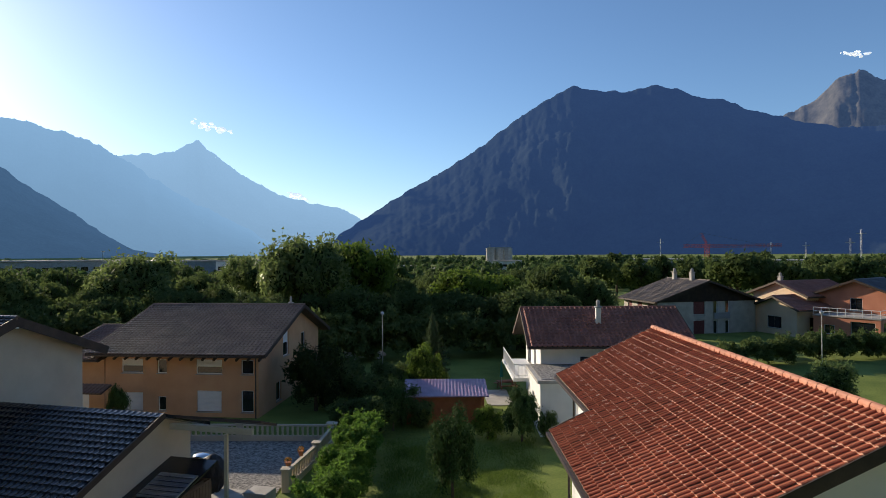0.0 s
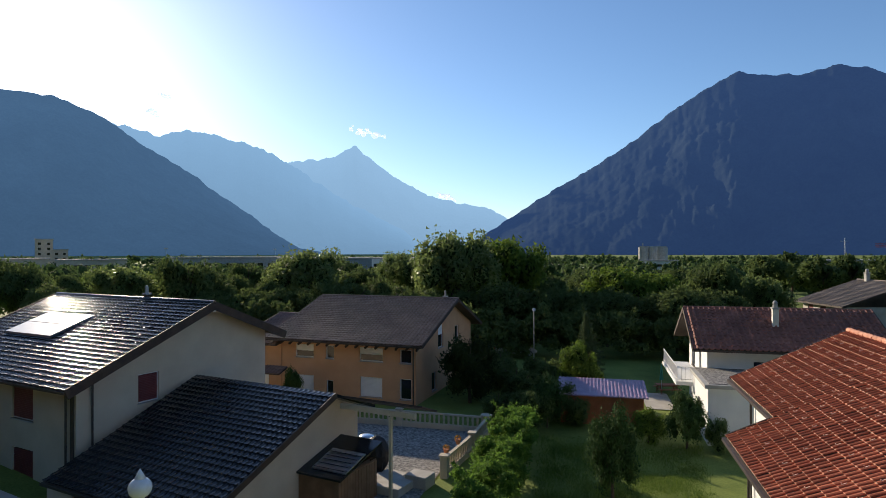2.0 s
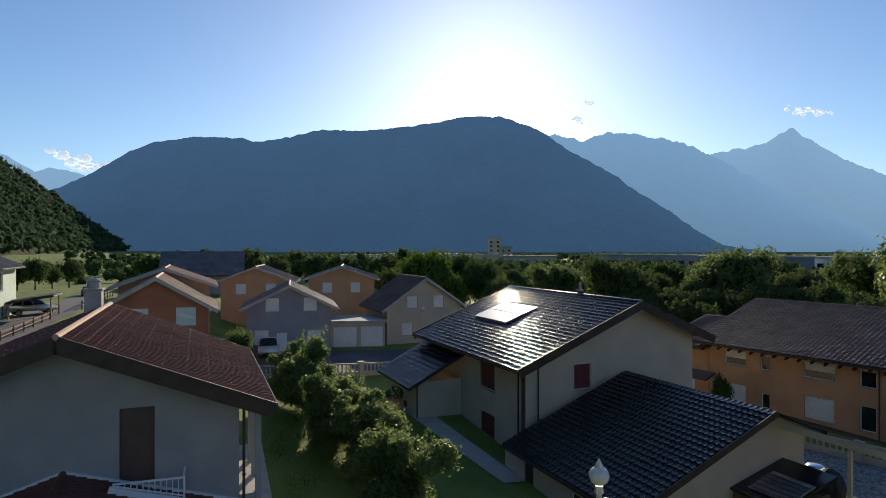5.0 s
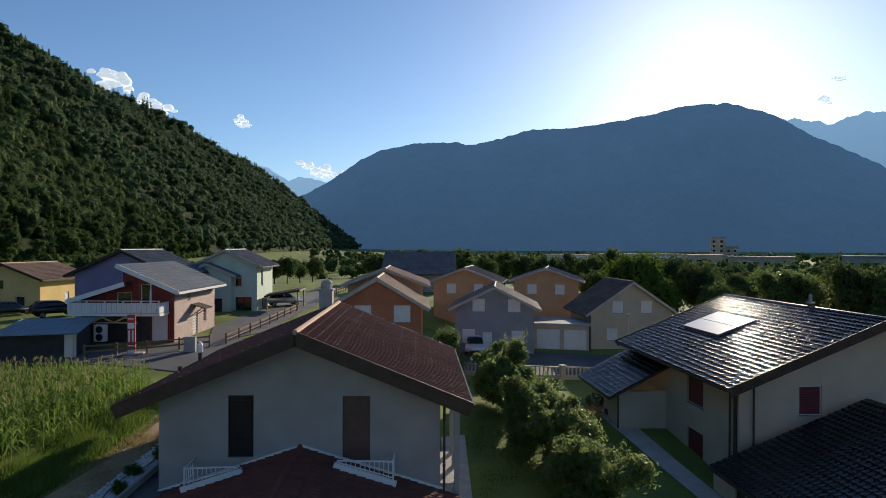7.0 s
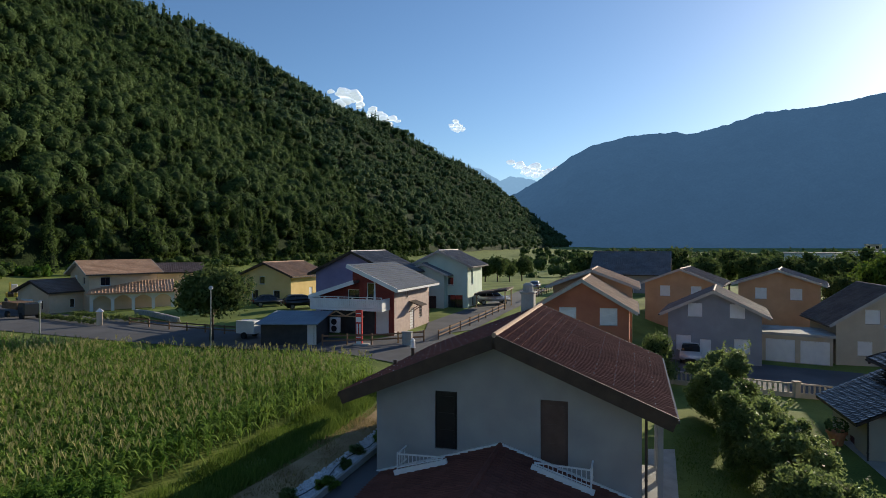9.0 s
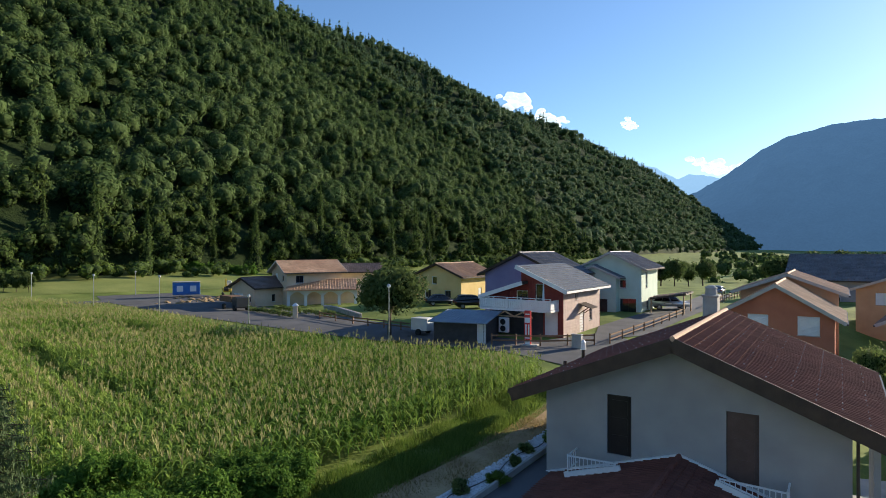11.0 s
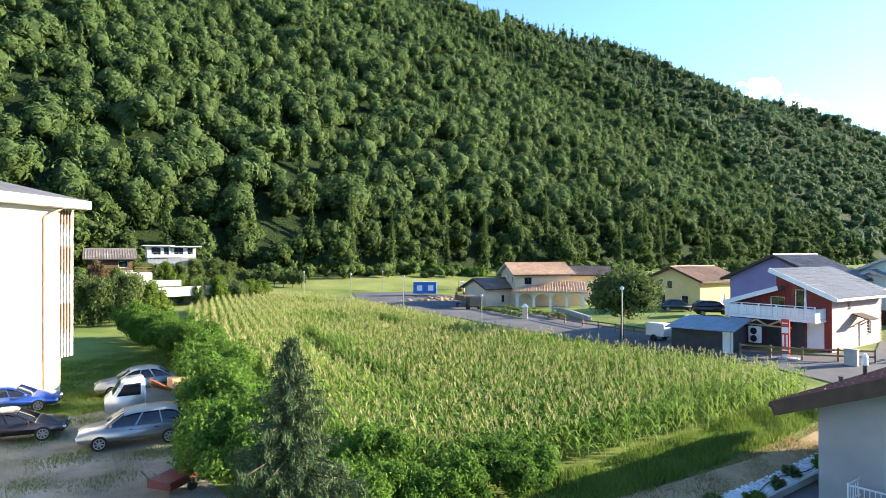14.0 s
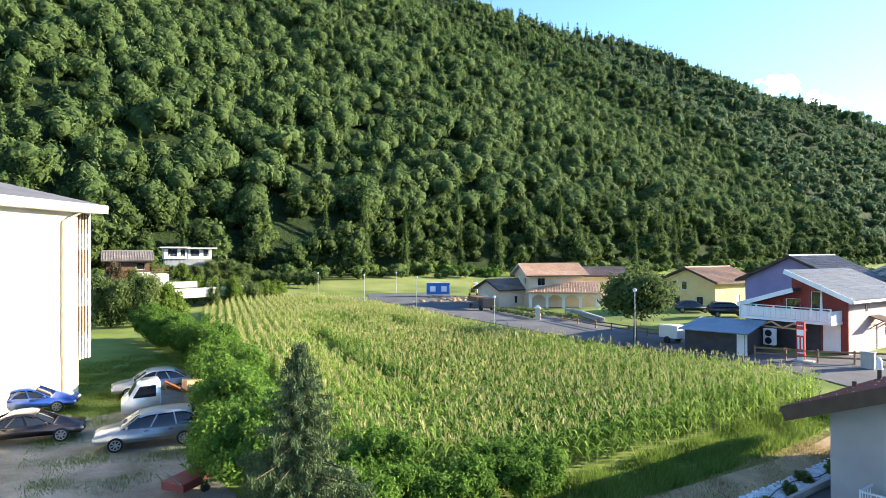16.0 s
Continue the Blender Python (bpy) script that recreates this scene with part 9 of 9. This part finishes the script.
# ---------------------------------------------------------------- the valley's town
def town():
    r = np.random.default_rng(6)
    # az, distance, width, height above the horizon plane, label, colour
    for az, d, w, z1, mat, lab in ((33, 330, 60, 6.6, "concrete", "long flat industrial hall on the valley floor"), (25, 300, 45, 6.3, "grey", "grey industrial hall with flat roof"), (18, 320, 40, 6.0, "white", "pale warehouse on the valley floor"),
                                   (54, 360, 46, 6.4, "white", "long white factory hall on the valley floor"), (50, 380, 40, 6.0, "cream", "pale factory hall on the valley floor"), (5.6, 300, 34, 2.8, "grey", "grey warehouse on the valley floor"), (1.3, 280, 22, 2.0, "white", "white commercial building beyond the trees"),
                                   (-6.0, 380, 18, 4.0, "white", "white hall at the silo"), (-19.4, 290, 22, 5.8, "grey", "grey industrial building below the mountain"), (-24.5, 300, 12, 5.6, "white", "white workshop below the mountain"), (-29, 320, 20, 5.0, "cream", "pale building behind the trees"),
                                   (60, 380, 26, 5.5, "white", "white hall beyond the belt of trees"), (44, 350, 30, 5.6, "cream", "pale hall beyond the trees")):
        x, y = at_az(az, d)
        t = thing("industrial_hall", (x, y, -2.0), az, lab, "building")
        h = z1 + 2
        box_walls(t, -w / 2, w / 2, -6, 6, -1, h, M[mat], [("F", -w / 2 + 3 + i * 5, h * 0.45, 3, h * 0.25, "glass", GL) for i in range(max(1, int((w - 4) / 5)))])
        bm = bmesh.new()
        span(bm, (-w / 2 - 0.5, -6.5, h), (w / 2 + 0.5, 6.5, h + 0.6))
        part("flat_roof", bm, M["concrete"], t)
    # tall flats beyond the trees
    for az, d, w, z1 in ((47.3, 430, 9, 17), (46.2, 440, 8, 11), (56, 430, 8, 10)):
        x, y = at_az(az, d)
        t = thing("tower_block", (x, y, -2), az, "pale tower block in the distance", "building")
        n = int((z1 + 2) / 3)
        box_walls(t, -w / 2, w / 2, -5, 5, -1, z1 + 2, M["cream"], [("F", u, 0.8 + 3 * i, 1.6, 1.6, "glass", GL) for i in range(n) for u in (-w / 4, w / 4)])
        bm = bmesh.new()
        span(bm, (-w / 2 - 0.3, -5.3, z1 + 2), (w / 2 + 0.3, 5.3, z1 + 2.5))
        part("roof", bm, M["concrete"], t)
    # twin silos
    x, y = at_az(-5.3, 400)
    t = thing("silo", (x, y, -2), -5.3, "twin grey concrete silos beyond the trees", "silo")
    for u in (-5.5, 0.5, 5.5):
        bm = bmesh.new()
        rod(bm, (u, 0, 0), (u, 0, 14.2), 3.2 if u else 2.0, None, 16)
        part("tower", bm, M["concrete"], t)
    bm = bmesh.new()
    span(bm, (-8, -1, 13.4), (8, 1, 15.0))
    rod(bm, (-6, 0, 15), (-6, 0, 17), 0.3, None, 6)
    part("head_house", bm, M["concrete"], t)
    # tower crane
    x, y = at_az(-23.6, 300)
    c = thing("tower_crane", (x, y, -2), -23.6 + 90, "red lattice tower crane above the trees", "crane")

    def lattice(bm, a, b, s, n):
        a, b = Vector(a), Vector(b)
        d = (b - a).normalized()
        p = d.orthogonal().normalized() * s / 2
        q = d.cross(p)
        cs = [p + q, p - q, -p - q, -p + q]
        t = 0.16 * min(1.0, s / 1.4)
        for k in cs:
            beam(bm, a + k, b + k, t, t)
        for i in range(n):
            u, v = a + (b - a) * i / n, a + (b - a) * (i + 1) / n
            for k in range(4):
                beam(bm, u + cs[k], v + cs[(k + 1) % 4], t * 0.6, t * 0.6)

    bm = bmesh.new()
    lattice(bm, (0, 0, 0), (0, 0, 15), 1.5, 10)
    part("mast", bm, M["crane_red"], c)
    bm = bmesh.new()
    lattice(bm, (0, 10, 14), (0, -30, 14), 1.0, 26)
    part("jib", bm, M["crane_red"], c)
    bm = bmesh.new()
    lattice(bm, (0, 0, 15), (0, 2.5, 20), 0.7, 4)
    part("tower_head", bm, M["crane_red"], c)
    bm = bmesh.new()
    for p in ((0, -22, 14.5), (0, 9, 14.5)):
        beam(bm, (0, 2.5, 20), p, 0.07, 0.07)
    part("stay_cable", bm, M["darkmetal"], c)
    # power pylons and masts
    for az, d, h in ((-34.7, 500, 16), (-34.0, 520, 10), (-19.8, 600, 13), (-28.5, 620, 9), (-31, 640, 9), (29.4, 420, 6.5), (38.5, 420, 7)):
        x, y = at_az(az, d)
        t = thing("power_pylon" if az < 0 else "light_mast", (x, y, -2), az, "thin steel lattice pylon in the distance" if az < 0 else "tall floodlight mast in the distance", "pylon" if az < 0 else "mast")
        bm = bmesh.new()
        if az < 0:
            lattice(bm, (0, 0, 0), (0, 0, h + 10), 0.7, 14)
        else:
            rod(bm, (0, 0, 0), (0, 0, h + 7), 0.3, 0.2, 6)
        part("mast", bm, M["metal"], t)
        bm = bmesh.new()
        beam(bm, (-3 if az < 0 else -1.2, 0, h + 7), (3 if az < 0 else 1.2, 0, h + 7), 0.3, 0.4)
        part("cross_arm", bm, M["metal"], t)


M["crane_red"] = surface("crane_red", (0.42, 0.06, 0.03), (0.52, 0.09, 0.05), 2, 30, 0.5, 0.0)
town()

# woods and bushes on the valley floor beyond the belt
spots = []
r = np.random.default_rng(23)
for i in range(2600):
    az = r.uniform(-62, 84)
    d = 165 + 500 * r.random() ** 1.3
    x, y = at_az(az, d)
    h = r.uniform(4, 8.5) + (d > 420) * 2
    if 66 < az and d < 200:
        continue
    spots.append((x, y, float(ground(x, y)) - 0.5, h * 0.62, h, r.random() < 0.08))
forest("valley_woods", spots, r, 60, 0.15, M["forest"], "scattered woods and orchards on the valley floor", 3)

# shrubs on the meadow's upper edge
spots = []
for i in range(420):
    l = r.uniform(-330, 420)
    s = FOOT - 9 + r.uniform(-4, 7)
    q = l * U + s * N
    h = r.uniform(2.0, 5.0)
    spots.append((q[0], q[1], float(ground(q[0], q[1])) - 0.3, h * 0.8, h, False))
forest("wood_edge", spots, r, 150, 0.09, M["forest_edge"], "bright bushes along the edge of the forest", 5)


# ---------------------------------------------------------------- clouds
def cloud(az, el, w, h, seed, n=26):
    r = np.random.default_rng(seed)
    d = 4500.0
    bm = bmesh.new()
    for i in range(n):
        u, v = r.normal(0, 0.38), r.normal(0, 0.3)
        a, e = radians(az + u * w), radians(el + v * h + u * h * 0.5)
        k = d * radians(h) * r.uniform(0.10, 0.30)
        ball(bm, k, (-sin(a) * cos(e) * d, cos(a) * cos(e) * d, sin(e) * d), (1.4, 1.4, 0.8), 2)
    for v in bm.verts:
        v.co += Vector(noise.noise_vector(v.co * 0.03)) * 9 + Vector(noise.noise_vector(v.co * 0.01)) * 12
    ob = new("cloud", mesh_of(bm, M["cloud"], True))
    tagged(ob, "small white cumulus cloud over the mountains", "cloud", kind="structure")


M["cloud"] = surface("cloud_white", (0.85, 0.85, 0.86), (0.92, 0.92, 0.92), 0.002, 0.01, 1.0, 0.0, spec=0.0)
# glow added so that backlit clouds stay white
cb_ = M["cloud"].node_tree.nodes["Principled BSDF"]
cb_.inputs["Emission Color"].default_value, cb_.inputs["Emission Strength"].default_value = (0.85, 0.93, 1.0, 1), 0.5
for i, (az, el, w, h) in enumerate(((21.2, 11.2, 2.2, 0.7), (-34.5, 15.1, 1.3, 0.4), (100.4, 13.7, 2.0, 1.5), (97.2, 12.1, 1.8, 1.2), (83.2, 7.0, 2.6, 1.3), (13.5, 5.4, 1.2, 0.6), (90.1, 11.1, 1.0, 0.7), (39.6, 12.0, 0.5, 0.4), (38.4, 13.3, 0.7, 0.3))):
    cloud(az, el, w, h, 40 + i)
